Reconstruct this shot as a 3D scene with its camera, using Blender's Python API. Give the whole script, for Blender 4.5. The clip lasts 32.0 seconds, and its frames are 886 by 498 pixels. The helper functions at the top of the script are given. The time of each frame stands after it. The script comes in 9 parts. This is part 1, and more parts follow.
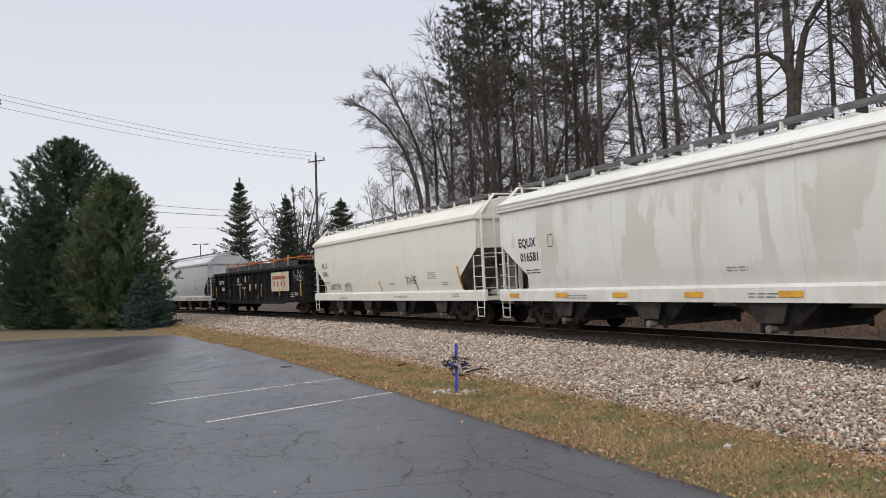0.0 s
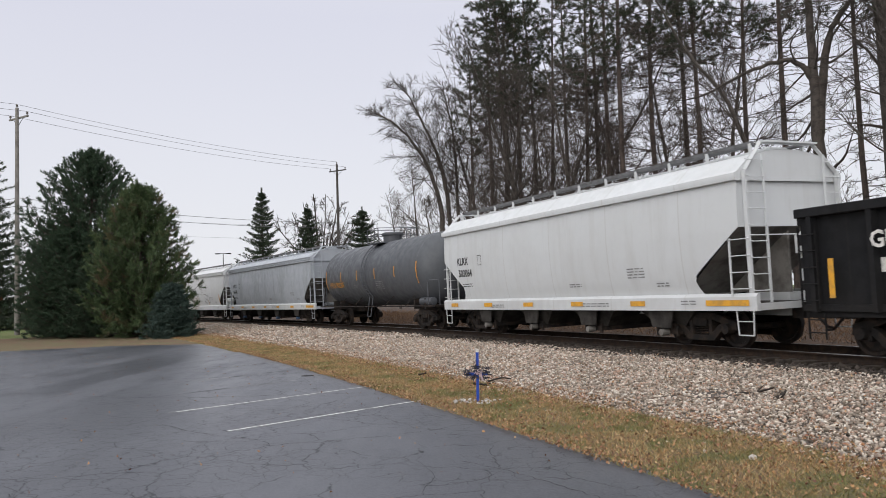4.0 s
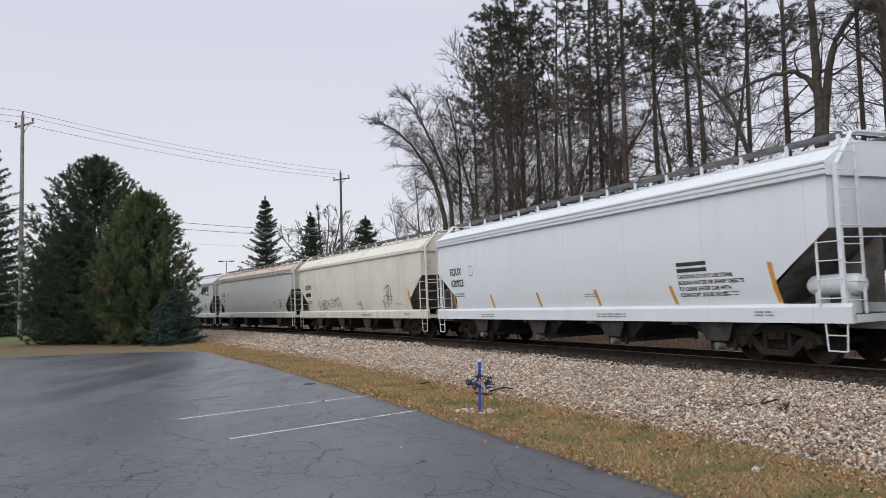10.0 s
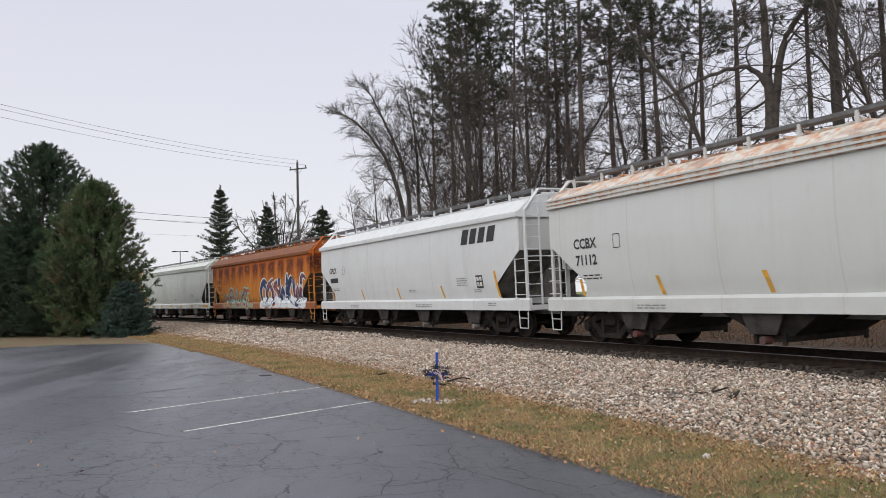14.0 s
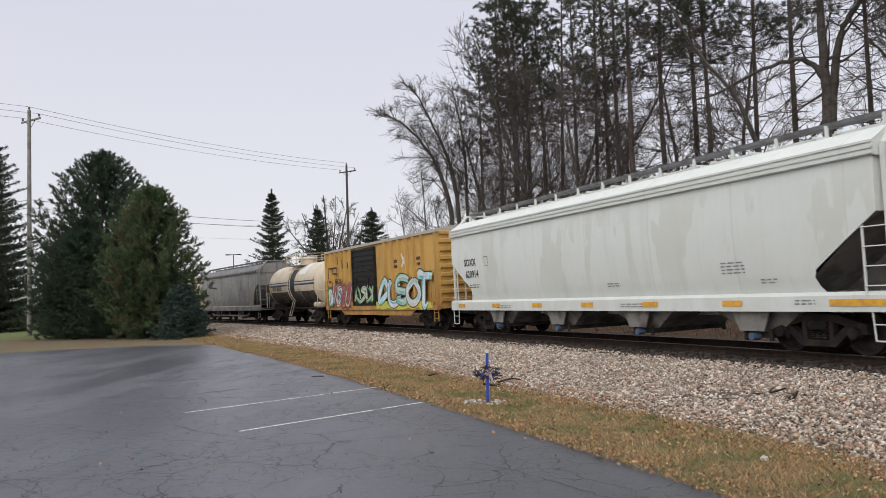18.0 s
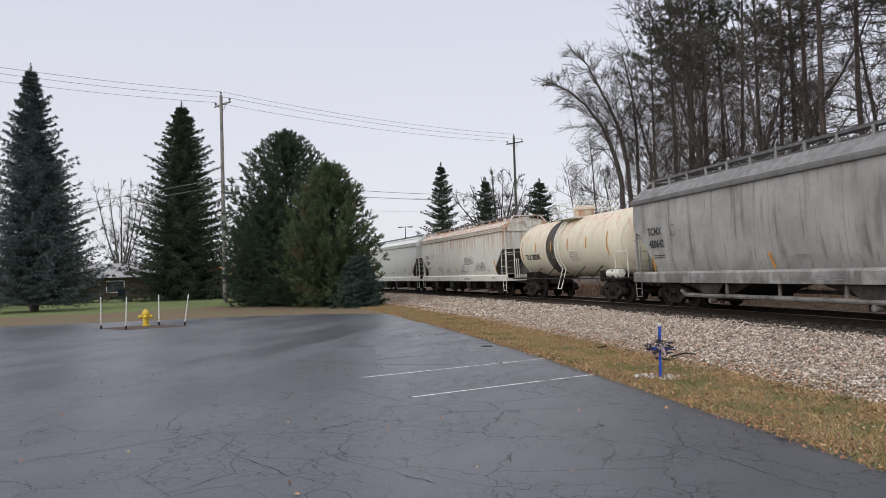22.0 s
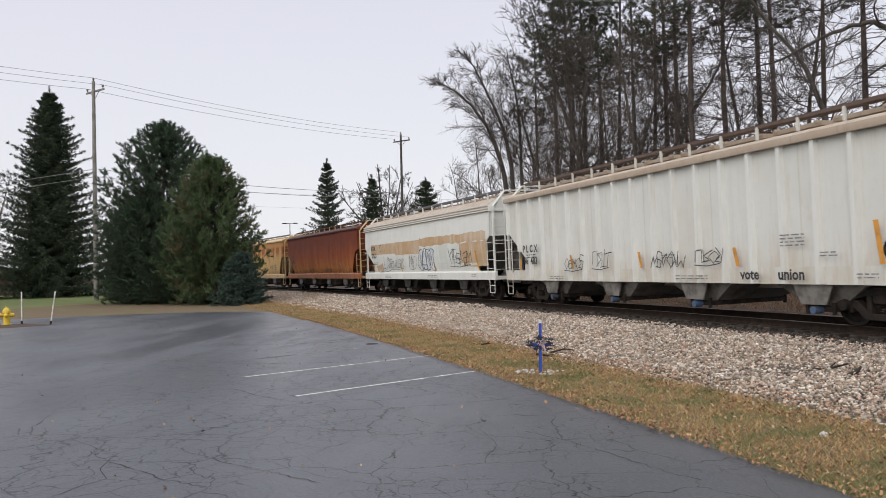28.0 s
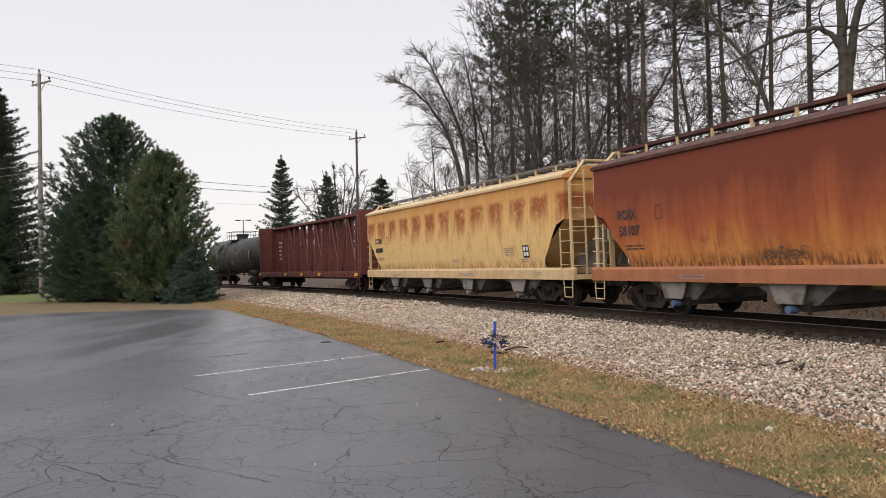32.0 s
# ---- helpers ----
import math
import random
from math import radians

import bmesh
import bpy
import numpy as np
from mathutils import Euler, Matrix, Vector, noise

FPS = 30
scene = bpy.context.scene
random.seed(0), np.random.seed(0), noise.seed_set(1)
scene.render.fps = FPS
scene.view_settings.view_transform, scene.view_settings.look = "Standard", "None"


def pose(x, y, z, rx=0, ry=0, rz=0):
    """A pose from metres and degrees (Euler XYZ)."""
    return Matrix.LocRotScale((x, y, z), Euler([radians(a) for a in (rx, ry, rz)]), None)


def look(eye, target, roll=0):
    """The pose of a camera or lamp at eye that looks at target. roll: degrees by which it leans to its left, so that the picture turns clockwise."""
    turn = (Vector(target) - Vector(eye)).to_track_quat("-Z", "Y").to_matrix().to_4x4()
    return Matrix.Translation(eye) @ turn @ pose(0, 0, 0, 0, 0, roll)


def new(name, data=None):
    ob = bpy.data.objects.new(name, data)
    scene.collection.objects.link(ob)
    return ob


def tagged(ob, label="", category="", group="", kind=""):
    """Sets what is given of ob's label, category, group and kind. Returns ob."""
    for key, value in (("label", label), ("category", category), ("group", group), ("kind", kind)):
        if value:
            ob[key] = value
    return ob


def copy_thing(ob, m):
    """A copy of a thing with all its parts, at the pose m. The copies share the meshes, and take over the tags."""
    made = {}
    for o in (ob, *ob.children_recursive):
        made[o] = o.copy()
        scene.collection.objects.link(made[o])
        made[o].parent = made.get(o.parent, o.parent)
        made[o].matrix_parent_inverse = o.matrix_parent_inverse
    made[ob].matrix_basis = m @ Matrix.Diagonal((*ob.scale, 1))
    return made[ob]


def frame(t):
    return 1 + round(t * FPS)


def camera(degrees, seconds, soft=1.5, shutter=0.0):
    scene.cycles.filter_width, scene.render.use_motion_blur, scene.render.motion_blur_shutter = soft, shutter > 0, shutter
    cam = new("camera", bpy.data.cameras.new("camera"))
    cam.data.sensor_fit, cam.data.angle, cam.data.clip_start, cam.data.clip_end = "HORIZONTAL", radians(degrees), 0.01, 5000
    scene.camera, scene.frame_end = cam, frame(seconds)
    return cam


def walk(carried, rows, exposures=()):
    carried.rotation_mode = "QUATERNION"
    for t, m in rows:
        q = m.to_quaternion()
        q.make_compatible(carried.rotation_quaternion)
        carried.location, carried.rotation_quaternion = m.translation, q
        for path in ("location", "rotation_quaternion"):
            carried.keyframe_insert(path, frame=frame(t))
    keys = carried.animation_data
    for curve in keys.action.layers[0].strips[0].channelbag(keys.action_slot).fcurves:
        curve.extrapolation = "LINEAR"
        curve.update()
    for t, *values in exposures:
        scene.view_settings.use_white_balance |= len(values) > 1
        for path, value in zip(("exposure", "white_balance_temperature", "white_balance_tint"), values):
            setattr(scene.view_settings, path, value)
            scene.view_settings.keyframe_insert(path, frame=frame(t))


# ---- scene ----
cam = camera(58.6, 32.0, soft=0.5, shutter=0.08)
EYE = 1.80
# seconds, yaw, pitch, roll of the phone held by a standing person
PATH = [
    (0.0, 0.40, 2.71, 1.82), (0.5, 0.84, 2.86, 1.85), (1.0, 1.07, 2.95, 1.67), (1.5, 1.32, 3.00, 1.47),
    (2.0, 1.37, 3.14, 1.38), (2.5, 1.54, 3.27, 1.62), (3.0, 1.72, 3.35, 1.76), (3.5, 1.81, 3.36, 1.90),
    (5.5, 2.31, 3.60, 1.57), (6.0, 2.36, 3.58, 1.82), (6.5, 2.35, 3.63, 1.74), (7.0, 2.05, 3.56, 1.54),
    (7.5, 1.78, 3.56, 1.57), (8.0, 1.85, 3.74, 1.56), (8.5, 2.04, 4.00, 1.54), (9.0, 2.23, 4.22, 1.52),
    (9.5, 2.25, 4.26, 1.46), (10.0, 2.11, 4.07, 1.47), (10.5, 1.87, 3.92, 1.48), (11.0, 1.68, 3.77, 1.49),
    (11.5, 1.60, 3.71, 1.55), (12.0, 1.53, 3.67, 1.61), (12.5, 1.35, 3.53, 1.52), (13.0, 0.85, 3.32, 1.50),
    (13.5, 0.09, 3.19, 1.55), (14.0, -0.96, 3.32, 1.52), (14.5, -2.10, 3.42, 1.57), (16.5, -3.09, 3.41, 1.37),
    (17.0, -1.76, 3.33, 1.41), (17.5, 0.16, 3.35, 1.44), (18.0, 2.62, 3.48, 1.94), (18.5, 5.38, 3.49, 2.32),
    (19.0, 9.82, 3.43, 1.32), (19.5, 14.03, 2.99, 1.20), (20.0, 15.64, 2.48, 1.51), (20.5, 15.41, 2.19, 1.66),
    (21.0, 15.13, 1.91, 1.80), (21.5, 14.97, 1.76, 1.75), (22.0, 14.77, 1.79, 1.74), (22.5, 14.57, 1.73, 1.68),
    (23.0, 14.37, 1.66, 1.48), (23.5, 13.66, 1.56, 1.36), (24.0, 12.10, 1.47, 1.42), (24.5, 10.14, 1.56, 1.35),
    (25.0, 9.14, 1.72, 1.57), (25.5, 8.83, 1.88, 1.58), (27.5, 7.18, 1.42, 1.34), (28.0, 6.49, 1.39, 1.41),
    (28.5, 5.74, 1.38, 1.44), (29.0, 5.16, 1.38, 1.41), (29.5, 4.61, 1.42, 1.26), (30.0, 4.35, 1.39, 1.39),
    (30.5, 4.23, 1.38, 1.31), (31.0, 4.05, 1.30, 1.29), (31.5, 3.72, 1.20, 1.22), (32.0, 3.25, 1.17, 1.23),
]
walk(cam, [(t, pose(0, 0, EYE, 90 + pitch, roll, yaw)) for t, yaw, pitch, roll in PATH],
     exposures=[(0, 0.02, 6500, 10), (6, 0.04, 6450, 10), (9, -0.03, 6380, 10), (12, 0.0, 6420, 10), (14, 0.05, 6500, 10), (17, 0.07, 6580, 10), (19, -0.06, 6400, 10), (22, 0.0, 6380, 10), (25, 0.03, 6450, 10), (28, 0.09, 6550, 10), (30, 0.14, 6700, 10), (32, 0.22, 6950, 10)])

# ---- sky and sun: a closed overcast, brighter overhead than at the horizon ----
world = bpy.data.worlds.new("overcast")
scene.world = world
world.use_nodes = True
wn, wl = world.node_tree.nodes, world.node_tree.links
wn.clear()
w_out = wn.new("ShaderNodeOutputWorld")
w_bg = wn.new("ShaderNodeBackground")
w_sky = wn.new("ShaderNodeTexSky")
w_sky.sky_type, w_sky.sun_disc = "NISHITA", False
w_sky.sun_elevation, w_sky.sun_rotation = radians(28), radians(200)
w_sky.dust_density, w_sky.air_density = 4.0, 1.0
w_dim = wn.new("ShaderNodeVectorMath")
w_dim.operation = "SCALE"
w_dim.inputs["Scale"].default_value = 0.10
w_geo = wn.new("ShaderNodeTexCoord")
w_sep = wn.new("ShaderNodeSeparateXYZ")
w_ramp = wn.new("ShaderNodeValToRGB")
w_ramp.color_ramp.elements[0].position = 0.0
w_ramp.color_ramp.elements[0].color = (0.88, 0.89, 0.925, 1)
w_ramp.color_ramp.elements[1].position = 1.0
w_ramp.color_ramp.elements[1].color = (1.0, 1.0, 1.0, 1)
w_mid = w_ramp.color_ramp.elements.new(0.34)
w_mid.color = (0.74, 0.745, 0.84, 1)
w_up = wn.new("ShaderNodeMapRange")
w_up.inputs["From Min"].default_value, w_up.inputs["From Max"].default_value = 0.36, 1.0
w_up.inputs["To Min"].default_value, w_up.inputs["To Max"].default_value = 1.0, 1.65
w_noise = wn.new("ShaderNodeTexNoise")
w_noise.inputs["Scale"].default_value, w_noise.inputs["Detail"].default_value = 1.6, 4
w_cl = wn.new("ShaderNodeMapRange")
w_cl.inputs["To Min"].default_value, w_cl.inputs["To Max"].default_value = 0.97, 1.03
w_mul = wn.new("ShaderNodeMath")
w_mul.operation = "MULTIPLY"
w_scale = wn.new("ShaderNodeVectorMath")
w_scale.operation = "SCALE"
w_mix = wn.new("ShaderNodeMix")
w_mix.data_type = "RGBA"
w_mix.inputs[0].default_value = 0.9
wl.new(w_geo.outputs["Generated"], w_sep.inputs[0])
wl.new(w_geo.outputs["Generated"], w_noise.inputs["Vector"])
wl.new(w_sep.outputs["Z"], w_ramp.inputs[0])
wl.new(w_sep.outputs["Z"], w_up.inputs["Value"])
wl.new(w_noise.outputs["Fac"], w_cl.inputs["Value"])
wl.new(w_up.outputs[0], w_mul.inputs[0])
wl.new(w_cl.outputs[0], w_mul.inputs[1])
wl.new(w_ramp.outputs["Color"], w_scale.inputs[0])
wl.new(w_mul.outputs[0], w_scale.inputs["Scale"])
wl.new(w_sky.outputs[0], w_dim.inputs[0])
wl.new(w_dim.outputs[0], w_mix.inputs[6])
wl.new(w_scale.outputs[0], w_mix.inputs[7])
wl.new(w_mix.outputs[2], w_bg.inputs["Color"])
w_bg.inputs["Strength"].default_value = 1.0
wl.new(w_bg.outputs[0], w_out.inputs["Surface"])
sun = new("sun", bpy.data.lights.new("sun", "SUN"))
sun.data.energy, sun.data.angle, sun.data.color = 1.25, radians(45), (1.0, 0.98, 0.95)
sun.matrix_basis = look((-26, -48, 34), (0, 10, 0))
scene.view_settings.exposure = 0.0


# ---- materials ----
def material(name, rough=0.7, metal=0.0, color=(0.5, 0.5, 0.5), spec=0.5):
    m = bpy.data.materials.new(name)
    m.use_nodes = True
    b = m.node_tree.nodes["Principled BSDF"]
    b.inputs["Base Color"].default_value = (*color, 1)
    b.inputs["Roughness"].default_value, b.inputs["Metallic"].default_value = rough, metal
    b.inputs["Specular IOR Level"].default_value = spec
    return m, m.node_tree.nodes, m.node_tree.links, b


def coords(n, l, scale=(1, 1, 1), shift=True, kind="Object"):
    """Coordinates in metres, moved by the object's own random number."""
    tc, mp = n.new("ShaderNodeTexCoord"), n.new("ShaderNodeMapping")
    mp.inputs["Scale"].default_value = scale
    l.new(tc.outputs[kind], mp.inputs["Vector"])
    if shift:
        oi, mu = n.new("ShaderNodeObjectInfo"), n.new("ShaderNodeMath")
        mu.operation = "MULTIPLY"
        mu.inputs[1].default_value = 37.0
        l.new(oi.outputs["Random"], mu.inputs[0])
        l.new(mu.outputs[0], mp.inputs["Location"])
    return mp.outputs[0]


def noise_fac(n, l, vec, scale, detail=5, rough=0.55, lo=0.4, hi=0.6):
    t, r = n.new("ShaderNodeTexNoise"), n.new("ShaderNodeMapRange")
    t.inputs["Scale"].default_value, t.inputs["Detail"].default_value = scale, detail
    t.inputs["Roughness"].default_value = rough
    r.inputs["From Min"].default_value, r.inputs["From Max"].default_value = lo, hi
    r.interpolation_type = "SMOOTHSTEP"
    l.new(vec, t.inputs["Vector"])
    l.new(t.outputs["Fac"], r.inputs["Value"])
    return r.outputs[0]


def mixed(n, l, fac, a, b, amount=1.0, blend="MIX"):
    """Colour a turned to b by fac; a and b are sockets or colours."""
    x = n.new("ShaderNodeMix")
    x.data_type, x.blend_type = "RGBA", blend
    if amount != 1.0:
        mu = n.new("ShaderNodeMath")
        mu.operation = "MULTIPLY"
        mu.inputs[1].default_value = amount
        l.new(fac, mu.inputs[0])
        fac = mu.outputs[0]
    l.new(fac, x.inputs[0])
    for s, v in ((6, a), (7, b)):
        if isinstance(v, tuple):
            x.inputs[s].default_value = (*v, 1)
        else:
            l.new(v, x.inputs[s])
    return x.outputs[2]


def height_window(n, l, lo, hi, soft=0.3, axis="Z"):
    """1 between the heights lo and hi of the object, with soft borders."""
    tc, se = n.new("ShaderNodeTexCoord"), n.new("ShaderNodeSeparateXYZ")
    l.new(tc.outputs["Object"], se.inputs[0])
    a, b, mu = n.new("ShaderNodeMapRange"), n.new("ShaderNodeMapRange"), n.new("ShaderNodeMath")
    mu.operation = "MULTIPLY"
    a.inputs["From Min"].default_value, a.inputs["From Max"].default_value = lo - soft, lo + soft
    b.inputs["From Min"].default_value, b.inputs["From Max"].default_value = hi + soft, hi - soft
    l.new(se.outputs[axis], a.inputs["Value"])
    l.new(se.outputs[axis], b.inputs["Value"])
    l.new(a.outputs[0], mu.inputs[0])
    l.new(b.outputs[0], mu.inputs[1])
    return mu.outputs[0]


def times_fac(n, l, a, b):
    mu = n.new("ShaderNodeMath")
    mu.operation = "MULTIPLY"
    l.new(a, mu.inputs[0])
    l.new(b, mu.inputs[1])
    return mu.outputs[0]


def bump(n, l, b, vec, scale, strength, distance=0.01, detail=4):
    t, u = n.new("ShaderNodeTexNoise"), n.new("ShaderNodeBump")
    t.inputs["Scale"].default_value, t.inputs["Detail"].default_value = scale, detail
    u.inputs["Strength"].default_value, u.inputs["Distance"].default_value = strength, distance
    l.new(vec, t.inputs["Vector"])
    l.new(t.outputs["Fac"], u.inputs["Height"])
    l.new(u.outputs[0], b.inputs["Normal"])


def car_paint(name, color, dirt=(0.25, 0.23, 0.2), dirty=0.35, rust=0.0, rust_top=0.0, rust_low=0.0, rough=0.45, streak=0.5, wash=None, rust_color=(0.33, 0.12, 0.035), flames=None, welds=2.9, spec=0.5):
    """Old paint on a rail car: road film in broad clouds, streaks that run down the sheets, rust."""
    m, n, l, b = material(name, rough, spec=spec)
    v = coords(n, l)
    vs = coords(n, l, (2.2, 2.2, 0.22))
    vf = coords(n, l, (9.0, 9.0, 0.7))
    c = mixed(n, l, noise_fac(n, l, v, 0.55, 4, 0.6, 0.35, 0.75), color, dirt, dirty * 0.6)
    c = mixed(n, l, noise_fac(n, l, vs, 1.0, 5, 0.6, 0.5, 0.72), c, wash or dirt, streak * 0.75)
    c = mixed(n, l, noise_fac(n, l, vf, 1.0, 3, 0.6, 0.56, 0.75), c, dirt, streak * 0.55)
    c = mixed(n, l, noise_fac(n, l, v, 6.0, 6, 0.7, 0.55, 0.8), c, dirt, dirty * 0.5)
    if welds:
        tc, se = n.new("ShaderNodeTexCoord"), n.new("ShaderNodeSeparateXYZ")
        l.new(tc.outputs["Object"], se.inputs[0])
        dv, fl, wn, fr, df, ab, ln = [n.new("ShaderNodeMath") for _ in range(2)] + [n.new("ShaderNodeTexWhiteNoise")] + [n.new("ShaderNodeMath") for _ in range(3)] + [n.new("ShaderNodeMapRange")]
        dv.operation, dv.inputs[1].default_value = "DIVIDE", welds
        fl.operation, fr.operation, ab.operation = "FLOOR", "FRACT", "ABSOLUTE"
        df.operation, df.inputs[1].default_value = "SUBTRACT", 0.5
        wn.noise_dimensions = "1D"
        l.new(se.outputs["X"], dv.inputs[0])
        l.new(dv.outputs[0], fl.inputs[0])
        l.new(fl.outputs[0], wn.inputs["W"])
        l.new(dv.outputs[0], fr.inputs[0])
        l.new(fr.outputs[0], df.inputs[0])
        l.new(df.outputs[0], ab.inputs[0])
        ln.inputs["From Min"].default_value, ln.inputs["From Max"].default_value = 0.4915, 0.4965
        l.new(ab.outputs[0], ln.inputs["Value"])
        c = mixed(n, l, wn.outputs["Value"], c, tuple(0.55 * x + 0.45 * y for x, y in zip(color, dirt)), 0.16)
        c = mixed(n, l, ln.outputs[0], c, dirt, 0.42)
    if flames:
        tc, sk = n.new("ShaderNodeTexCoord"), n.new("ShaderNodeMapping")
        sk.inputs["Rotation"].default_value, sk.inputs["Scale"].default_value = (0, radians(32), 0), (0.95, 0.95, 0.28)
        l.new(tc.outputs["Object"], sk.inputs["Vector"])
        t = times_fac(n, l, height_window(n, l, 1.7, 3.6, 0.5), noise_fac(n, l, sk.outputs[0], 1.15, 4, 0.5, 0.53, 0.555))
        c = mixed(n, l, t, c, flames, 0.62)
    low = times_fac(n, l, height_window(n, l, -1.0, 1.35, 0.35), noise_fac(n, l, v, 1.7, 5, 0.6, 0.3, 0.6))
    c = mixed(n, l, low, c, dirt, dirty)
    if rust:
        c = mixed(n, l, noise_fac(n, l, v, 1.1, 8, 0.72, 0.62 - 0.12 * rust, 0.72), c, rust_color, min(1, rust * 1.4))
        c = mixed(n, l, noise_fac(n, l, vf, 1.3, 5, 0.7, 0.58, 0.7), c, rust_color, rust * 0.8)
    if rust_top:
        t = times_fac(n, l, height_window(n, l, 3.15, 6.0, 0.75), noise_fac(n, l, vs, 1.6, 7, 0.68, 0.45, 0.6))
        c = mixed(n, l, t, c, rust_color, rust_top)
        t = times_fac(n, l, height_window(n, l, 3.75, 6.0, 0.3), noise_fac(n, l, v, 1.8, 6, 0.7, 0.48, 0.62))
        c = mixed(n, l, t, c, (0.2, 0.07, 0.03), rust_top * 0.7)
    if rust_top > 0.85:
        t = times_fac(n, l, height_window(n, l, 2.75, 3.75, 0.35), noise_fac(n, l, coords(n, l, (0.95, 0.95, 0.45)), 1.25, 6, 0.66, 0.47, 0.58))
        c = mixed(n, l, t, c, tuple(0.75 * x for x in rust_color), 0.85)
    if rust_low:
        t = times_fac(n, l, height_window(n, l, -1.0, 1.75, 0.35), noise_fac(n, l, vs, 2.2, 6, 0.7, 0.42, 0.62))
        c = mixed(n, l, t, c, rust_color, rust_low)
    l.new(c, b.inputs["Base Color"])
    r = n.new("ShaderNodeMapRange")
    r.inputs["To Min"].default_value, r.inputs["To Max"].default_value = rough - 0.1, rough + 0.25
    l.new(noise_fac(n, l, v, 3.0, 5, 0.6, 0.3, 0.7), r.inputs["Value"])
    l.new(r.outputs[0], b.inputs["Roughness"])
    bump(n, l, b, v, 1.6, 0.25, 0.03, 3)
    return m


def rusted_paint(name, low, mid, top, stain, fringe=None, panels=0.0, patch=None, rough=0.62, rise=(1.5, 3.5)):
    """Paint gone to rust: colours that change up the side, runs down the sheets, rust under each seam of the roof."""
    m, n, l, b = material(name, rough, spec=0.18)
    v, vs, vf = coords(n, l), coords(n, l, (1.5, 1.5, 0.16)), coords(n, l, (7.0, 7.0, 0.5))
    tc, se = n.new("ShaderNodeTexCoord"), n.new("ShaderNodeSeparateXYZ")
    l.new(tc.outputs["Object"], se.inputs[0])

    def shifted(vec, scale, amount):
        t, a = n.new("ShaderNodeTexNoise"), n.new("ShaderNodeMath")
        t.inputs["Scale"].default_value, t.inputs["Detail"].default_value, t.inputs["Roughness"].default_value = scale, 6, 0.65
        a.operation = "MULTIPLY_ADD"
        a.inputs[1].default_value = amount
        l.new(vec, t.inputs["Vector"])
        l.new(t.outputs["Fac"], a.inputs[0])
        l.new(se.outputs["Z"], a.inputs[2])
        return a.outputs[0]
    h, ra = n.new("ShaderNodeMapRange"), n.new("ShaderNodeValToRGB")
    h.inputs["From Min"].default_value, h.inputs["From Max"].default_value = rise[0] + 1.1, rise[1] + 1.1
    l.new(shifted(vs, 1.1, 2.2), h.inputs["Value"])
    e = ra.color_ramp.elements
    e[0].color, e[1].color = (*low, 1), (*top, 1)
    e.new(0.5).color = (*mid, 1)
    l.new(h.outputs[0], ra.inputs[0])
    c = mixed(n, l, noise_fac(n, l, vf, 1.0, 4, 0.65, 0.5, 0.7), ra.outputs[0], stain, 0.45)
    c = mixed(n, l, noise_fac(n, l, v, 1.4, 8, 0.72, 0.55, 0.72), c, stain, 0.55)
    c = mixed(n, l, noise_fac(n, l, v, 14, 5, 0.7, 0.55, 0.75), c, tuple(0.5 * x for x in mid), 0.5)
    if panels:
        si, ab, z0 = n.new("ShaderNodeMath"), n.new("ShaderNodeMath"), n.new("ShaderNodeMath")
        z0.operation, z0.inputs[1].default_value = "MULTIPLY", math.pi / panels
        si.operation, ab.operation = "SINE", "ABSOLUTE"
        wob, wn3 = n.new("ShaderNodeMath"), n.new("ShaderNodeTexNoise")
        wob.operation, wob.inputs[1].default_value = "MULTIPLY_ADD", 0.9
        wn3.inputs["Scale"].default_value, wn3.inputs["Detail"].default_value = 1.6, 6
        l.new(coords(n, l, (1, 1, 1)), wn3.inputs["Vector"])
        l.new(wn3.outputs["Fac"], wob.inputs[0])
        l.new(se.outputs["X"], wob.inputs[2])
        l.new(wob.outputs[0], z0.inputs[0])
        l.new(z0.outputs[0], si.inputs[0])
        l.new(si.outputs[0], ab.inputs[0])
        wide, up = n.new("ShaderNodeMapRange"), n.new("ShaderNodeMapRange")
        wide.inputs["From Min"].default_value, wide.inputs["From Max"].default_value = 0.22, 0.75
        up.inputs["From Min"].default_value, up.inputs["From Max"].default_value = 3.35, 4.15
        l.new(ab.outputs[0], wide.inputs["Value"])
        l.new(shifted(coords(n, l, (3.0, 3.0, 0.5)), 1.0, 1.9), up.inputs["Value"])
        t = times_fac(n, l, times_fac(n, l, wide.outputs[0], up.outputs[0]), noise_fac(n, l, v, 4.0, 5, 0.7, 0.28, 0.5))
        c = mixed(n, l, times_fac(n, l, t, height_window(n, l, 2.2, 3.62, 0.08)), c, patch, 0.9)
        seam = n.new("ShaderNodeMapRange")
        seam.inputs["From Min"].default_value, seam.inputs["From Max"].default_value = 0.06, 0.015
        l.new(ab.outputs[0], seam.inputs["Value"])
        c = mixed(n, l, seam.outputs[0], c, stain, 0.55)
    if fringe:
        t = times_fac(n, l, height_window(n, l, 1.1, 1.5, 0.14), noise_fac(n, l, coords(n, l, (11, 11, 0.9)), 1.0, 4, 0.6, 0.42, 0.56))
        c = mixed(n, l, t, c, fringe, 0.8)
    l.new(c, b.inputs["Base Color"])
    bump(n, l, b, v, 1.4, 0.35, 0.04, 3)
    return m


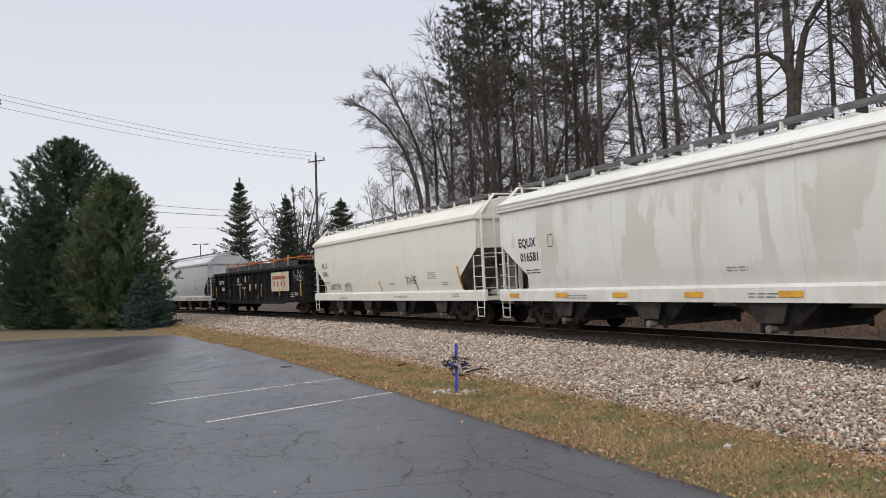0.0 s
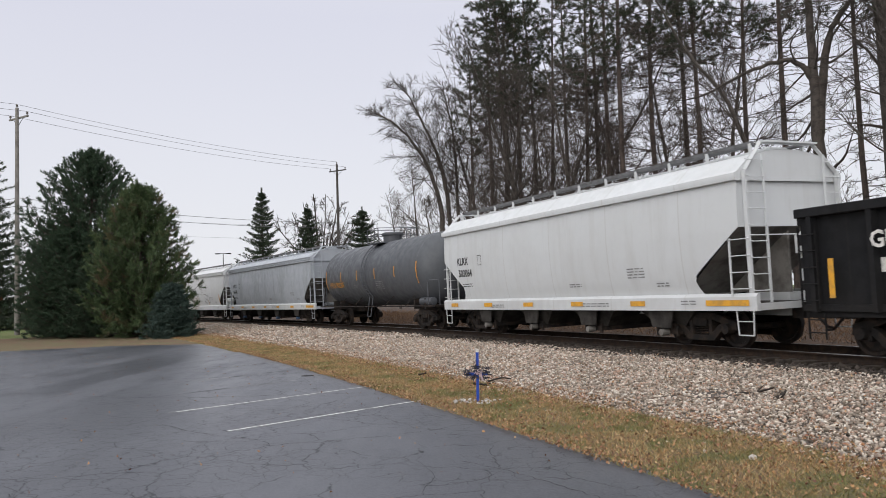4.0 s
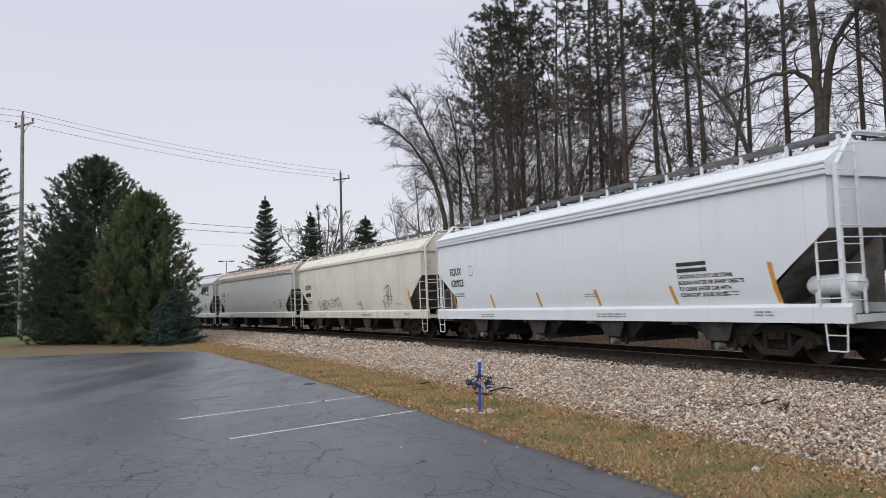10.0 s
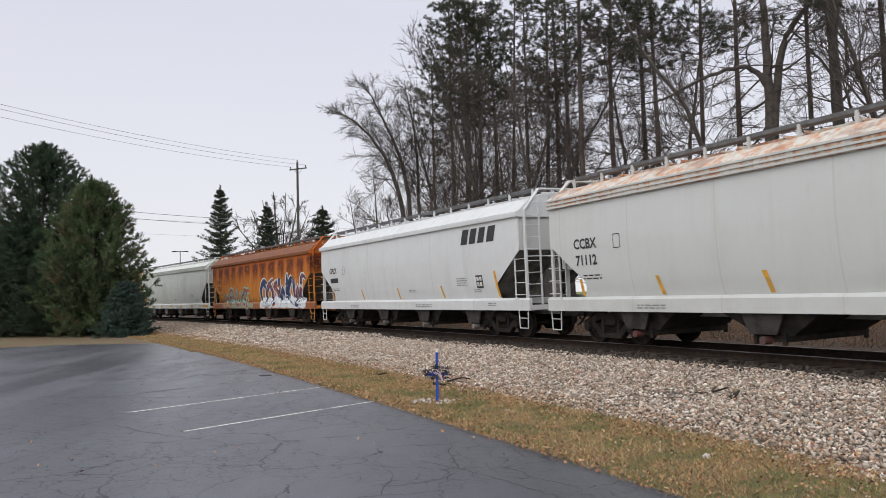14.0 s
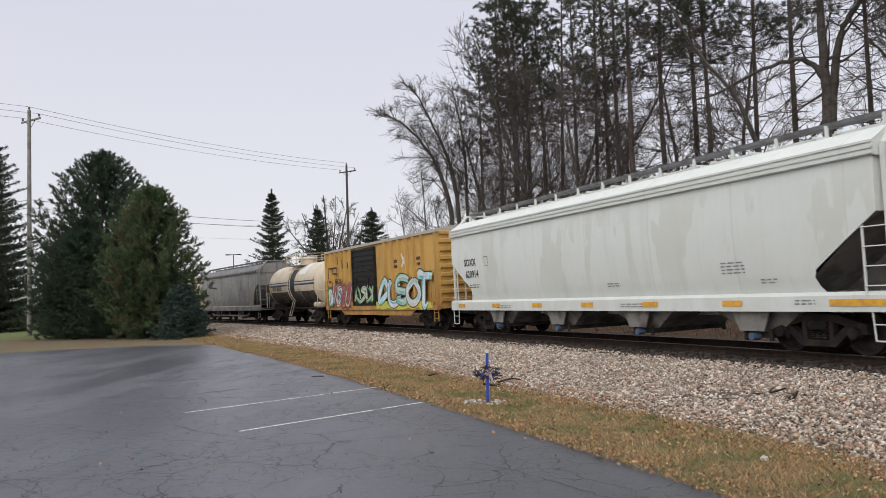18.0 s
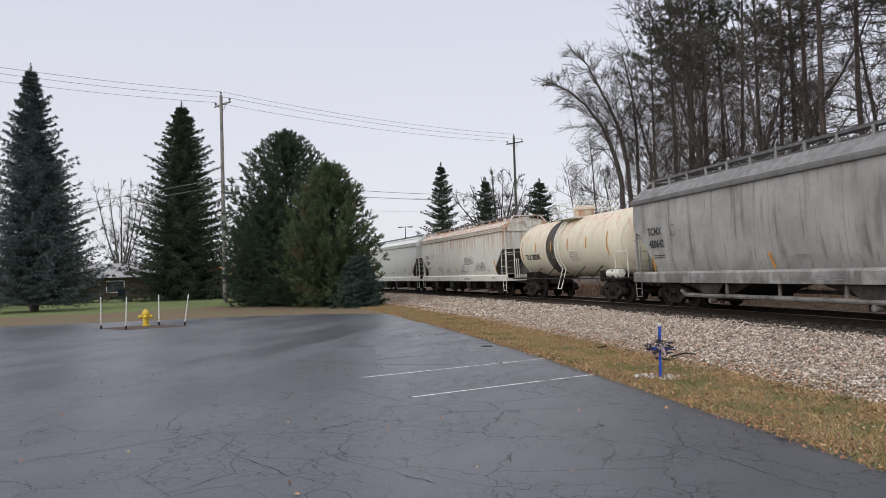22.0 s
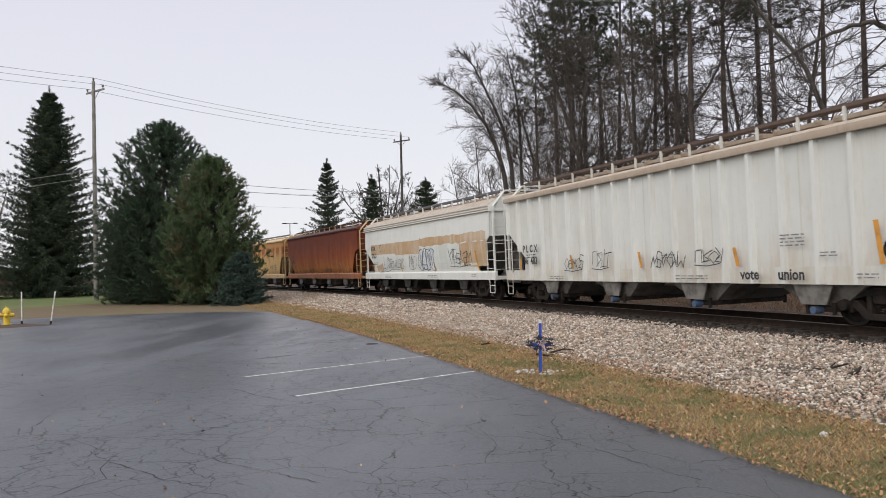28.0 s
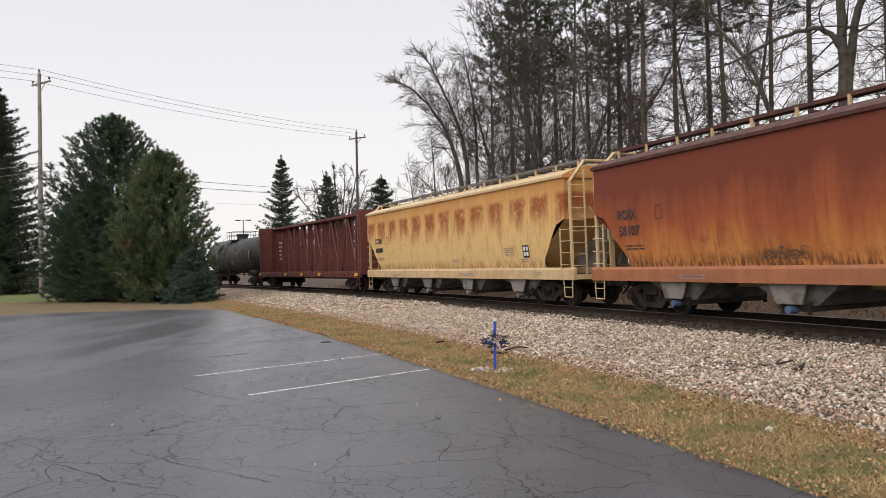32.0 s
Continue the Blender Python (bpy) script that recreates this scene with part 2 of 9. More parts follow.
def worn(name, color, other, scale=3.0, rough=0.7, metal=0.0, lo=0.4, hi=0.65, bumps=0.3, amount=1.0, fine=None, spec=0.5, depth=0.01):
    """A surface of two colours in patches, with a finer grain over them."""
    m, n, l, b = material(name, rough, metal, spec=spec)
    v = coords(n, l)
    c = mixed(n, l, noise_fac(n, l, v, scale, 6, 0.62, lo, hi), color, other, amount)
    dark = tuple(0.6 * x for x in color)
    c = mixed(n, l, noise_fac(n, l, v, scale * 9, 5, 0.7, 0.5, 0.75), c, fine or dark, 0.6)
    l.new(c, b.inputs["Base Color"])
    bump(n, l, b, v, scale * 6, bumps, depth)
    return m


STEEL = worn("grimy_steel", (0.015, 0.0135, 0.013), (0.038, 0.028, 0.022), 4.0, 0.75, 0.0, bumps=0.4, spec=0.2)
WHEEL = worn("wheel_steel", (0.02, 0.018, 0.017), (0.045, 0.032, 0.025), 5.0, 0.6, 0.3, spec=0.2)
RAIL = worn("rail_steel", (0.022, 0.016, 0.013), (0.045, 0.029, 0.019), 6.0, 0.7, 0.2, spec=0.2)
RAILHEAD = worn("polished_railhead", (0.42, 0.41, 0.40), (0.22, 0.2, 0.19), 3.0, 0.3, 0.9)
TIE = worn("creosoted_wood", (0.032, 0.026, 0.022), (0.07, 0.058, 0.048), 5.0, 0.9, spec=0.2)
BLACK = worn("black_paint", (0.012, 0.012, 0.013), (0.03, 0.028, 0.026), 3.0, 0.5, spec=0.2)
YELLOW = worn("reflective_yellow", (0.72, 0.36, 0.03), (0.5, 0.27, 0.05), 5.0, 0.5)
ORANGE = worn("faded_orange", (0.62, 0.28, 0.04), (0.42, 0.2, 0.05), 5.0, 0.5)
INK = worn("stencil_black", (0.02, 0.02, 0.022), (0.05, 0.05, 0.05), 8.0, 0.6, amount=0.5)
GREYINK = worn("faded_stencil", (0.16, 0.16, 0.165), (0.3, 0.3, 0.3), 8.0, 0.6)
WHITEINK = worn("stencil_white", (0.72, 0.71, 0.67), (0.45, 0.44, 0.42), 8.0, 0.6)


# ---- mesh helpers ----
class Form:
    """Vertices and faces gathered into one mesh."""

    def __init__(self):
        self.v, self.f, self.mi, self.slot = [], [], [], 0

    def add(self, verts, faces):
        k = len(self.v)
        self.v.extend(tuple(p) for p in verts)
        self.f.extend(tuple(i + k for i in q) for q in faces)
        self.mi.extend([self.slot] * len(faces))
        return self

    def box(self, c, s, m=None):
        x, y, z = s[0] / 2, s[1] / 2, s[2] / 2
        p = [Vector((a * x, b * y, d * z)) for a in (-1, 1) for b in (-1, 1) for d in (-1, 1)]
        if m is not None:
            p = [m.to_3x3() @ q for q in p]
        p = [q + Vector(c) for q in p]
        return self.add(p, [(0, 1, 3, 2), (4, 6, 7, 5), (0, 4, 5, 1), (2, 3, 7, 6), (0, 2, 6, 4), (1, 5, 7, 3)])

    def span(self, a, b):
        """A box between two opposite corners."""
        return self.box([(p + q) / 2 for p, q in zip(a, b)], [abs(q - p) for p, q in zip(a, b)])

    def rod(self, a, b, r, n=6, r2=None, cap=True):
        a, b = Vector(a), Vector(b)
        d = b - a
        q = d.to_track_quat("Z", "Y").to_matrix()
        r2 = r if r2 is None else r2
        ring = [(math.cos(2 * math.pi * k / n), math.sin(2 * math.pi * k / n)) for k in range(n)]
        v = [a + q @ Vector((r * x, r * y, 0)) for x, y in ring] + [b + q @ Vector((r2 * x, r2 * y, 0)) for x, y in ring]
        f = [(k, (k + 1) % n, n + (k + 1) % n, n + k) for k in range(n)]
        if cap:
            f += [tuple(range(n - 1, -1, -1)), tuple(range(n, 2 * n))]
        return self.add(v, f)

    def path(self, pts, r, n=6):
        for a, b in zip(pts[:-1], pts[1:]):
            self.rod(a, b, r, n)
        return self

    def prism(self, outline, y0, y1):
        """An outline in x and z, drawn out from y0 to y1."""
        n = len(outline)
        v = [(x, y0, z) for x, z in outline] + [(x, y1, z) for x, z in outline]
        f = [(k, (k + 1) % n, n + (k + 1) % n, n + k) for k in range(n)]
        return self.add(v, f + [tuple(range(n - 1, -1, -1)), tuple(range(n, 2 * n))])

    def turn(self, profile, n=24, axis="x", c=(0, 0, 0)):
        """A profile of (place along the axis, radius) turned round it."""
        v, f = [], []
        for u, r in profile:
            for k in range(n):
                a = 2 * math.pi * k / n
                p = (u, r * math.cos(a), r * math.sin(a)) if axis == "x" else ((r * math.cos(a), u, r * math.sin(a)) if axis == "y" else (r * math.cos(a), r * math.sin(a), u))
                v.append((p[0] + c[0], p[1] + c[1], p[2] + c[2]))
        for j in range(len(profile) - 1):
            for k in range(n):
                f.append((j * n + k, j * n + (k + 1) % n, (j + 1) * n + (k + 1) % n, (j + 1) * n + k))
        f += [tuple(range(n - 1, -1, -1)), tuple(range((len(profile) - 1) * n, len(profile) * n))]
        return self.add(v, f)

    def mesh(self, name, mats, smooth=35, fix=True, bevel=0.0):
        me = bpy.data.meshes.new(name)
        me.from_pydata(self.v, [], self.f)
        for m in mats if isinstance(mats, (list, tuple)) else [mats]:
            me.materials.append(m)
        if max(self.mi, default=0) > 0:
            me.polygons.foreach_set("material_index", self.mi)
        if fix or bevel:
            bm = bmesh.new()
            bm.from_mesh(me)
            if bevel:
                bmesh.ops.bevel(bm, geom=[e for e in bm.edges if len(e.link_faces) == 2 and e.calc_face_angle(0) > 0.7], offset=bevel, segments=1, affect="EDGES", clamp_overlap=True)
            bmesh.ops.recalc_face_normals(bm, faces=bm.faces)
            bm.to_mesh(me)
            bm.free()
        if smooth:
            me.shade_smooth()
            me.set_sharp_from_angle(angle=radians(smooth))
        return me


def part(name, me, parent, label="", at=None):
    """One mesh object under a thing or a part; me may be a Form with its material set by mesh()."""
    ob = new(name, me)
    ob.parent = parent
    if at is not None:
        ob.matrix_basis = at
    if label:
        ob["label"] = label
    return ob


def quick(verts, faces, name, mats, smooth=0, index=None):
    """A large mesh straight from arrays."""
    me = bpy.data.meshes.new(name)
    verts, faces = np.asarray(verts, np.float32), np.asarray(faces, np.int32)
    me.vertices.add(len(verts))
    me.vertices.foreach_set("co", verts.ravel())
    k = faces.shape[1]
    me.loops.add(faces.size)
    me.loops.foreach_set("vertex_index", faces.ravel())
    me.polygons.add(len(faces))
    me.polygons.foreach_set("loop_start", np.arange(0, faces.size, k, dtype=np.int32))
    for m in mats if isinstance(mats, (list, tuple)) else [mats]:
        me.materials.append(m)
    if index is not None:
        me.polygons.foreach_set("material_index", np.asarray(index, np.int32))
    me.update(calc_edges=True)
    me.validate()
    if smooth:
        me.shade_smooth()
    return me


# ---- the track: an arc that bends towards the car park as it runs off ----
RAIL_TOP = 0.40
QX, QY, HEAD, BEND, CANT = 5.2, 22.362, radians(115.88), 0.0025786, 1.05


def track(s, side=0.0):
    """The track's middle at the distance s along it; side metres towards the car park. Returns x, y and the heading."""
    a = HEAD + BEND * s
    x = QX + (math.sin(a) - math.sin(HEAD)) / BEND
    y = QY - (math.cos(a) - math.cos(HEAD)) / BEND
    return x - math.sin(a) * side, y + math.cos(a) * side, a


def ribbon(profile, stations, name, mats, wobble=0.0, seed=1):
    """A strip along the track with a cross-section of (side, height)."""
    rng = np.random.RandomState(seed)
    v, f, n = [], [], len(profile)
    for s in stations:
        for side, z in profile:
            x, y, _ = track(s, side + wobble * rng.uniform(-1, 1))
            v.append((x, y, z + 0.25 * wobble * rng.uniform(-1, 1)))
    for j in range(len(stations) - 1):
        for k in range(n - 1):
            a = j * n + k
            f.append((a, a + 1, a + n + 1, a + n))
    return quick(v, f, name, mats, smooth=1)


# ---- ground, car park, ballast, rails ----
def soil(name, a, b, c, scale=0.8, rough=0.95, bumps=0.5):
    m, n, l, p = material(name, rough)
    v = coords(n, l, shift=False)
    col = mixed(n, l, noise_fac(n, l, v, scale, 6, 0.65, 0.4, 0.6), a, b)
    col = mixed(n, l, noise_fac(n, l, v, scale * 14, 5, 0.7, 0.45, 0.65), col, c, 0.7)
    l.new(col, p.inputs["Base Color"])
    bump(n, l, p, v, 22, bumps, 0.03, 6)
    return m


LAWN = soil("autumn_lawn", (0.10, 0.145, 0.035), (0.15, 0.155, 0.05), (0.065, 0.095, 0.026), 0.4)
VERGE = soil("leafy_verge", (0.125, 0.08, 0.042), (0.085, 0.085, 0.034), (0.20, 0.125, 0.06), 1.1)
LITTER = soil("leaf_litter", (0.052, 0.033, 0.022), (0.085, 0.052, 0.034), (0.035, 0.025, 0.018), 1.1)
NEEDLES = soil("pine_needle_mulch", (0.12, 0.075, 0.045), (0.10, 0.10, 0.042), (0.19, 0.11, 0.06), 0.6)
BALLASTBED = soil("ballast_bed", (0.065, 0.052, 0.042), (0.10, 0.08, 0.064), (0.03, 0.024, 0.02), 5.0)

m, n, l, b = material("wet_asphalt", 0.6)
v = coords(n, l, shift=False)
c = mixed(n, l, noise_fac(n, l, v, 0.35, 5, 0.6, 0.35, 0.65), (0.034, 0.0385, 0.052), (0.053, 0.0585, 0.075))
c = mixed(n, l, noise_fac(n, l, v, 55, 3, 0.75, 0.53, 0.64), c, (0.12, 0.12, 0.125), 0.55)
c = mixed(n, l, noise_fac(n, l, v, 38, 3, 0.7, 0.52, 0.7), c, (0.018, 0.019, 0.021), 0.6)
c = mixed(n, l, noise_fac(n, l, v, 3.0, 6, 0.7, 0.6, 0.75), c, (0.10, 0.075, 0.05), 0.35)
wet = noise_fac(n, l, coords(n, l, (0.55, 0.16, 1), False), 0.8, 4, 0.6, 0.36, 0.62)
# the low corner where rain water stands as a film
low_v = n.new("ShaderNodeVectorMath")
low_v.operation = "DISTANCE"
low_v.inputs[1].default_value = (-7.5 * 0.16, 25.0 * 0.09, 0)
l.new(coords(n, l, (0.16, 0.09, 0), False), low_v.inputs[0])
low_r = n.new("ShaderNodeMapRange")
low_r.inputs["From Min"].default_value, low_r.inputs["From Max"].default_value = 1.25, 0.35
l.new(low_v.outputs["Value"], low_r.inputs["Value"])
pool = times_fac(n, l, low_r.outputs[0], noise_fac(n, l, coords(n, l, (1.0, 0.3, 1), False), 0.9, 5, 0.6, 0.36, 0.6))
veins = n.new("ShaderNodeTexVoronoi")
veins.feature, veins.inputs["Scale"].default_value = "DISTANCE_TO_EDGE", 3.6
warp = n.new("ShaderNodeVectorMath")
warp.operation = "ADD"
wn2 = n.new("ShaderNodeTexNoise")
wn2.inputs["Scale"].default_value, wn2.inputs["Detail"].default_value = 3.2, 5
l.new(v, wn2.inputs["Vector"])
l.new(v, warp.inputs[0])
wsc = n.new("ShaderNodeVectorMath")
wsc.operation = "SCALE"
wsc.inputs["Scale"].default_value = 0.32
l.new(wn2.outputs["Color"], wsc.inputs[0])
l.new(wsc.outputs[0], warp.inputs[1])
l.new(warp.outputs[0], veins.inputs["Vector"])
vr = n.new("ShaderNodeMapRange")
vr.inputs["From Min"].default_value, vr.inputs["From Max"].default_value = 0.022, 0.006
l.new(veins.outputs["Distance"], vr.inputs["Value"])
fine = times_fac(n, l, vr.outputs[0], noise_fac(n, l, v, 0.3, 4, 0.6, 0.43, 0.52))
c = mixed(n, l, fine, c, (0.012, 0.012, 0.013), 0.85)
# the wider net of old cracks
net = n.new("ShaderNodeTexVoronoi")
net.feature, net.inputs["Scale"].default_value = "DISTANCE_TO_EDGE", 0.8
l.new(warp.outputs[0], net.inputs["Vector"])
nr = n.new("ShaderNodeMapRange")
nr.inputs["From Min"].default_value, nr.inputs["From Max"].default_value = 0.0085, 0.0025
l.new(net.outputs["Distance"], nr.inputs["Value"])
wide_net = times_fac(n, l, nr.outputs[0], noise_fac(n, l, v, 0.55, 4, 0.6, 0.34, 0.46))
c = mixed(n, l, wide_net, c, (0.010, 0.010, 0.011), 0.9)
c = mixed(n, l, wet, c, (0.022, 0.025, 0.034), 0.5)
l.new(c, b.inputs["Base Color"])
r = n.new("ShaderNodeMapRange")
r.inputs["To Min"].default_value, r.inputs["To Max"].default_value = 0.47, 0.35
l.new(wet, r.inputs["Value"])
gl = n.new("ShaderNodeMix")
l.new(pool, gl.inputs[0])
l.new(r.outputs[0], gl.inputs[2])
gl.inputs[3].default_value = 0.28
b.inputs["IOR"].default_value = 1.56
l.new(gl.outputs[0], b.inputs["Roughness"])
# cracks and open pores hold no film, so they do not shine
open_net = n.new("ShaderNodeMath")
open_net.operation = "MAXIMUM"
l.new(wide_net, open_net.inputs[0])
l.new(fine, open_net.inputs[1])
shine = n.new("ShaderNodeMapRange")
shine.inputs["To Min"].default_value, shine.inputs["To Max"].default_value = 1.0, 0.55
l.new(noise_fac(n, l, v, 34, 4, 0.7, 0.42, 0.62), shine.inputs["Value"])
dull = n.new("ShaderNodeMix")
l.new(open_net.outputs[0], dull.inputs[0])
l.new(shine.outputs[0], dull.inputs[2])
dull.inputs[3].default_value = 0.12
l.new(dull.outputs[0], b.inputs["Specular IOR Level"])
bump(n, l, b, v, 80, 0.28, 0.008, 4)
ASPHALT = m
CRACK = worn("crack_filler", (0.008, 0.008, 0.009), (0.02, 0.019, 0.018), 4.0, 0.8)
LINE = worn("worn_line_paint", (0.60, 0.60, 0.59), (0.2, 0.2, 0.2), 3.5, 0.7, lo=0.46, hi=0.70, fine=(0.09, 0.09, 0.09))

FADED = worn("faded_line_paint", (0.34, 0.34, 0.34), (0.06, 0.062, 0.07), 2.6, 0.6, lo=0.40, hi=0.62, fine=(0.05, 0.05, 0.055))

g = Form()
g.add([(-3000, -3000, -0.03), (3000, -3000, -0.03), (3000, 3000, -0.03), (-3000, 3000, -0.03)], [(0, 1, 2, 3)])
tagged(new("ground", g.mesh("ground", LAWN, 0)), "damp autumn lawn, green and straw-coloured", "ground", kind="structure")

# the car park: one asphalt slab with an uneven edge along the verge
EDGE = 9.2


def lot_outline():
    rng = random.Random(3)
    out = []
    for k in range(90):
        s = -34 + k * 0.62
        x, y, _ = track(s, EDGE + 0.10 * math.sin(s * 1.3) + 0.09 * rng.uniform(-1, 1))
        if y < 34.9:
            out.append((x, y))
    x, y = out[-1]
    out += [(x - 0.9, y + 0.6), (x - 2.6, y + 0.9)]
    for k in range(1, 34):
        u = k / 33
        ex = x - 2.6 + u * (-28.7 + 2.6 - x)
        out.append((ex, float(np.interp(-ex, [12.7, 16.3, 19.4, 21.8, 24.8, 28.7], [35.8, 35.9, 34.8, 33.6, 31.7, 29.6])) + 0.13 * rng.uniform(-1, 1)))
    return out + [(-48, 14), (-48, -40), (22, -40)]


def flat(name, outline, z, mat, thick=0.03):
    bm = bmesh.new()
    vs = [bm.verts.new((x, y, z)) for x, y in outline]
    bm.faces.new(vs)
    bmesh.ops.triangulate(bm, faces=bm.faces)
    rim = [bm.verts.new((x, y, z - thick)) for x, y in outline]
    for k in range(len(vs)):
        j = (k + 1) % len(vs)
        bm.faces.new((vs[k], rim[k], rim[j], vs[j]))
    bmesh.ops.recalc_face_normals(bm, faces=bm.faces)
    me = bpy.data.meshes.new(name)
    bm.to_mesh(me)
    bm.free()
    me.materials.append(mat)
    return me


lot = tagged(new("car_park", flat("car_park", lot_outline(), 0.0, ASPHALT)), "dark wet cracked asphalt car park", "car park", kind="structure")

# painted stall lines
for (ax, ay), (bx, by) in (((-3.46, 11.15), (-0.87, 13.88)), ((-5.08, 13.16), (-2.05, 16.35)), ((-6.2, 15.55), (-4.0, 17.95)), ((-6.95, 18.05), (-4.5, 20.75)), ((-7.6, 21.3), (-5.7, 23.5)), ((-8.75, 23.9), (-7.2, 26.4)), ((-9.7, 27.4), (-8.2, 29.3)), ((-13.5, 8.2), (-11.0, 10.4))):
    f = Form()
    dx, dy = bx - ax, by - ay
    d = math.hypot(dx, dy)
    ox, oy = -dy / d * 0.034, dx / d * 0.034
    f.add([(ax - ox, ay - oy, 0.004), (bx - ox, by - oy, 0.004), (bx + ox, by + oy, 0.004), (ax + ox, ay + oy, 0.004)], [(0, 1, 2, 3)])
    tagged(new("stall_line", f.mesh("stall_line", LINE if ay < 14 else FADED, 0)), "worn white painted line on the asphalt" if ay < 14 else "nearly worn away painted line on the asphalt", "road marking", "stall lines", "structure")


def crack(rng, x, y, a, length, w):
    """A wandering crack as a thin ribbon."""
    pts = [(x, y)]
    for _ in range(int(length / 0.12)):
        a += rng.uniform(-0.3, 0.3) if rng.random() < 0.85 else rng.uniform(-1.1, 1.1)
        x, y = x + 0.12 * math.cos(a), y + 0.12 * math.sin(a)
        pts.append((x, y))
    return [p for p in pts if y < 60], w


rng = random.Random(11)
f = Form()
for k in range(90):
    r0 = 3.2 + 20 * rng.random() ** 1.4
    th = radians(90 + rng.uniform(-28, 40))
    x, y = r0 * math.cos(th), r0 * math.sin(th)
    pts, w = crack(rng, x, y, rng.uniform(0, 6.28), rng.uniform(0.5, 3.2), rng.uniform(0.002, 0.0048))
    keep = []
    for p in pts:
        side = (p[0] - QX) * -math.sin(HEAD) + (p[1] - QY) * math.cos(HEAD)
        if side < EDGE + 0.5 or p[1] > 27:
            break
        keep.append(p)
    if len(keep) > 2:
        v, q = [], []
        for i, p in enumerate(keep):
            a0, b0 = keep[max(0, i - 1)], keep[min(len(keep) - 1, i + 1)]
            d = math.hypot(b0[0] - a0[0], b0[1] - a0[1]) or 1
            wi = w * rng.uniform(0.4, 1.2) * (1 - 0.6 * i / len(keep))
            nx, ny = -(b0[1] - a0[1]) / d * wi, (b0[0] - a0[0]) / d * wi
            v += [(p[0] + nx, p[1] + ny, 0.003), (p[0] - nx, p[1] - ny, 0.003)]
        f.add(v, [(2 * i, 2 * i + 1, 2 * i + 3, 2 * i + 2) for i in range(len(keep) - 1)])
# the long cracks and the open seams between the strips of paving
for w, ctrl in ((0.007, ((-0.15, 8.72), (0.25, 8.27), (0.55, 7.86), (0.85, 7.39), (1.11, 6.98), (1.36, 6.71))), (0.008, ((-1.39, 10.31), (-0.96, 10.53), (-0.53, 10.73), (-0.27, 11.08), (0.1, 11.16))), (0.008, ((-6.28, 6.92), (-5.86, 7.28), (-5.56, 7.75), (-5.21, 8.16), (-4.57, 8.63))),
                (0.007, ((-4.58, 7.69), (-4.09, 7.27), (-3.31, 6.69), (-2.75, 6.42))), (0.007, ((-3.58, 7.73), (-2.94, 7.27), (-2.31, 6.89), (-1.8, 6.55))), (0.008, ((-4.73, 11.96), (-4.14, 11.29), (-3.29, 10.63), (-2.78, 10.33))),
                (0.016, ((-7.9, 15.9), (-5.67, 15.19), (-4.28, 15.15), (-3.31, 15.25), (-1.8, 15.12))), (0.02, ((-7.4, 19.0), (-5.9, 19.22), (-4.17, 19.63), (-3.6, 19.6))), (0.02, ((-8.4, 22.2), (-7.0, 22.6), (-5.6, 22.9)))):
    pts = []
    for (ax, ay), (bx, by) in zip(ctrl[:-1], ctrl[1:]):
        pts += [(ax + (bx - ax) * k / 10 + rng.uniform(-0.022, 0.022), ay + (by - ay) * k / 10 + rng.uniform(-0.022, 0.022)) for k in range(10)]
    v = []
    for i, p in enumerate(pts):
        a0, b0 = pts[max(0, i - 1)], pts[min(len(pts) - 1, i + 1)]
        d = math.hypot(b0[0] - a0[0], b0[1] - a0[1]) or 1
        wi = w * rng.uniform(0.15, 0.85)
        nx, ny = -(b0[1] - a0[1]) / d * wi, (b0[0] - a0[0]) / d * wi
        v += [(p[0] + nx, p[1] + ny, 0.0035), (p[0] - nx, p[1] - ny, 0.0035)]
    f.add(v, [(2 * i, 2 * i + 1, 2 * i + 3, 2 * i + 2) for i in range(len(pts) - 1)])
cr = tagged(new("asphalt_cracks", f.mesh("asphalt_cracks", CRACK, 0, fix=False)), "dark branching cracks in the asphalt", "crack", kind="stuff")

lid = Form()
lid.turn([(0.0, 0.15), (0.006, 0.15), (0.008, 0.135), (0.005, 0.12), (0.007, 0.02)], 24, "z", (-3.94, 18.93, 0))
tagged(new("drain_lid", lid.mesh("drain_lid", CRACK, 30)), "small dark iron lid set in the asphalt", "drain lid", kind="structure")

# verge, ballast and the floor of the wood as strips along the track
STATIONS = [-60 + 1.5 * k for k in range(140)] + [155 + 8 * k for k in range(12)]
tagged(new("verge", ribbon([(9.6, -0.025), (9.0, 0.012), (8.2, 0.035), (7.2, 0.03), (6.6, -0.02)], STATIONS, "verge", VERGE, 0.03)), "leaf-strewn grass verge beside the ballast", "verge", kind="structure")
bank = [(7.5, -0.05), (7.0, 0.035), (5.5, 0.09), (4.0, 0.13), (2.6, 0.17), (1.75, 0.19), (1.3, 0.15), (-1.3, 0.15), (-1.8, 0.17), (-3.2, 0.02), (-4.0, -0.1)]
tagged(new("ballast_bank", ribbon(bank, STATIONS, "ballast_bank", BALLASTBED, 0.04, 2)), "bank of grey crushed stone under the track", "ballast", kind="structure")
wood_floor = [(-3.0, -0.02), (-4.0, 0.06), (-5.5, 0.16), (-8, 0.45), (-12, 0.6), (-20, 0.7), (-40, 0.8), (-90, 0.9), (-160, -0.2)]
tagged(new("wood_floor", ribbon(wood_floor, STATIONS, "wood_floor", LITTER, 0.05, 3)), "brown leaf litter on the floor of the wood", "ground", kind="structure")
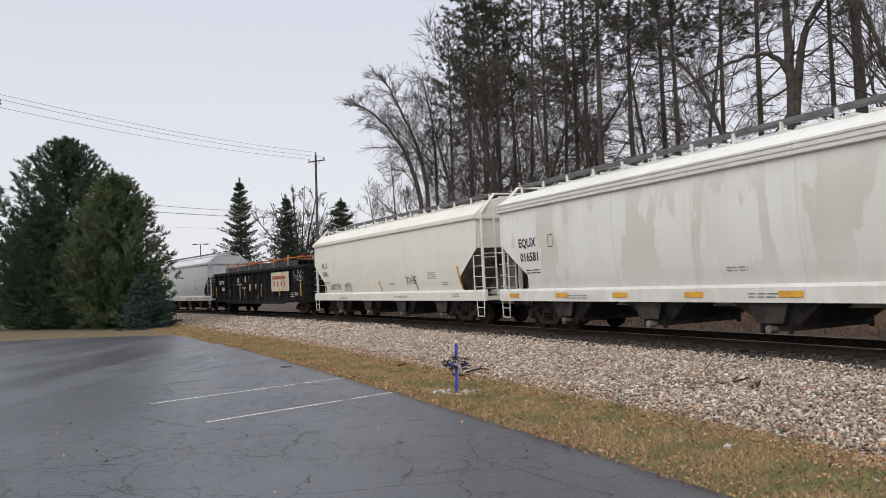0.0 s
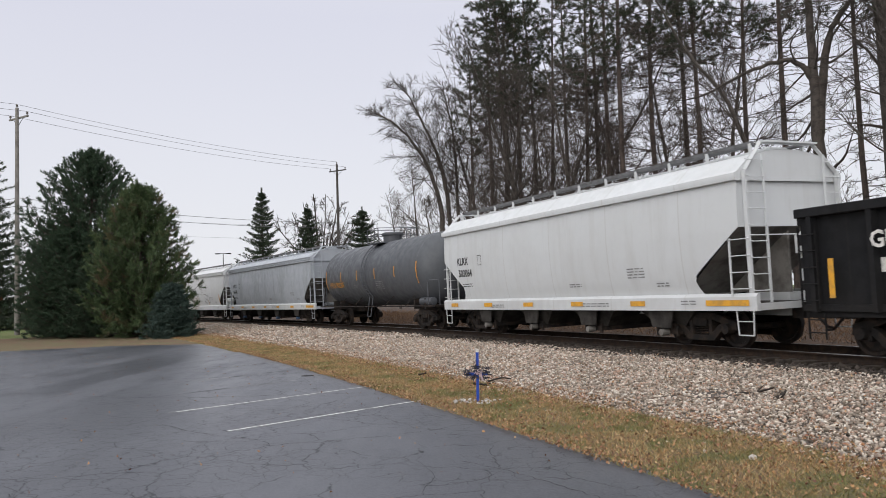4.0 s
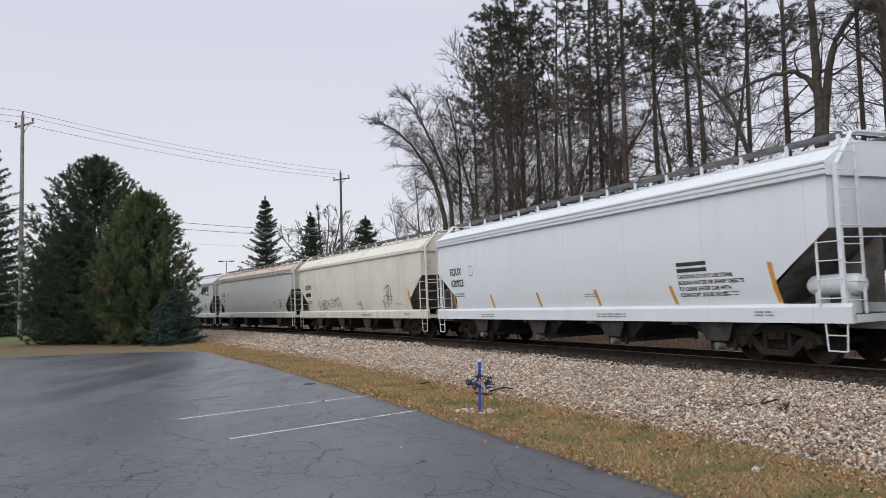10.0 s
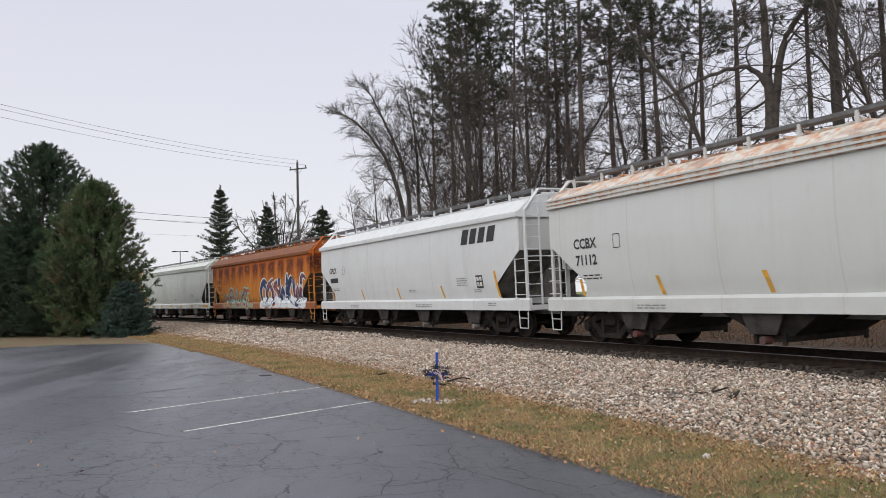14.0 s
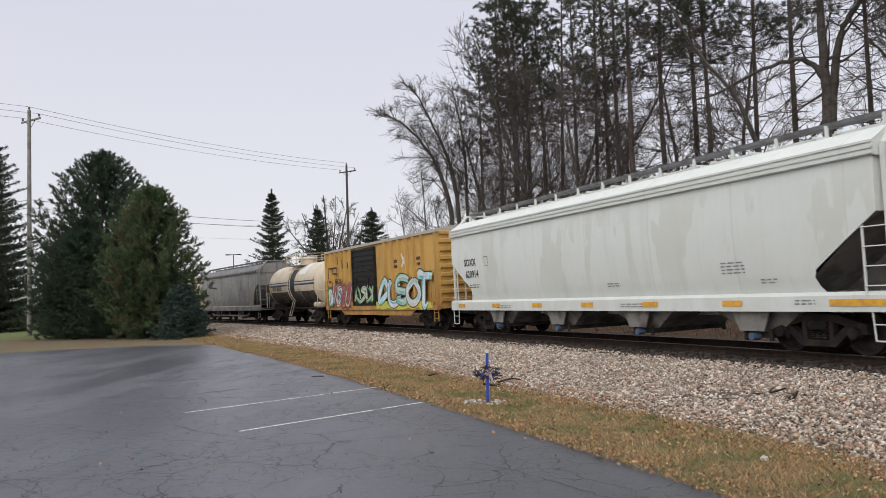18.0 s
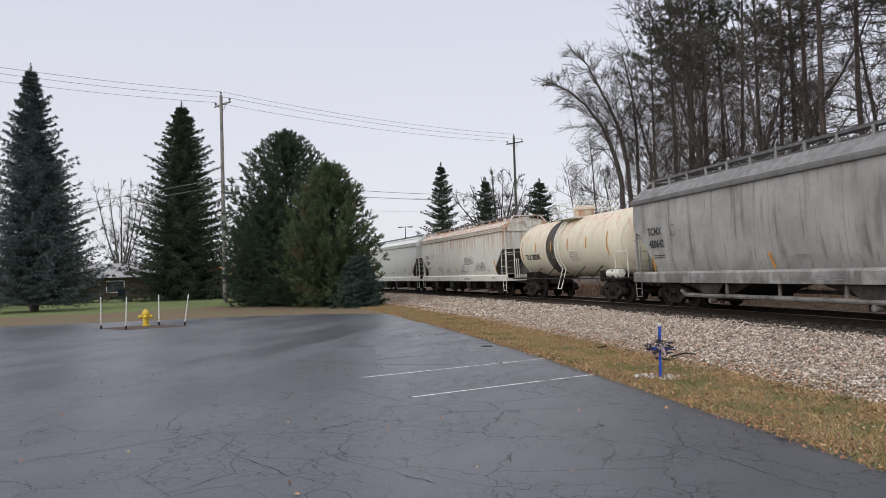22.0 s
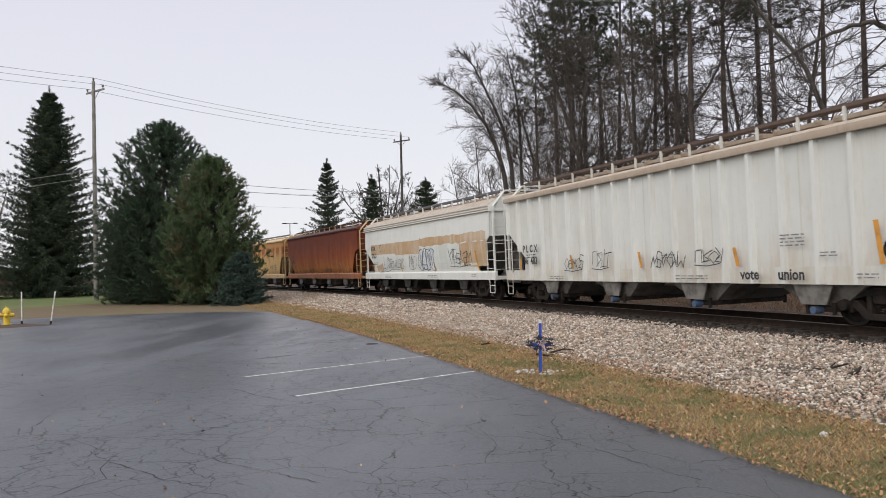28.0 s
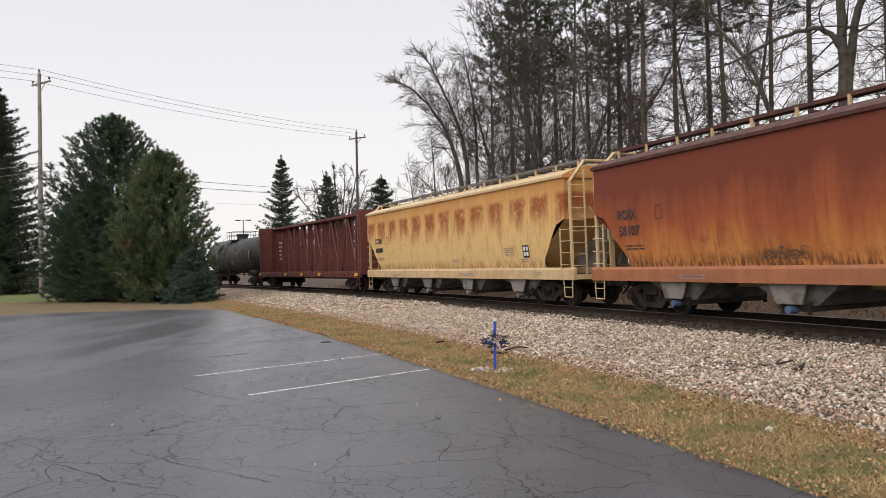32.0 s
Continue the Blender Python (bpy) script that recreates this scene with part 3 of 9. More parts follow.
mulch = flat("mulch_bed", [(-9.5, 36.5), (-11.5, 41), (-15, 45.5), (-20, 50.5), (-25, 52.5), (-28.4, 51), (-30, 49), (-31, 45.7), (-32.7, 41.7), (-35.6, 40.7), (-37.1, 38.3), (-47, 30), (-50, 22), (-30, 26), (-20, 31), (-12, 33)], -0.012, NEEDLES)
tagged(new("mulch_bed", mulch), "rusty pine-needle litter beneath the evergreens", "mulch", kind="structure")


def rail_profile():
    half = [(0.075, 0.0), (0.075, 0.012), (0.02, 0.03), (0.009, 0.045), (0.009, 0.125), (0.035, 0.14), (0.037, 0.17), (0.03, 0.178)]
    return [(y, z) for y, z in half] + [(-y, z) for y, z in half[::-1]]


for side in (0.7525, -0.7525):
    v, q = [], []
    prof = rail_profile()
    k = len(prof)
    st = [-60 + 2.0 * j for j in range(130)]
    ca = radians(CANT)
    for s in st:
        for y, z in prof:
            yy = side + y
            x0, y0, _ = track(s, yy)
            v.append((x0, y0, RAIL_TOP - 0.178 + z - yy * math.sin(ca)))
    for j in range(len(st) - 1):
        for i in range(k):
            q.append((j * k + i, j * k + (i + 1) % k, (j + 1) * k + (i + 1) % k, (j + 1) * k + i))
    idx = [1 if i in (6, 7, 8) else 0 for j in range(len(st) - 1) for i in range(k)]
    tagged(new("rail", quick(v, q, "rail", [RAIL, RAILHEAD], 0, idx)), "rust-brown steel rail with a polished head", "rail", "rails of the track", "structure")

# ties, most of them half buried
tie_form = Form()
tie_form.span((-0.115, -1.3, -0.16), (0.115, 1.3, 0.0))
TIE_MESH = tie_form.mesh("tie", TIE, 0, bevel=0.015)
ties = tagged(new("railway_ties"), "dark creosoted wooden ties half buried in stone", "railway tie", kind="structure")
rng = random.Random(5)
for k in range(210):
    x, y, a = track(-34 + k * 0.5)
    part("tie", TIE_MESH, ties, "", pose(x, y, RAIL_TOP - 0.18 + rng.uniform(-0.01, 0.004), CANT, 0, math.degrees(a) + rng.uniform(-1.5, 1.5)))


# ---- the train ----
def ladder(h, w, rungs, axis="x", r=0.013):
    """Two stiles and their rungs, from z 0 to h, across x or y."""
    f = Form()
    e = Vector((1, 0, 0)) if axis == "x" else Vector((0, 1, 0))
    for k in (-w / 2, w / 2):
        c = e * k
        f.box((c.x, c.y, h / 2), (0.045, 0.014, h) if axis == "y" else (0.014, 0.045, h))
    for k in range(rungs):
        z = h * (k + 0.5) / rungs
        f.rod(e * (-w / 2) + Vector((0, 0, z)), e * (w / 2) + Vector((0, 0, z)), r, 5)
    return f


def wheel_mesh():
    f = Form()
    f.rod((0, -1.1, 0), (0, 1.1, 0), 0.075, 10)
    for k in (-1, 1):
        prof = [(0.63, 0.09), (0.66, 0.14), (0.70, 0.17), (0.73, 0.36), (0.68, 0.40), (0.68, 0.485), (0.715, 0.485), (0.72, 0.458), (0.82, 0.452), (0.82, 0.38), (0.76, 0.35), (0.75, 0.18), (0.80, 0.14), (0.82, 0.09)]
        f.turn([(k * y, r) for y, r in prof], 26, "y")
        for j in range(8):
            a = j * math.pi / 4
            f.box((0.27 * math.cos(a), k * 0.752, 0.27 * math.sin(a)), (0.035, 0.03, 0.035))
    return f.mesh("wheelset", WHEEL, 40)


def side_frame_mesh():
    """A cast side frame: an arched top chord, a deep bottom chord, two columns, pedestal jaws with bearing caps."""
    f = Form()
    y0, y1 = -0.09, 0.09
    f.prism([(-1.15, 0.42), (-1.12, 0.62), (-0.85, 0.70), (-0.45, 0.83), (0.45, 0.83), (0.85, 0.70), (1.12, 0.62), (1.15, 0.42), (1.02, 0.42), (0.98, 0.52), (0.72, 0.56), (0.38, 0.66), (-0.38, 0.66), (-0.72, 0.56), (-0.98, 0.52), (-1.02, 0.42)], y0, y1)
    f.prism([(-0.74, 0.56), (-0.62, 0.56), (-0.30, 0.30), (0.30, 0.30), (0.62, 0.56), (0.74, 0.56), (0.78, 0.48), (0.42, 0.16), (-0.42, 0.16), (-0.78, 0.48)], y0, y1)
    for k in (-1, 1):
        f.span((k * 0.27, y0, 0.28), (k * 0.38, y1, 0.68))
        f.prism([(k * 0.66, 0.60), (k * 0.74, 0.30), (k * 0.80, 0.30), (k * 0.80, 0.60)], y0, y1)
    return f.mesh("side_frame", STEEL, 30, bevel=0.012)


def bearing_mesh():
    return Form().turn([(-0.13, 0.05), (-0.13, 0.115), (-0.05, 0.13), (0.1, 0.13), (0.1, 0.05)], 12, "y").mesh("bearing", STEEL, 30)


def spring_mesh():
    f = Form()
    for x in (-0.17, 0.0, 0.17):
        for j in range(7):
            f.turn([(0.02 + j * 0.042, 0.055), (0.035 + j * 0.042, 0.075), (0.05 + j * 0.042, 0.055)], 8, "z", (x, 0, 0.29))
    return f.mesh("spring_nest", STEEL, 0, fix=False)


def bolster_mesh():
    f = Form()
    f.prism([(-0.2, 0.50), (0.2, 0.50), (0.24, 0.62), (0.2, 0.70), (-0.2, 0.70), (-0.24, 0.62)], -1.1, 1.1)
    f.turn([(0.70, 0.2), (0.78, 0.2)], 12, "z")
    for k in (-1, 1):
        f.box((k * 0.42, 0, 0.47), (0.12, 1.5, 0.14))
    return f.mesh("truck", STEEL, 30, bevel=0.01)


WHEELSET, SIDE_FRAME, BEARING, SPRINGS, BOLSTER = wheel_mesh(), side_frame_mesh(), bearing_mesh(), spring_mesh(), bolster_mesh()
WHEELS = []     # wheelset object, its pose on the truck, and its car


def trucks(car, centers):
    for x in (-centers / 2, centers / 2):
        t = part("truck", BOLSTER, car, "", pose(x, 0, 0))
        for y in (-1.0, 1.0):
            part("side_frame", SIDE_FRAME, t, "", pose(0, y, 0))
            part("spring_nest", SPRINGS, t, "", pose(0, y, 0))
            for k in (-0.89, 0.89):
                part("bearing_cap", BEARING, t, "", pose(k, y * 1.06, 0.455))
        for k in (-0.89, 0.89):
            w = part("wheelset", WHEELSET, t, "", pose(k, 0, 0.455))
            WHEELS.append((w, (k, 0, 0.455), car))


def coupler_mesh():
    f = Form()
    f.box((0.1, 0, 0.84), (0.75, 0.14, 0.16))
    f.prism([(0.35, 0.66), (0.62, 0.66), (0.72, 0.75), (0.72, 0.95), (0.62, 1.02), (0.35, 1.02)], -0.16, 0.14)
    f.box((0.0, 0, 0.84), (0.3, 0.4, 0.36))
    f.path([(0.05, 0.3, 0.7), (0.3, 0.34, 0.45), (0.6, 0.2, 0.42)], 0.03)
    return f.mesh("coupler", STEEL, 30)


COUPLER = coupler_mesh()


def couplers(car, pitch):
    part("coupler", COUPLER, car, "", pose(pitch / 2 - 0.66, 0, 0))
    part("coupler", COUPLER, car, "", pose(-pitch / 2 + 0.66, 0, 0, 0, 0, 180))


# writing and marks laid on a car's side, bent to its outline
FONTS = {}


def letter_shapes(text, size):
    if (text, size) not in FONTS:
        cu = bpy.data.curves.new("letters", "FONT")
        cu.body, cu.size, cu.resolution_u, cu.offset = text, size, 2, 0.028 * size
        ob = bpy.data.objects.new("letters", cu)
        scene.collection.objects.link(ob)
        me = ob.evaluated_get(bpy.context.evaluated_depsgraph_get()).to_mesh()
        FONTS[text, size] = ([tuple(v.co) for v in me.vertices], [tuple(p.vertices) for p in me.polygons])
        bpy.data.objects.remove(ob)
    return FONTS[text, size]


def flat_bar(w, h, skew=0.0):
    """A bar in several strips, so that it can follow a rounded side."""
    n = max(1, int(h / 0.25))
    v = [(x + skew * k / n, h * k / n, 0) for k in range(n + 1) for x in (0, w)]
    return v, [(2 * k, 2 * k + 1, 2 * k + 3, 2 * k + 2) for k in range(n)]


def lay(f, shape, x, z, outline, lift=0.008, stretch=1.0):
    """Lay a flat shape on the side that faces the car park."""
    v, q = shape
    f.add([(x + p[0] * stretch, -(outline(z + p[1]) + lift), z + p[1]) for p in v], q)


def stroke(pts, w):
    """A brush line of width w through points."""
    v, q = [], []
    for k, p in enumerate(pts):
        a, b = pts[max(0, k - 1)], pts[min(len(pts) - 1, k + 1)]
        d = math.hypot(b[0] - a[0], b[1] - a[1]) or 1
        nx, ny = -(b[1] - a[1]) / d * w / 2, (b[0] - a[0]) / d * w / 2
        v += [(p[0] + nx, p[1] + ny, 0), (p[0] - nx, p[1] - ny, 0)]
    return v, [(2 * k, 2 * k + 1, 2 * k + 3, 2 * k + 2) for k in range(len(pts) - 1)]


def blob(rng, w, h):
    """The closed outline of one fat sprayed letter."""
    n, ph = 34, [rng.uniform(0, 6.28) for _ in range(3)]
    out = []
    for k in range(n):
        a = 2 * math.pi * k / n
        r = 1 + 0.10 * math.sin(3 * a + ph[0]) + 0.10 * math.sin(6 * a + ph[1]) + 0.06 * math.sin(9 * a + ph[2])
        c, s = math.cos(a), math.sin(a)
        cx = math.copysign(abs(c) ** 0.62, c) * (1 + 0.12 * math.sin(2.5 * s + ph[0]))
        out.append((w / 2 + w / 2 * r * cx + 0.12 * w * math.sin(2.2 * s + ph[1]), h / 2 + h / 2 * math.copysign(abs(s) ** 0.6, s) * (1 + 0.35 * (r - 1))))
    return out


def in_rows(o, step=0.05):
    """A closed outline filled with level strips, so that it can follow a bent side."""
    lo, hi = min(p[1] for p in o), max(p[1] for p in o)
    m = max(2, int((hi - lo) / step))
    v = []
    for k in range(m + 1):
        y = lo + (hi - lo) * (0.001 + 0.998 * k / m)
        xs = [a[0] + (b[0] - a[0]) * (y - a[1]) / (b[1] - a[1]) for a, b in zip(o, o[1:] + o[:1]) if (a[1] - y) * (b[1] - y) < 0]
        v += [(min(xs), y, 0), (max(xs), y, 0)] if xs else [(o[0][0], y, 0)] * 2
    return v, [(2 * k, 2 * k + 1, 2 * k + 3, 2 * k + 2) for k in range(m)]


GLYPHS = (((0, 0), (0.1, 1), (0.85, 0.9), (0.2, 0.5), (0.9, 0)), ((0.1, 0.9), (0.0, 0.1), (0.7, 0.0), (0.9, 0.95)), ((0.9, 0.85), (0.2, 1.0), (0.0, 0.5), (0.85, 0.45), (0.7, 0.0), (0.0, 0.1)),
          ((0.0, 0.0), (0.4, 1.0), (0.9, 0.0), (0.2, 0.4)), ((0.0, 1.0), (0.15, 0.0), (0.5, 0.6), (0.8, 0.0), (1.0, 1.0)), ((0.5, 1.0), (0.0, 0.55), (0.45, 0.0), (0.95, 0.5), (0.5, 1.0)),
          ((0.1, 1.0), (0.1, 0.0), (0.1, 0.5), (0.9, 1.0), (0.2, 0.45), (1.0, 0.0)), ((0.0, 0.95), (1.0, 1.0), (0.5, 0.97), (0.45, -0.15)))


def smooth_line(pts, n=5):
    """A rounded line through the corners of a letter."""
    p = [(2 * pts[0][0] - pts[1][0], 2 * pts[0][1] - pts[1][1])] + list(pts) + [(2 * pts[-1][0] - pts[-2][0], 2 * pts[-1][1] - pts[-2][1])]
    out = []
    for i in range(1, len(p) - 2):
        for k in range(n):
            x = k / n
            u = x * x * (3 - 2 * x) * 0.35 + x * 0.65
            out.append(tuple(p[i][c] + (p[i + 1][c] - p[i][c]) * u + 0.10 * math.sin(math.pi * x) * (p[i][c] - p[i - 1][c] - p[i + 2][c] + p[i + 1][c]) for c in (0, 1)))
    return out + [tuple(pts[-1])]


def sprayed_letters(car, outline, x, z, letters, w, h, fills, line, seed, fat=0.3, rim=0.11, label=""):
    """Interlocked angular sprayed letters: a broad rim, the fill in it, and a lighter streak."""
    rng = random.Random(seed)
    for k in range(letters):
        g = rng.choice(GLYPHS)
        if rng.random() < 0.4:
            g = [(1 - p, q) for p, q in g]
        s = rng.uniform(0.85, 1.15)
        pts = [(k * w * 0.86 + w * 0.95 * p + 0.18 * h * q + rng.uniform(-0.08, 0.08) * w, h * q * s + rng.uniform(-0.06, 0.06) * h) for p, q in g]
        tail = (pts[-1][0] + rng.uniform(0.1, 0.5) * w, pts[-1][1] + rng.uniform(-0.12, 0.25) * h)
        fine = smooth_line(pts + [tail])
        n = len(fine)

        def ribbon_of(extra, part_of=1.0, shift=0.0):
            v = []
            for i, p in enumerate(fine):
                a, b = fine[max(0, i - 1)], fine[min(n - 1, i + 1)]
                d = math.hypot(b[0] - a[0], b[1] - a[1]) or 1
                wi = (fat * h * (1 - 0.75 * max(0, i / n - 0.7) / 0.3) * part_of + extra) / 2
                nx, ny = -(b[1] - a[1]) / d * wi, (b[0] - a[0]) / d * wi
                v += [(p[0] + nx + shift, p[1] + ny + shift, 0), (p[0] - nx + shift, p[1] - ny + shift, 0)]
            return v, [(2 * i, 2 * i + 1, 2 * i + 3, 2 * i + 2) for i in range(n - 1)]
        f = Form()
        lay(f, ribbon_of(2 * rim * 0.5), x, z, outline, 0.006 + 0.0012 * k)
        part("sprayed_outline", f.mesh("sprayed_outline", line, 0, fix=False), car)
        f = Form()
        lay(f, ribbon_of(0.0), x, z, outline, 0.0066 + 0.0012 * k)
        part("sprayed_letter", f.mesh("sprayed_letter", fills[k % len(fills)], 0, fix=False), car, label)
        f = Form()
        lay(f, ribbon_of(0.0, 0.3, 0.05 * h), x, z, outline, 0.0071 + 0.0012 * k)
        part("sprayed_fill", f.mesh("sprayed_fill", fills[(k + 1) % len(fills)], 0, fix=False), car)


def sprayed_piece(car, outline, x, z, letters, w, h, fills, line, seed, name="sprayed_piece", label="", wide=0.05):
    """A row of fat sprayed letters: fills in patches and a dark outline."""
    rng = random.Random(seed)
    for k in range(letters):
        wild = 0.09 if wide > 0.045 else 0.025
        o = [(px + k * w * 0.8 + rng.uniform(-wild, wild) * w * 1.3 + 0.12 * py, py + rng.uniform(-wild, wild) * h) for px, py in blob(rng, w, h)]
        cx, cy = sum(p[0] for p in o) / len(o), sum(p[1] for p in o) / len(o)
        for j, m in enumerate(fills):
            s = 1.0 - 0.3 * j
            off = rng.uniform(-0.1, 0.1) * w * (j > 0)
            f = Form()
            lay(f, in_rows([(cx + off + (p[0] - cx) * s, cy + (p[1] - cy) * s) for p in o]), x, z, outline, 0.006 + 0.002 * j + 0.0007 * k)
            part("sprayed_letter" if j == 0 else "sprayed_fill", f.mesh("sprayed_letter", m, 0, fix=False), car, label)
        edge = Form()
        o2 = [(a[0] + (b[0] - a[0]) * u, a[1] + (b[1] - a[1]) * u) for a, b in zip(o, o[1:] + o[:1]) for u in (0, 0.34, 0.67)]
        lay(edge, stroke(o2 + o2[:2], wide), x, z, outline, 0.016 + 0.0007 * k)
        for j in range(rng.randint(2, 3)):
            if j == 0:
                u0 = cx + rng.uniform(-0.15, 0.15) * w
                t = [(u0, cy - 0.3 * h), (u0 + 0.04 * w, cy - 0.1 * h), (u0 - 0.02 * w, cy + 0.15 * h), (u0 + 0.05 * w, cy + 0.3 * h)]
            else:
                a, b = rng.choice(o), rng.choice(o)
                mid = ((a[0] + b[0]) / 2 + rng.uniform(-0.15, 0.15) * w, (a[1] + b[1]) / 2)
                t = [((1 - u) ** 2 * a[0] + 2 * u * (1 - u) * mid[0] + u * u * b[0], (1 - u) ** 2 * a[1] + 2 * u * (1 - u) * mid[1] + u * u * b[1]) for u in (0, 0.2, 0.4, 0.6, 0.8, 1)]
                t = [(cx + (p[0] - cx) * 0.75, cy + (p[1] - cy) * 0.75) for p in t]
            lay(edge, stroke(t, wide * 0.8), x, z, outline, 0.016 + 0.0007 * k)
        part("sprayed_outline", edge.mesh("sprayed_outline", line, 0, fix=False), car)


def scrawl(car, outline, x, z, w, h, mat, seed, loops=5, wide=0.024):
    """A quick tag of angular, joined spray strokes."""
    rng, f = random.Random(seed), Form()
    k, u = max(3, int(w / (0.55 * h))), 0.0
    for j in range(k):
        g, s, fx, fy = rng.choice(GLYPHS), rng.uniform(0.7, 1.15), rng.random() < 0.5, rng.random() < 0.5
        g = [(1 - p if fx else p, 1 - q if fy else q) for p, q in g]
        cw = w / k * rng.uniform(1.1, 1.9)
        pts = [(u + cw * p + 0.18 * q * h + rng.uniform(-0.03, 0.03) * h, h * q * s + rng.uniform(-0.05, 0.05) * h) for p, q in g]
        fine = []
        for a, b in zip(pts[:-1], pts[1:]):
            fine += [(a[0] + (b[0] - a[0]) * i / 3, a[1] + (b[1] - a[1]) * i / 3 + 0.03 * h * math.sin(math.pi * i / 3)) for i in range(3)]
        lay(f, stroke(fine + [pts[-1]], wide * rng.uniform(0.8, 1.3)), x, z, outline, 0.012)
        u += w / k
    if rng.random() < 0.5:
        lay(f, stroke([(0.0, -0.12 * h), (w * 0.5, -0.2 * h), (w, -0.05 * h)], wide), x, z, outline, 0.012)
    part("sprayed_tag", f.mesh("sprayed_tag", mat, 0, fix=False), car)


def small_print(f, outline, x, z, lines, w, h=0.05, seed=0):
    """Lines of print too small to read."""
    rng = random.Random(seed + int(x * 100))
    for k in range(lines):
        u = 0
        while u < w:
            q = rng.uniform(0.08, 0.3)
            lay(f, flat_bar(min(q, w - u), h * 0.6), x + u, z - k * h * 1.5, outline)
            u += q + 0.05


# -- covered hoppers --
SIDE = [(1.40, 1.26), (1.49, 1.6), (1.555, 2.1), (1.585, 2.7), (1.575, 3.3), (1.55, 3.74)]


def hopper_side(z):
    return float(np.interp(z, [p[1] for p in SIDE], [p[0] for p in SIDE])) if z > 1.27 else 1.535


def flat_side(z):
    return 1.47


def hopper_meshes(pitch, style, low=False):
    """The shared forms of a covered hopper of one length and style."""
    xe = pitch / 2 - 0.85          # end of the side sheets
    xs = pitch / 2 - 0.52          # end of the side sill
    eave = 3.92 if style == "post" else (4.06 if style == "round" and not low else 3.74)
    wall = flat_side if style == "post" else hopper_side
    out = {}
    cut_z, cut = (2.72, 1.45) if style != "round" else (2.78, 1.4)

    def end(z):
        if z >= cut_z:
            return xe
        if style == "round":
            return xe - float(np.interp(cut_z - z, [0, 0.16, 0.5, 0.85, 1.18, 1.36, 1.52], [0, 0.5, 0.78, 1.02, 1.36, 1.46, 1.40]))
        return xe - float(np.interp(cut_z - z, [0, 0.5, 1.0, 1.14, 1.3, 1.46], [0, 0.72, cut, cut + 0.06, cut, cut - 0.14]))
    zs = [1.26, 1.4, 1.56, 1.72, 2.0, 2.24, 2.5, 2.63, cut_z, 3.2, 3.5, eave]
    f = Form()
    n = len(zs)
    cols = [-1.0, -0.62, -0.2, 0.2, 0.62, 1.0]
    if style == "round":
        cols = sorted({max(-1.0, min(1.0, j * 0.375 / xe)) for j in range(-int(xe / 0.375) - 1, int(xe / 0.375) + 2)})
    nc = len(cols)

    def swell(c, z):
        """The sheets bulge a little between their seams."""
        return -0.022 * abs(math.cos(math.pi * c * xe / 1.5)) ** 6 if style == "round" and 1.4 < z < 3.6 else 0.0
    for sgn in (-1, 1):
        v = [(end(z) * c, sgn * (wall(max(z, 1.28)) + swell(c, z)), z) for z in zs for c in cols]
        q = [(j * nc + k, j * nc + k + 1, (j + 1) * nc + k + 1, (j + 1) * nc + k) for j in range(n - 1) for k in range(nc - 1)]
        f.add(v, q if sgn < 0 else [t[::-1] for t in q])
    for e in (-1, 1):
        hi = [z for z in zs if z >= cut_z]
        f.add([(e * (end(z) - 0.03), s * wall(z) * 0.985, z) for z in hi for s in (-1, 1)], [(2 * j, 2 * j + 1, 2 * j + 3, 2 * j + 2) for j in range(len(hi) - 1)])
    g = Form()
    lo = [z for z in zs if z <= cut_z]
    g.add([(xe - 0.03 - 1.35 * (cut_z - z), s * wall(max(z, 1.28)) * 0.975, z) for z in lo for s in (-1, 1)], [(2 * j, 2 * j + 1, 2 * j + 3, 2 * j + 2) for j in range(len(lo) - 1)])
    out["slope"] = g
    f.add([(end(1.26) * a, b * 1.40, 1.262) for a, b in ((-1, -1), (1, -1), (1, 1), (-1, 1))], [(0, 1, 2, 3)])
    out["body"] = f
    # roof: side plate with ribs or a deep lip, then the curved sheets
    f = Form()
    if style == "rib":
        lip = [(1.575, eave - 0.01), (1.615, eave + 0.005), (1.615, 4.0)]
    else:
        lip = [(1.56, eave - 0.01), (1.64, eave + 0.0), (1.655, eave + 0.1), (1.64, eave + 0.16), (1.60, eave + 0.17)]
    if eave > 4:
        lip = [(1.555, eave - 0.01), (1.625, eave), (1.63, eave + 0.08), (1.58, eave + 0.10)]
    top = 4.45 if style != "post" else 4.3
    curve = lip + [(1.50, lip[-1][1] + (0.07 if eave < 4 else 0.04)), (1.15, top - (0.16 if eave < 4 else 0.11)), (0.75, top - (0.07 if eave < 4 else 0.05)), (0.35, top - 0.01), (0.0, top)]
    full = [(-y, z) for y, z in curve] + [(y, z) for y, z in curve[-2::-1]]
    x0 = xe + 0.05
    k = len(full)
    f.add([(x, y, z) for x in (-x0, x0) for y, z in full], [(j, j + 1, k + j + 1, k + j) for j in range(k - 1)])
    for x in (-x0 + 0.004, x0 - 0.004):
        out["body"].add([(x, y * 0.996, z - 0.004) for y, z in full], [tuple(range(k))])
    out["roof"] = f
    f = Form()
    f.span((-x0, -0.02, -0.022), (x0, 0.02, 0.022))
    out["rib"] = f
    # side sill
    f = Form()
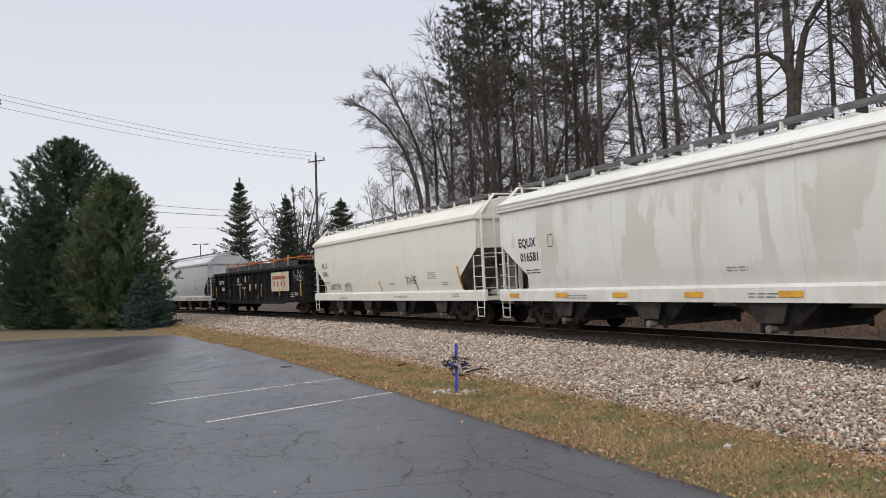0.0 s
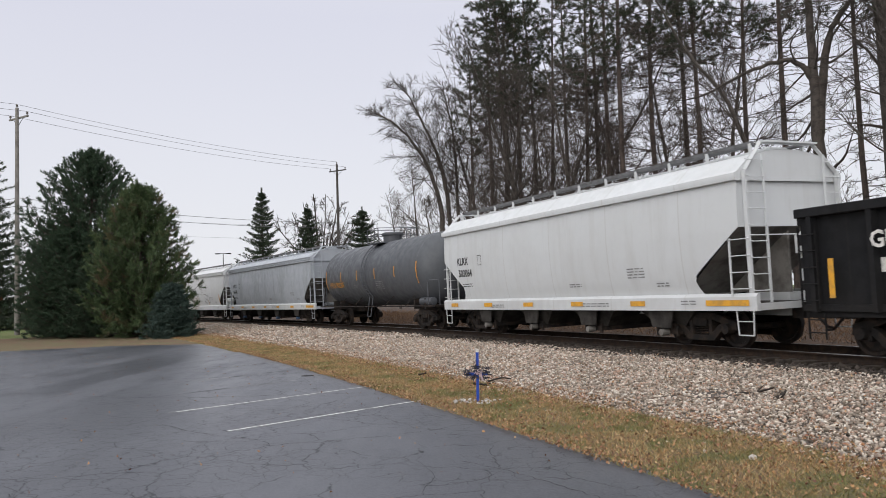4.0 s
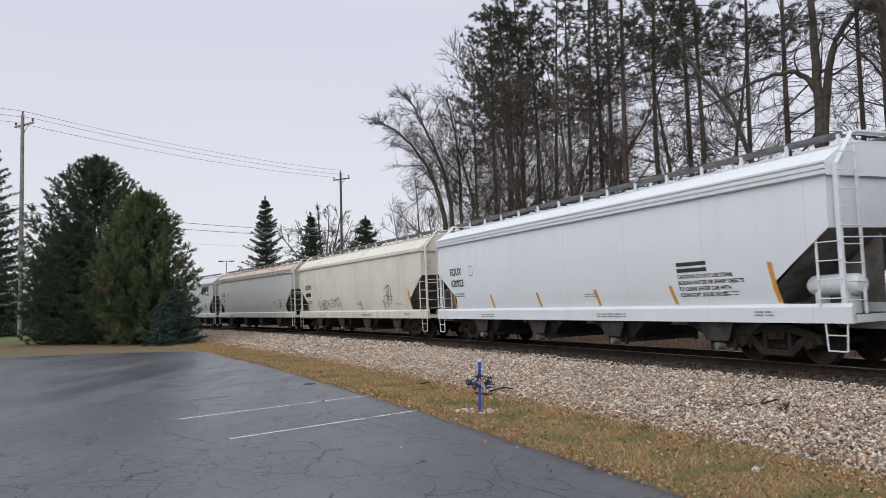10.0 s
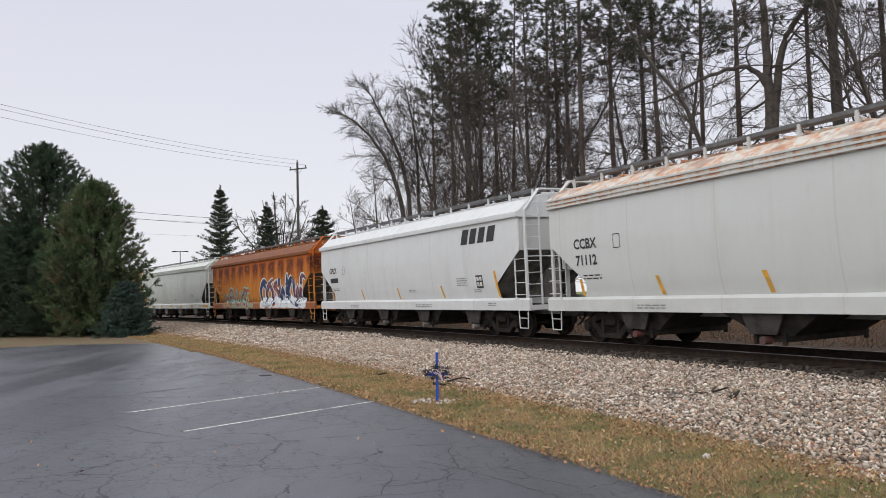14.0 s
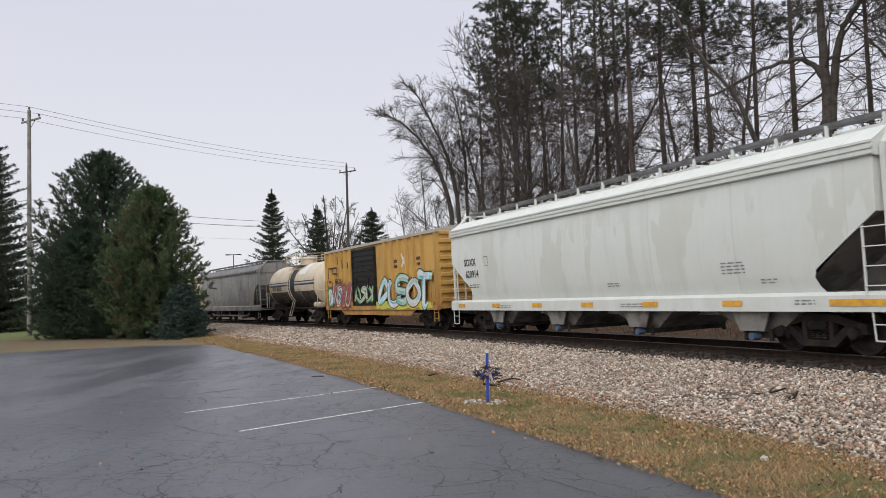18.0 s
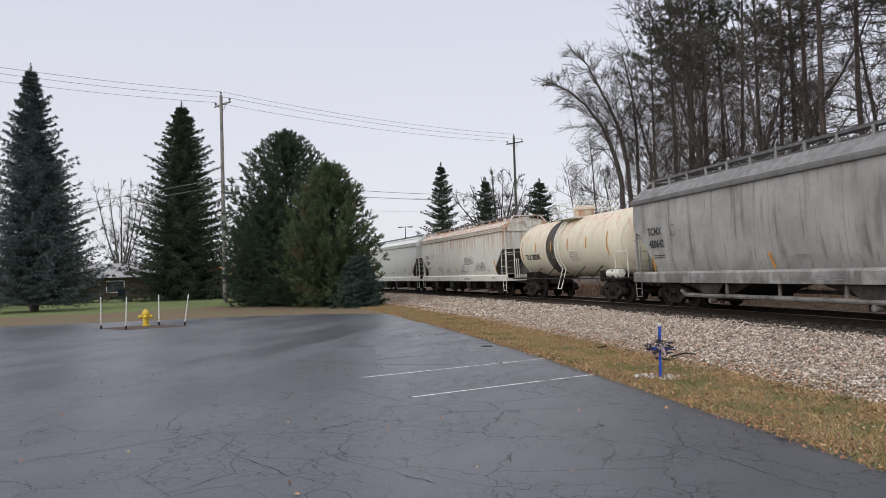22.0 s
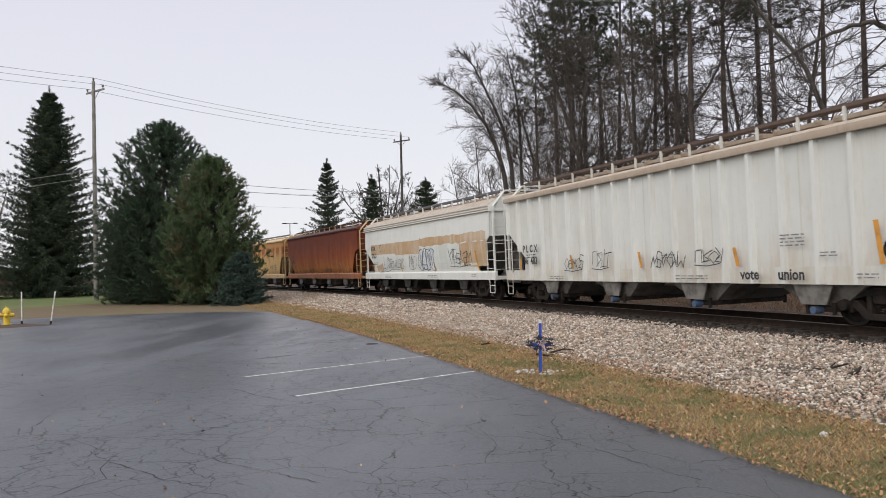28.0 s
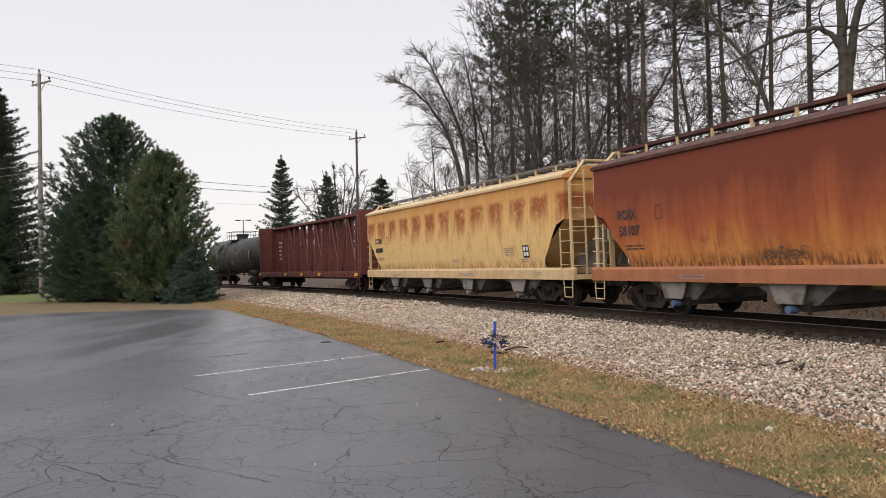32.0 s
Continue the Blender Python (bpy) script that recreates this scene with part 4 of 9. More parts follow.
    f.add([(x, y, z) for x in (-xs, xs) for y, z in (((-1.42, 0.89), (-1.53, 0.89), (-1.53, 1.20), (-1.47, 1.27), (-1.42, 1.27)) if style != "post" else ((-1.40, 0.89), (-1.475, 0.89), (-1.475, 1.2), (-1.475, 1.27), (-1.40, 1.27)))],
          [(0, 1, 6, 5), (1, 2, 7, 6), (2, 3, 8, 7), (3, 4, 9, 8), (4, 0, 5, 9), (0, 4, 3, 2, 1), (5, 6, 7, 8, 9)])
    out["sill"] = f
    # running board with its brackets
    f = Form()
    x0 = xe - 0.2
    m = int(2 * x0 / 1.25)
    prof = [(-0.81, 4.575), (-0.81, 4.66), (-0.75, 4.66), (-0.75, 4.60), (-0.50, 4.60), (-0.50, 4.575)]
    f.add([(x, y, z) for x in (-x0, x0) for y, z in prof], [(j, (j + 1) % 6, 6 + (j + 1) % 6, 6 + j) for j in range(6)] + [tuple(range(6)), tuple(range(11, 5, -1))])
    out["board"] = f
    out["bracket_x"] = [-x0 + 0.05 + j * (2 * x0 - 0.1) / m for j in range(m + 1)]
    f = Form()
    f.span((-0.028, -0.03, 4.30), (0.028, 0.03, 4.61))
    out["bracket"] = f
    f = Form()
    f.span((-0.75, -0.27, 4.43), (0.75, 0.27, 4.53))
    f.span((-0.65, -0.33, 4.50), (-0.6, 0.33, 4.56))
    f.span((0.6, -0.33, 4.50), (0.65, 0.33, 4.56))
    out["hatch"] = f
    out["hatch_x"] = [-x0 * 0.9 + j * x0 * 1.8 / 9 for j in range(10)]
    # end cage: corner posts that bend in to the running board, deck, braces
    f = Form()
    deck = Form()
    deck.span((xe - 2.1, -1.42, 1.0), (xs - 0.06, 1.42, 1.06))
    out["deck"] = deck
    web = Form()
    web.prism([(xe - 0.1, 1.06), (xe - 0.1, cut_z - 0.1), (xe - 2.0, 1.3), (xe - 2.0, 1.06)], -0.03, 0.03)
    out["web"] = web
    f.span((xs - 0.06, -1.47, 0.9), (xs, 1.47, 1.05))
    for y in (-1, 1):
        f.span((xe + 0.07, y * 1.40, 0.92), (xe + 0.17, y * 1.46, 3.95))
        f.rod((xe + 0.12, y * 1.43, 3.93), (xe + 0.02, y * 0.80, 4.60), 0.05, 4)
    f.span((xe - 0.08, -0.82, 4.575), (xe + 0.17, 0.82, 4.615))
    f.rod((xe + 0.2, -1.43, 2.52), (xe + 0.2, 1.43, 2.52), 0.016, 5)
    f.span((-xs + 0.3, -0.22, 0.72), (xs - 0.3, 0.22, 1.24)) if not low else None
    out["cage"] = f
    for sg, tail in ((-1, ""), (1, "_far")):
        f = Form()
        f.span((xe + 0.17, sg * 0.97, 1.06), (xe + 0.21, sg * 0.92, 4.3))
        for k in range(9):
            z = 1.32 + 0.355 * k
            f.path([(xe + 0.16, sg * 1.43, z + 0.03), (xe + 0.22, sg * 1.41, z), (xe + 0.22, sg * 0.95, z), (xe + 0.19, sg * 0.95, z + 0.03)], 0.0125, 5)
        out["end_ladder" + tail] = f
        f = Form()
        f.span((xe - 0.37, sg * 1.545, 1.2), (xe - 0.33, sg * 1.515, 2.5))
        for z in (1.38, 1.74, 2.1, 2.46):
            f.path([(xe - 0.35, sg * 1.53, z), (xe - 0.35, sg * 1.57, z - 0.01), (xe + 0.14, sg * 1.57, z - 0.01), (xe + 0.14, sg * 1.45, z)], 0.0125, 5)
        out["side_ladder" + tail] = f
        f = Form()
        f.path([(xs - 0.62, sg * 1.5, 0.95), (xs - 0.58, sg * 1.5, 0.36), (xs - 0.16, sg * 1.5, 0.36), (xs - 0.12, sg * 1.5, 0.95)], 0.017, 6)
        f.rod((xs - 0.60, sg * 1.5, 0.66), (xs - 0.14, sg * 1.5, 0.66), 0.014, 5)
        out["step" + tail] = f
    f = Form()
    for k in range(16):
        a, b2 = 2 * math.pi * k / 16, 2 * math.pi * (k + 1) / 16
        f.rod((xe + 0.42, 0.28 * math.cos(a), 2.35 + 0.28 * math.sin(a)), (xe + 0.42, 0.28 * math.cos(b2), 2.35 + 0.28 * math.sin(b2)), 0.018, 5)
        if k % 4 == 0:
            f.rod((xe + 0.40, 0, 2.35), (xe + 0.42, 0.28 * math.cos(a), 2.35 + 0.28 * math.sin(a)), 0.02, 5)
    f.span((xe + 0.2, -0.15, 2.1), (xe + 0.4, 0.15, 2.5))
    f.span((xe + 0.2, -0.06, 1.05), (xe + 0.28, 0.06, 2.15))
    out["brake_wheel"] = f
    # air reservoir and brake gear on the deck
    f = Form()
    f.turn([(-0.62, 0.05), (-0.58, 0.16), (-0.48, 0.21), (0.48, 0.21), (0.58, 0.16), (0.62, 0.05)], 16, "x", (xe - 0.42, -0.95, 1.62))
    for k in (-0.35, 0.35):
        f.span((xe - 0.45 + k, -1.12, 1.06), (xe - 0.39 + k, -0.78, 1.48))
    out["air_reservoir"] = f
    # hopper pocket
    bays = 4 if not low else 2
    f, g = Form(), Form()
    tw, bw = (xe - 1.6) / bays, 0.44
    f.add([(-tw, -1.38, 1.27), (tw, -1.38, 1.27), (tw, 1.38, 1.27), (-tw, 1.38, 1.27), (-bw, -1.05, 0.42), (bw, -1.05, 0.42), (bw, 1.05, 0.42), (-bw, 1.05, 0.42)],
          [(0, 1, 5, 4), (1, 2, 6, 5), (2, 3, 7, 6), (3, 0, 4, 7), (4, 5, 6, 7)])
    for y in (-1.40, 1.36):
        f.prism([(-tw * 0.40, 1.27), (tw * 0.36, 1.27), (0.34, 0.46), (-0.34, 0.46)], y, y + 0.04)
    out["pocket"] = f
    g.span((-0.4, -1.2, 0.30), (0.4, 1.2, 0.42))
    cap = Form()
    cap.rod((0, -1.2, 0.34), (0, -1.43, 0.34), 0.085, 12)
    for y in (-1.2, 1.2):
        g.span((-0.4, y - 0.03, 0.24), (-0.32, y + 0.03, 0.5))
        g.span((0.32, y - 0.03, 0.24), (0.4, y + 0.03, 0.5))
    out["gate"] = g
    out["cap"] = cap
    out["pocket_x"] = [(-(bays - 1) / 2 + j) * 2 * (xe - 1.35) / bays for j in range(bays)]
    return out, xe, xs


SHARED = {}


def covered_hopper(spec):
    pitch, style = spec["pitch"], spec["style"]
    car = new("covered_hopper_car")
    tagged(car, spec["label"], "railway wagon", "freight train cars")
    forms, xe, xs = hopper_meshes(pitch, style, spec.get("low", False))
    paint = spec["paint"]
    sillm, trim = spec.get("sill", paint), spec.get("trim", paint)

    def get(key, mat, smooth=35, bevel=0.0, mats=None):
        tag = (pitch, style, spec.get("low", False), key, mat.name)
        if tag not in SHARED:
            SHARED[tag] = forms[key].mesh(key, mat, smooth, bevel=bevel)
        return SHARED[tag]
    part("body", get("body", paint), car)
    part("roof", get("roof", spec.get("roof", paint)), car)
    part("side_sill", get("sill", sillm), car)
    part("side_sill", get("sill", sillm), car, "", pose(0, 0, 0, 0, 0, 180))
    for turn in (0, 180):
        part("running_board", get("board", spec.get("boardm", P["galvanised"]), 0), car, "", pose(0, 0, 0, 0, 0, turn))
    for x in forms["bracket_x"]:
        part("board_bracket", get("bracket", trim, 0), car, "", pose(x, -0.815, 0))
        part("board_bracket", get("bracket", trim, 0), car, "", pose(x, 0.815, 0, 0, 0, 180))
    for x in forms["hatch_x"]:
        part("roof_hatch", get("hatch", spec.get("roof", paint), 0), car, "", pose(x, 0, 0))
    if style == "rib":
        for y in (-1, 1):
            for z in (3.775, 3.875, 3.985):
                part("roof_rib", get("rib", spec.get("rib", paint), 0), car, "", pose(0, y * 1.628, z))
    for turn in (0, 180):
        m = pose(0, 0, 0, 0, 0, turn)
        part("end_cage", get("cage", trim, 30), car, "", m)
        part("center_web", get("web", P["grimy_shaded_slope"], 0), car, "", m)
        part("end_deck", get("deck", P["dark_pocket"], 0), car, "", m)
        part("slope_sheet", get("slope", paint if style == "round" else P["grimy_shaded_slope"], 0), car, "", m)
        for key in ("end_ladder", "side_ladder", "step"):
            for tail in ("", "_far"):
                part(key, get(key + tail, trim, 0), car, "", m)
    part("brake_wheel", get("brake_wheel", trim, 0), car)
    if spec.get("reservoir"):
        part("air_reservoir", get("air_reservoir", trim, 30), car, "pale air reservoir on the end deck")
    for x in forms["pocket_x"]:
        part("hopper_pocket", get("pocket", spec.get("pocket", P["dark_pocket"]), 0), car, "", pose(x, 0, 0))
        part("outlet_gate", get("gate", STEEL, 30), car, "", pose(x, 0, 0))
        for turn in (0, 180):
            part("outlet_cap", get("cap", spec.get("gate", P["pale_pocket"]), 30), car, "", pose(x, 0, 0, 0, 0, turn))
    for j in range(spec.get("posts", 0)):
        f = Form()
        x = -xe + 0.1 + j * (2 * xe - 0.2) / (spec["posts"] - 1)
        low = max(0.9, 1.72 + (abs(x) - (xe - 1.45)) * 0.69) if abs(x) > xe - 1.45 else 0.9
        f.add([(x + dx, -(1.47 + dy), z) for z in (low, 3.93) for dx, dy in ((-0.07, 0), (-0.05, 0.125), (0.05, 0.125), (0.07, 0))],
              [(0, 1, 5, 4), (1, 2, 6, 5), (2, 3, 7, 6), (0, 3, 2, 1), (4, 5, 6, 7)])
        part("side_post", f.mesh("side_post", spec.get("postm", paint), 0), car)
    if spec.get("low"):
        for y in (-1.36, 1.36):
            f = Form()
            f.path([(-xe + 3.0, y, 0.62), (-xe + 3.3, y, 0.48), (xe - 3.3, y, 0.48), (xe - 3.0, y, 0.62)], 0.07, 8)
            for x in (-2.6, 0.0, 2.6):
                f.span((x - 0.04, y - 0.03, 0.45), (x + 0.04, y + 0.03, 0.95))
            part("unloading_pipe", f.mesh("unloading_pipe", P["pale_pocket"], 35), car, "pale grimy unloading pipe")
    trucks(car, 2 * (pitch / 2 - 2.75))
    couplers(car, pitch)
    # writing
    side = (lambda z: 1.595) if style == "post" else hopper_side
    x = -xe + (1.15 if style != "post" else 1.5)
    ink = spec.get("ink", INK)

    def mark(name, shape, u, z, mat):
        f = Form()
        lay(f, shape, u, z, side)
        return part(name, f.mesh(name, mat, 0, fix=False), car)
    a, b = spec.get("marks") or ("", "")
    dz = 0.62 if style == "post" else 0.0
    mark("reporting_mark", letter_shapes(a, 0.37) if a else flat_bar(0.8, 0.2), x, 2.56 - dz, ink)
    mark("car_number", letter_shapes(b, 0.37) if b else flat_bar(1.0, 0.22), x + 0.05, 2.12 - dz, ink)
    if spec.get("end_marks"):
        for text, z in ((a, 3.62), (b, 3.36)):
            f = Form()
            v, q = letter_shapes(text, 0.26)
            f.add([(xe - 0.018, -0.35 + p[0], z + p[1]) for p in v], q)
            part("end_lettering", f.mesh("end_lettering", ink, 0, fix=False), car)
    f = Form()
    for a, b in () if style == "post" else (((0, 0), (0.26, 0)), ((0.26, 0), (0.26, 0.34)), ((0.26, 0.34), (0, 0.34)), ((0, 0.34), (0, 0))):
        lay(f, stroke([a, b], 0.02), x + 1.7, 2.5, side)
    part("stencil_box", f.mesh("stencil_box", ink, 0, fix=False), car)
    for j, (u, z, lines, w, h) in enumerate(((x + 0.3, 1.82, 2, 0.8, 0.055), (xe - 4.0, 1.95, 4 if not spec.get("notice") else 0, 0.7, 0.05), (xe - 2.9, 1.55, 2, 0.45, 0.045), (0.9, 1.62, 2, 0.6, 0.045), (-xe + 3.6, 1.04, 2, 1.0, 0.045), (1.5, 1.06, 2, 1.3, 0.045), (xe - 2.0, 1.1, 2, 0.5, 0.045))):
        f = Form()
        small_print(f, side, u, z, lines, w, h, j)
        tagged(part("stencil_print", f.mesh("stencil_print", GREYINK if j else ink, 0, fix=False), car), kind="stuff")
    for k, text in enumerate(spec.get("notice", ())):
        mark("notice_line", letter_shapes(text, 0.125) if text else flat_bar(1.0, 0.09), xe - 4.35, 2.2 - 0.145 * k, ink)
    # bright stripes
    m = spec.get("stripes", 0)
    for j in range(m):
        f = Form()
        u = -xe + 1.25 + j * (2 * xe - 2.7) / (m - 1)
        lay(f, flat_bar(0.12, 0.85 if j == m - 1 else 0.45, -0.12 if j else 0.0), u, 1.3, side, 0.012)
        part("reflective_stripe", f.mesh("reflective_stripe", spec.get("stripe_paint", ORANGE), 0, fix=False), car)
    for j in range(spec.get("patches", 0)):
        f = Form()
        u = -xs + 0.7 + j * (2 * xs - 2.2) / (spec["patches"] - 1)
        lay(f, flat_bar(0.6 if j < spec["patches"] - 1 else 1.3, 0.13), u, 1.0, side, 0.012)
        part("reflector", f.mesh("reflector", YELLOW, 0, fix=False), car)
    if spec.get("sticker"):
        f = Form()
        lay(f, flat_bar(0.42, 0.42), xe - 2.7, 1.62, side, 0.006)
        part("placard", f.mesh("placard", INK, 0, fix=False), car)
        f = Form()
        for dx in (0.05, 0.23):
            for dz in (0.06, 0.24):
                lay(f, flat_bar(0.14, 0.13), xe - 2.7 + dx, 1.62 + dz, side, 0.012)
        part("placard_boxes", f.mesh("placard_boxes", WHITEINK, 0, fix=False), car)
    for art in spec.get("art", ()):
        art(car, side)
    return car


# -- tank cars --
def tank_car(spec):
    pitch, r, zc = spec["pitch"], spec.get("radius", 1.48), spec.get("height", 2.65)
    car = new("tank_car")
    tagged(car, spec["label"], "railway wagon", "freight train cars")
    half = pitch / 2 - 1.15
    paint, trim = spec["paint"], spec.get("trim", STEEL)

    def shell(f, a, b, grow=0.0, n=40):
        f.turn([(a, r + grow), (b, r + grow)], n, "x", (0, 0, zc))
    f = Form()
    k = [(-half, 0.02), (-half + 0.02, 0.35), (-half + 0.1, 0.8), (-half + 0.28, 1.2), (-half + 0.5, 1.4), (-half + 0.75, r)]
    k += [(-half * 0.33, r), (half * 0.33, r)]
    k += [(-x, q) for x, q in k[5::-1]]
    f.turn(k, 44, "x", (0, 0, zc))
    part("tank", f.mesh("tank", paint, 40), car)
    for u in (-half + 0.78, -half * 0.36, half * 0.36, half - 0.78):
        f = Form()
        f.turn([(u - 0.02, r + 0.001), (u - 0.015, r + 0.008), (u + 0.015, r + 0.008), (u + 0.02, r + 0.001)], 44, "x", (0, 0, zc))
        part("weld_seam", f.mesh("weld_seam", paint, 40), car)
    # dome, platform and rails
    f = Form()
    f.turn([(zc + r - 0.12, 0.48), (zc + r + 0.28, 0.48), (zc + r + 0.30, 0.56), (zc + r + 0.40, 0.56), (zc + r + 0.46, 0.4)], 20, "z")
    part("manway", f.mesh("manway", spec.get("domem", paint), 30), car)
    f = Form()
    top = zc + r
    w = spec.get("deck", 1.1)
    for y in (-0.85, 0.85):
        f.span((-w, y - 0.25, top - 0.12), (w, y + 0.25, top - 0.08))
    for x in (-w, -w / 3, w / 3, w):
        for y in (-1.08, 1.08):
            f.rod((x, y, top - 0.12), (x, y, top + 0.62), 0.022, 6)
    for z in (top + 0.3, top + 0.62):
        for y in (-1.08, 1.08):
            f.rod((-w, y, z), (w, y, z), 0.02, 6)
        for x in (-w, w):
            f.rod((x, -1.08, z), (x, 1.08, z), 0.02, 6)
    part("platform", f.mesh("platform", trim, 0), car)
    for y in (-1, 1):
        f = Form()
        pts = [(y * (r + 0.12) * math.sin(a), zc - (r + 0.12) * math.cos(a)) for a in np.linspace(0.85, 2.55, 14)]
        pts = [(y * 1.45, 0.55)] + pts
        for dx in (-0.22, 0.22):
            f.path([(dx + spec.get("ladder_x", 0), p[0], p[1]) for p in pts], 0.025, 5)
        for p in pts:
            f.rod((spec.get("ladder_x", 0) - 0.22, p[0], p[1]), (spec.get("ladder_x", 0) + 0.22, p[0], p[1]), 0.018, 5)
        part("side_ladder", f.mesh("side_ladder", trim, 0), car)
    # underframe: stub sills, cradles, side rails
    f = Form()
    f.span((-pitch / 2 + 0.5, -0.3, 0.72), (-half + 3.2, 0.3, 1.12))
    f.span((half - 3.2, -0.3, 0.72), (pitch / 2 - 0.5, 0.3, 1.12))
    for e in (-1, 1):
        for x in (e * (half - 2.0), e * (half - 0.9)):
            f.prism([(x - 0.06, 0.9), (x + 0.06, 0.9), (x + 0.06, 1.35), (x - 0.06, 1.35)], -1.2, 1.2)
        f.span((e * (pitch / 2 - 1.5), -1.5, 1.0), (e * (pitch / 2 - 0.5), 1.5, 1.06))
    for y in (-1.47, 1.47):
        f.rod((-pitch / 2 + 0.5, y, 1.03), (pitch / 2 - 0.5, y, 1.03), 0.035, 6)
        for x in (-half + 2.4, -half * 0.3, half * 0.3, half - 2.4):
            f.rod((x, y, 1.03), (x + 0.35, y * 0.72, 1.55), 0.025, 5)
    part("underframe", f.mesh("underframe", spec.get("framem", STEEL), 0), car)
    for e in (-1, 1):
        for y in (-1.45, 1.45):
            f = Form()
            x = e * (half - 0.05)
            f.path([(x, y, 1.03), (x, y, 1.95), (x + e * 0.15, y, 2.1), (x + e * 0.5, y * 0.8, 2.1), (x + e * 0.5, y * 0.8, 1.03)], 0.022, 5)
            part("end_handrail", f.mesh("end_handrail", trim, 0), car)
    f = Form()
    f.turn([(-0.6, 0.05), (-0.56, 0.17), (0.56, 0.17), (0.6, 0.05)], 14, "x", (half - 0.9, -1.05, 1.22))
    part("air_reservoir", f.mesh("air_reservoir", trim, 35), car)
    trucks(car, 2 * (pitch / 2 - 2.35))
    couplers(car, pitch)

    def side(z):
        d = r * r - (z - zc) ** 2
        return math.sqrt(d) if d > 0 else 0.2
    if spec.get("lower"):
        f = Form()
        a = [1.86 + 2.56 * j / 16 for j in range(17)]
        v = [(x, (r + 0.006) * math.sin(t), zc + (r + 0.006) * math.cos(t)) for x in (-half + 0.76, half - 0.76) for t in a]
        f.add(v, [(j, j + 1, 18 + j, 17 + j) for j in range(16)])
        part("black_underside", f.mesh("black_underside", spec["lower"], 40), car)
    for x0, x1, m, lo, hi in spec.get("bands", ()):
        f = Form()
        a = [math.pi * 2 * (lo + (hi - lo) * j / 24) for j in range(25)]
        v = [(x, -(r + 0.009) * math.sin(t), zc + (r + 0.009) * math.cos(t)) for x in (x0, x1) for t in a]
        f.add(v, [(j, j + 1, 26 + j, 25 + j) for j in range(24)])
        part("painted_band", f.mesh("painted_band", m, 40), car)
    marks = Form()
    a, b = spec["marks"]
    if a:
        lay(marks, letter_shapes(a + " " + b, 0.38), -half + 1.4, spec.get("mark_z", 2.05), side, 0.014)
        part("reporting_mark", marks.mesh("reporting_mark", spec.get("ink", INK), 0, fix=False), car)
    for j, (u, z, lines, w) in enumerate(((1.2, 2.2, 5, 0.9), (-half + 5.0, 2.1, 2, 0.6))):
        f = Form()
        small_print(f, side, u, z, lines, w, 0.06, 7 + j)
        tagged(part("stencil_print", f.mesh("stencil_print", GREYINK, 0, fix=False), car), kind="stuff")
    for j in range(spec.get("stripes", 5)):
        f = Form()
        u = -half + 0.85 + j * (2 * half - 1.7) / (spec.get("stripes", 5) - 1)
        tall = j in (0, spec.get("stripes", 5) - 1)
        lay(f, flat_bar(0.11, 0.95 if tall else 0.5), u, 2.0 if tall else 2.35, side, 0.014)
        part("reflective_stripe", f.mesh("reflective_stripe", ORANGE, 0, fix=False), car)
    for art in spec.get("art", ()):
        art(car, side)
    return car


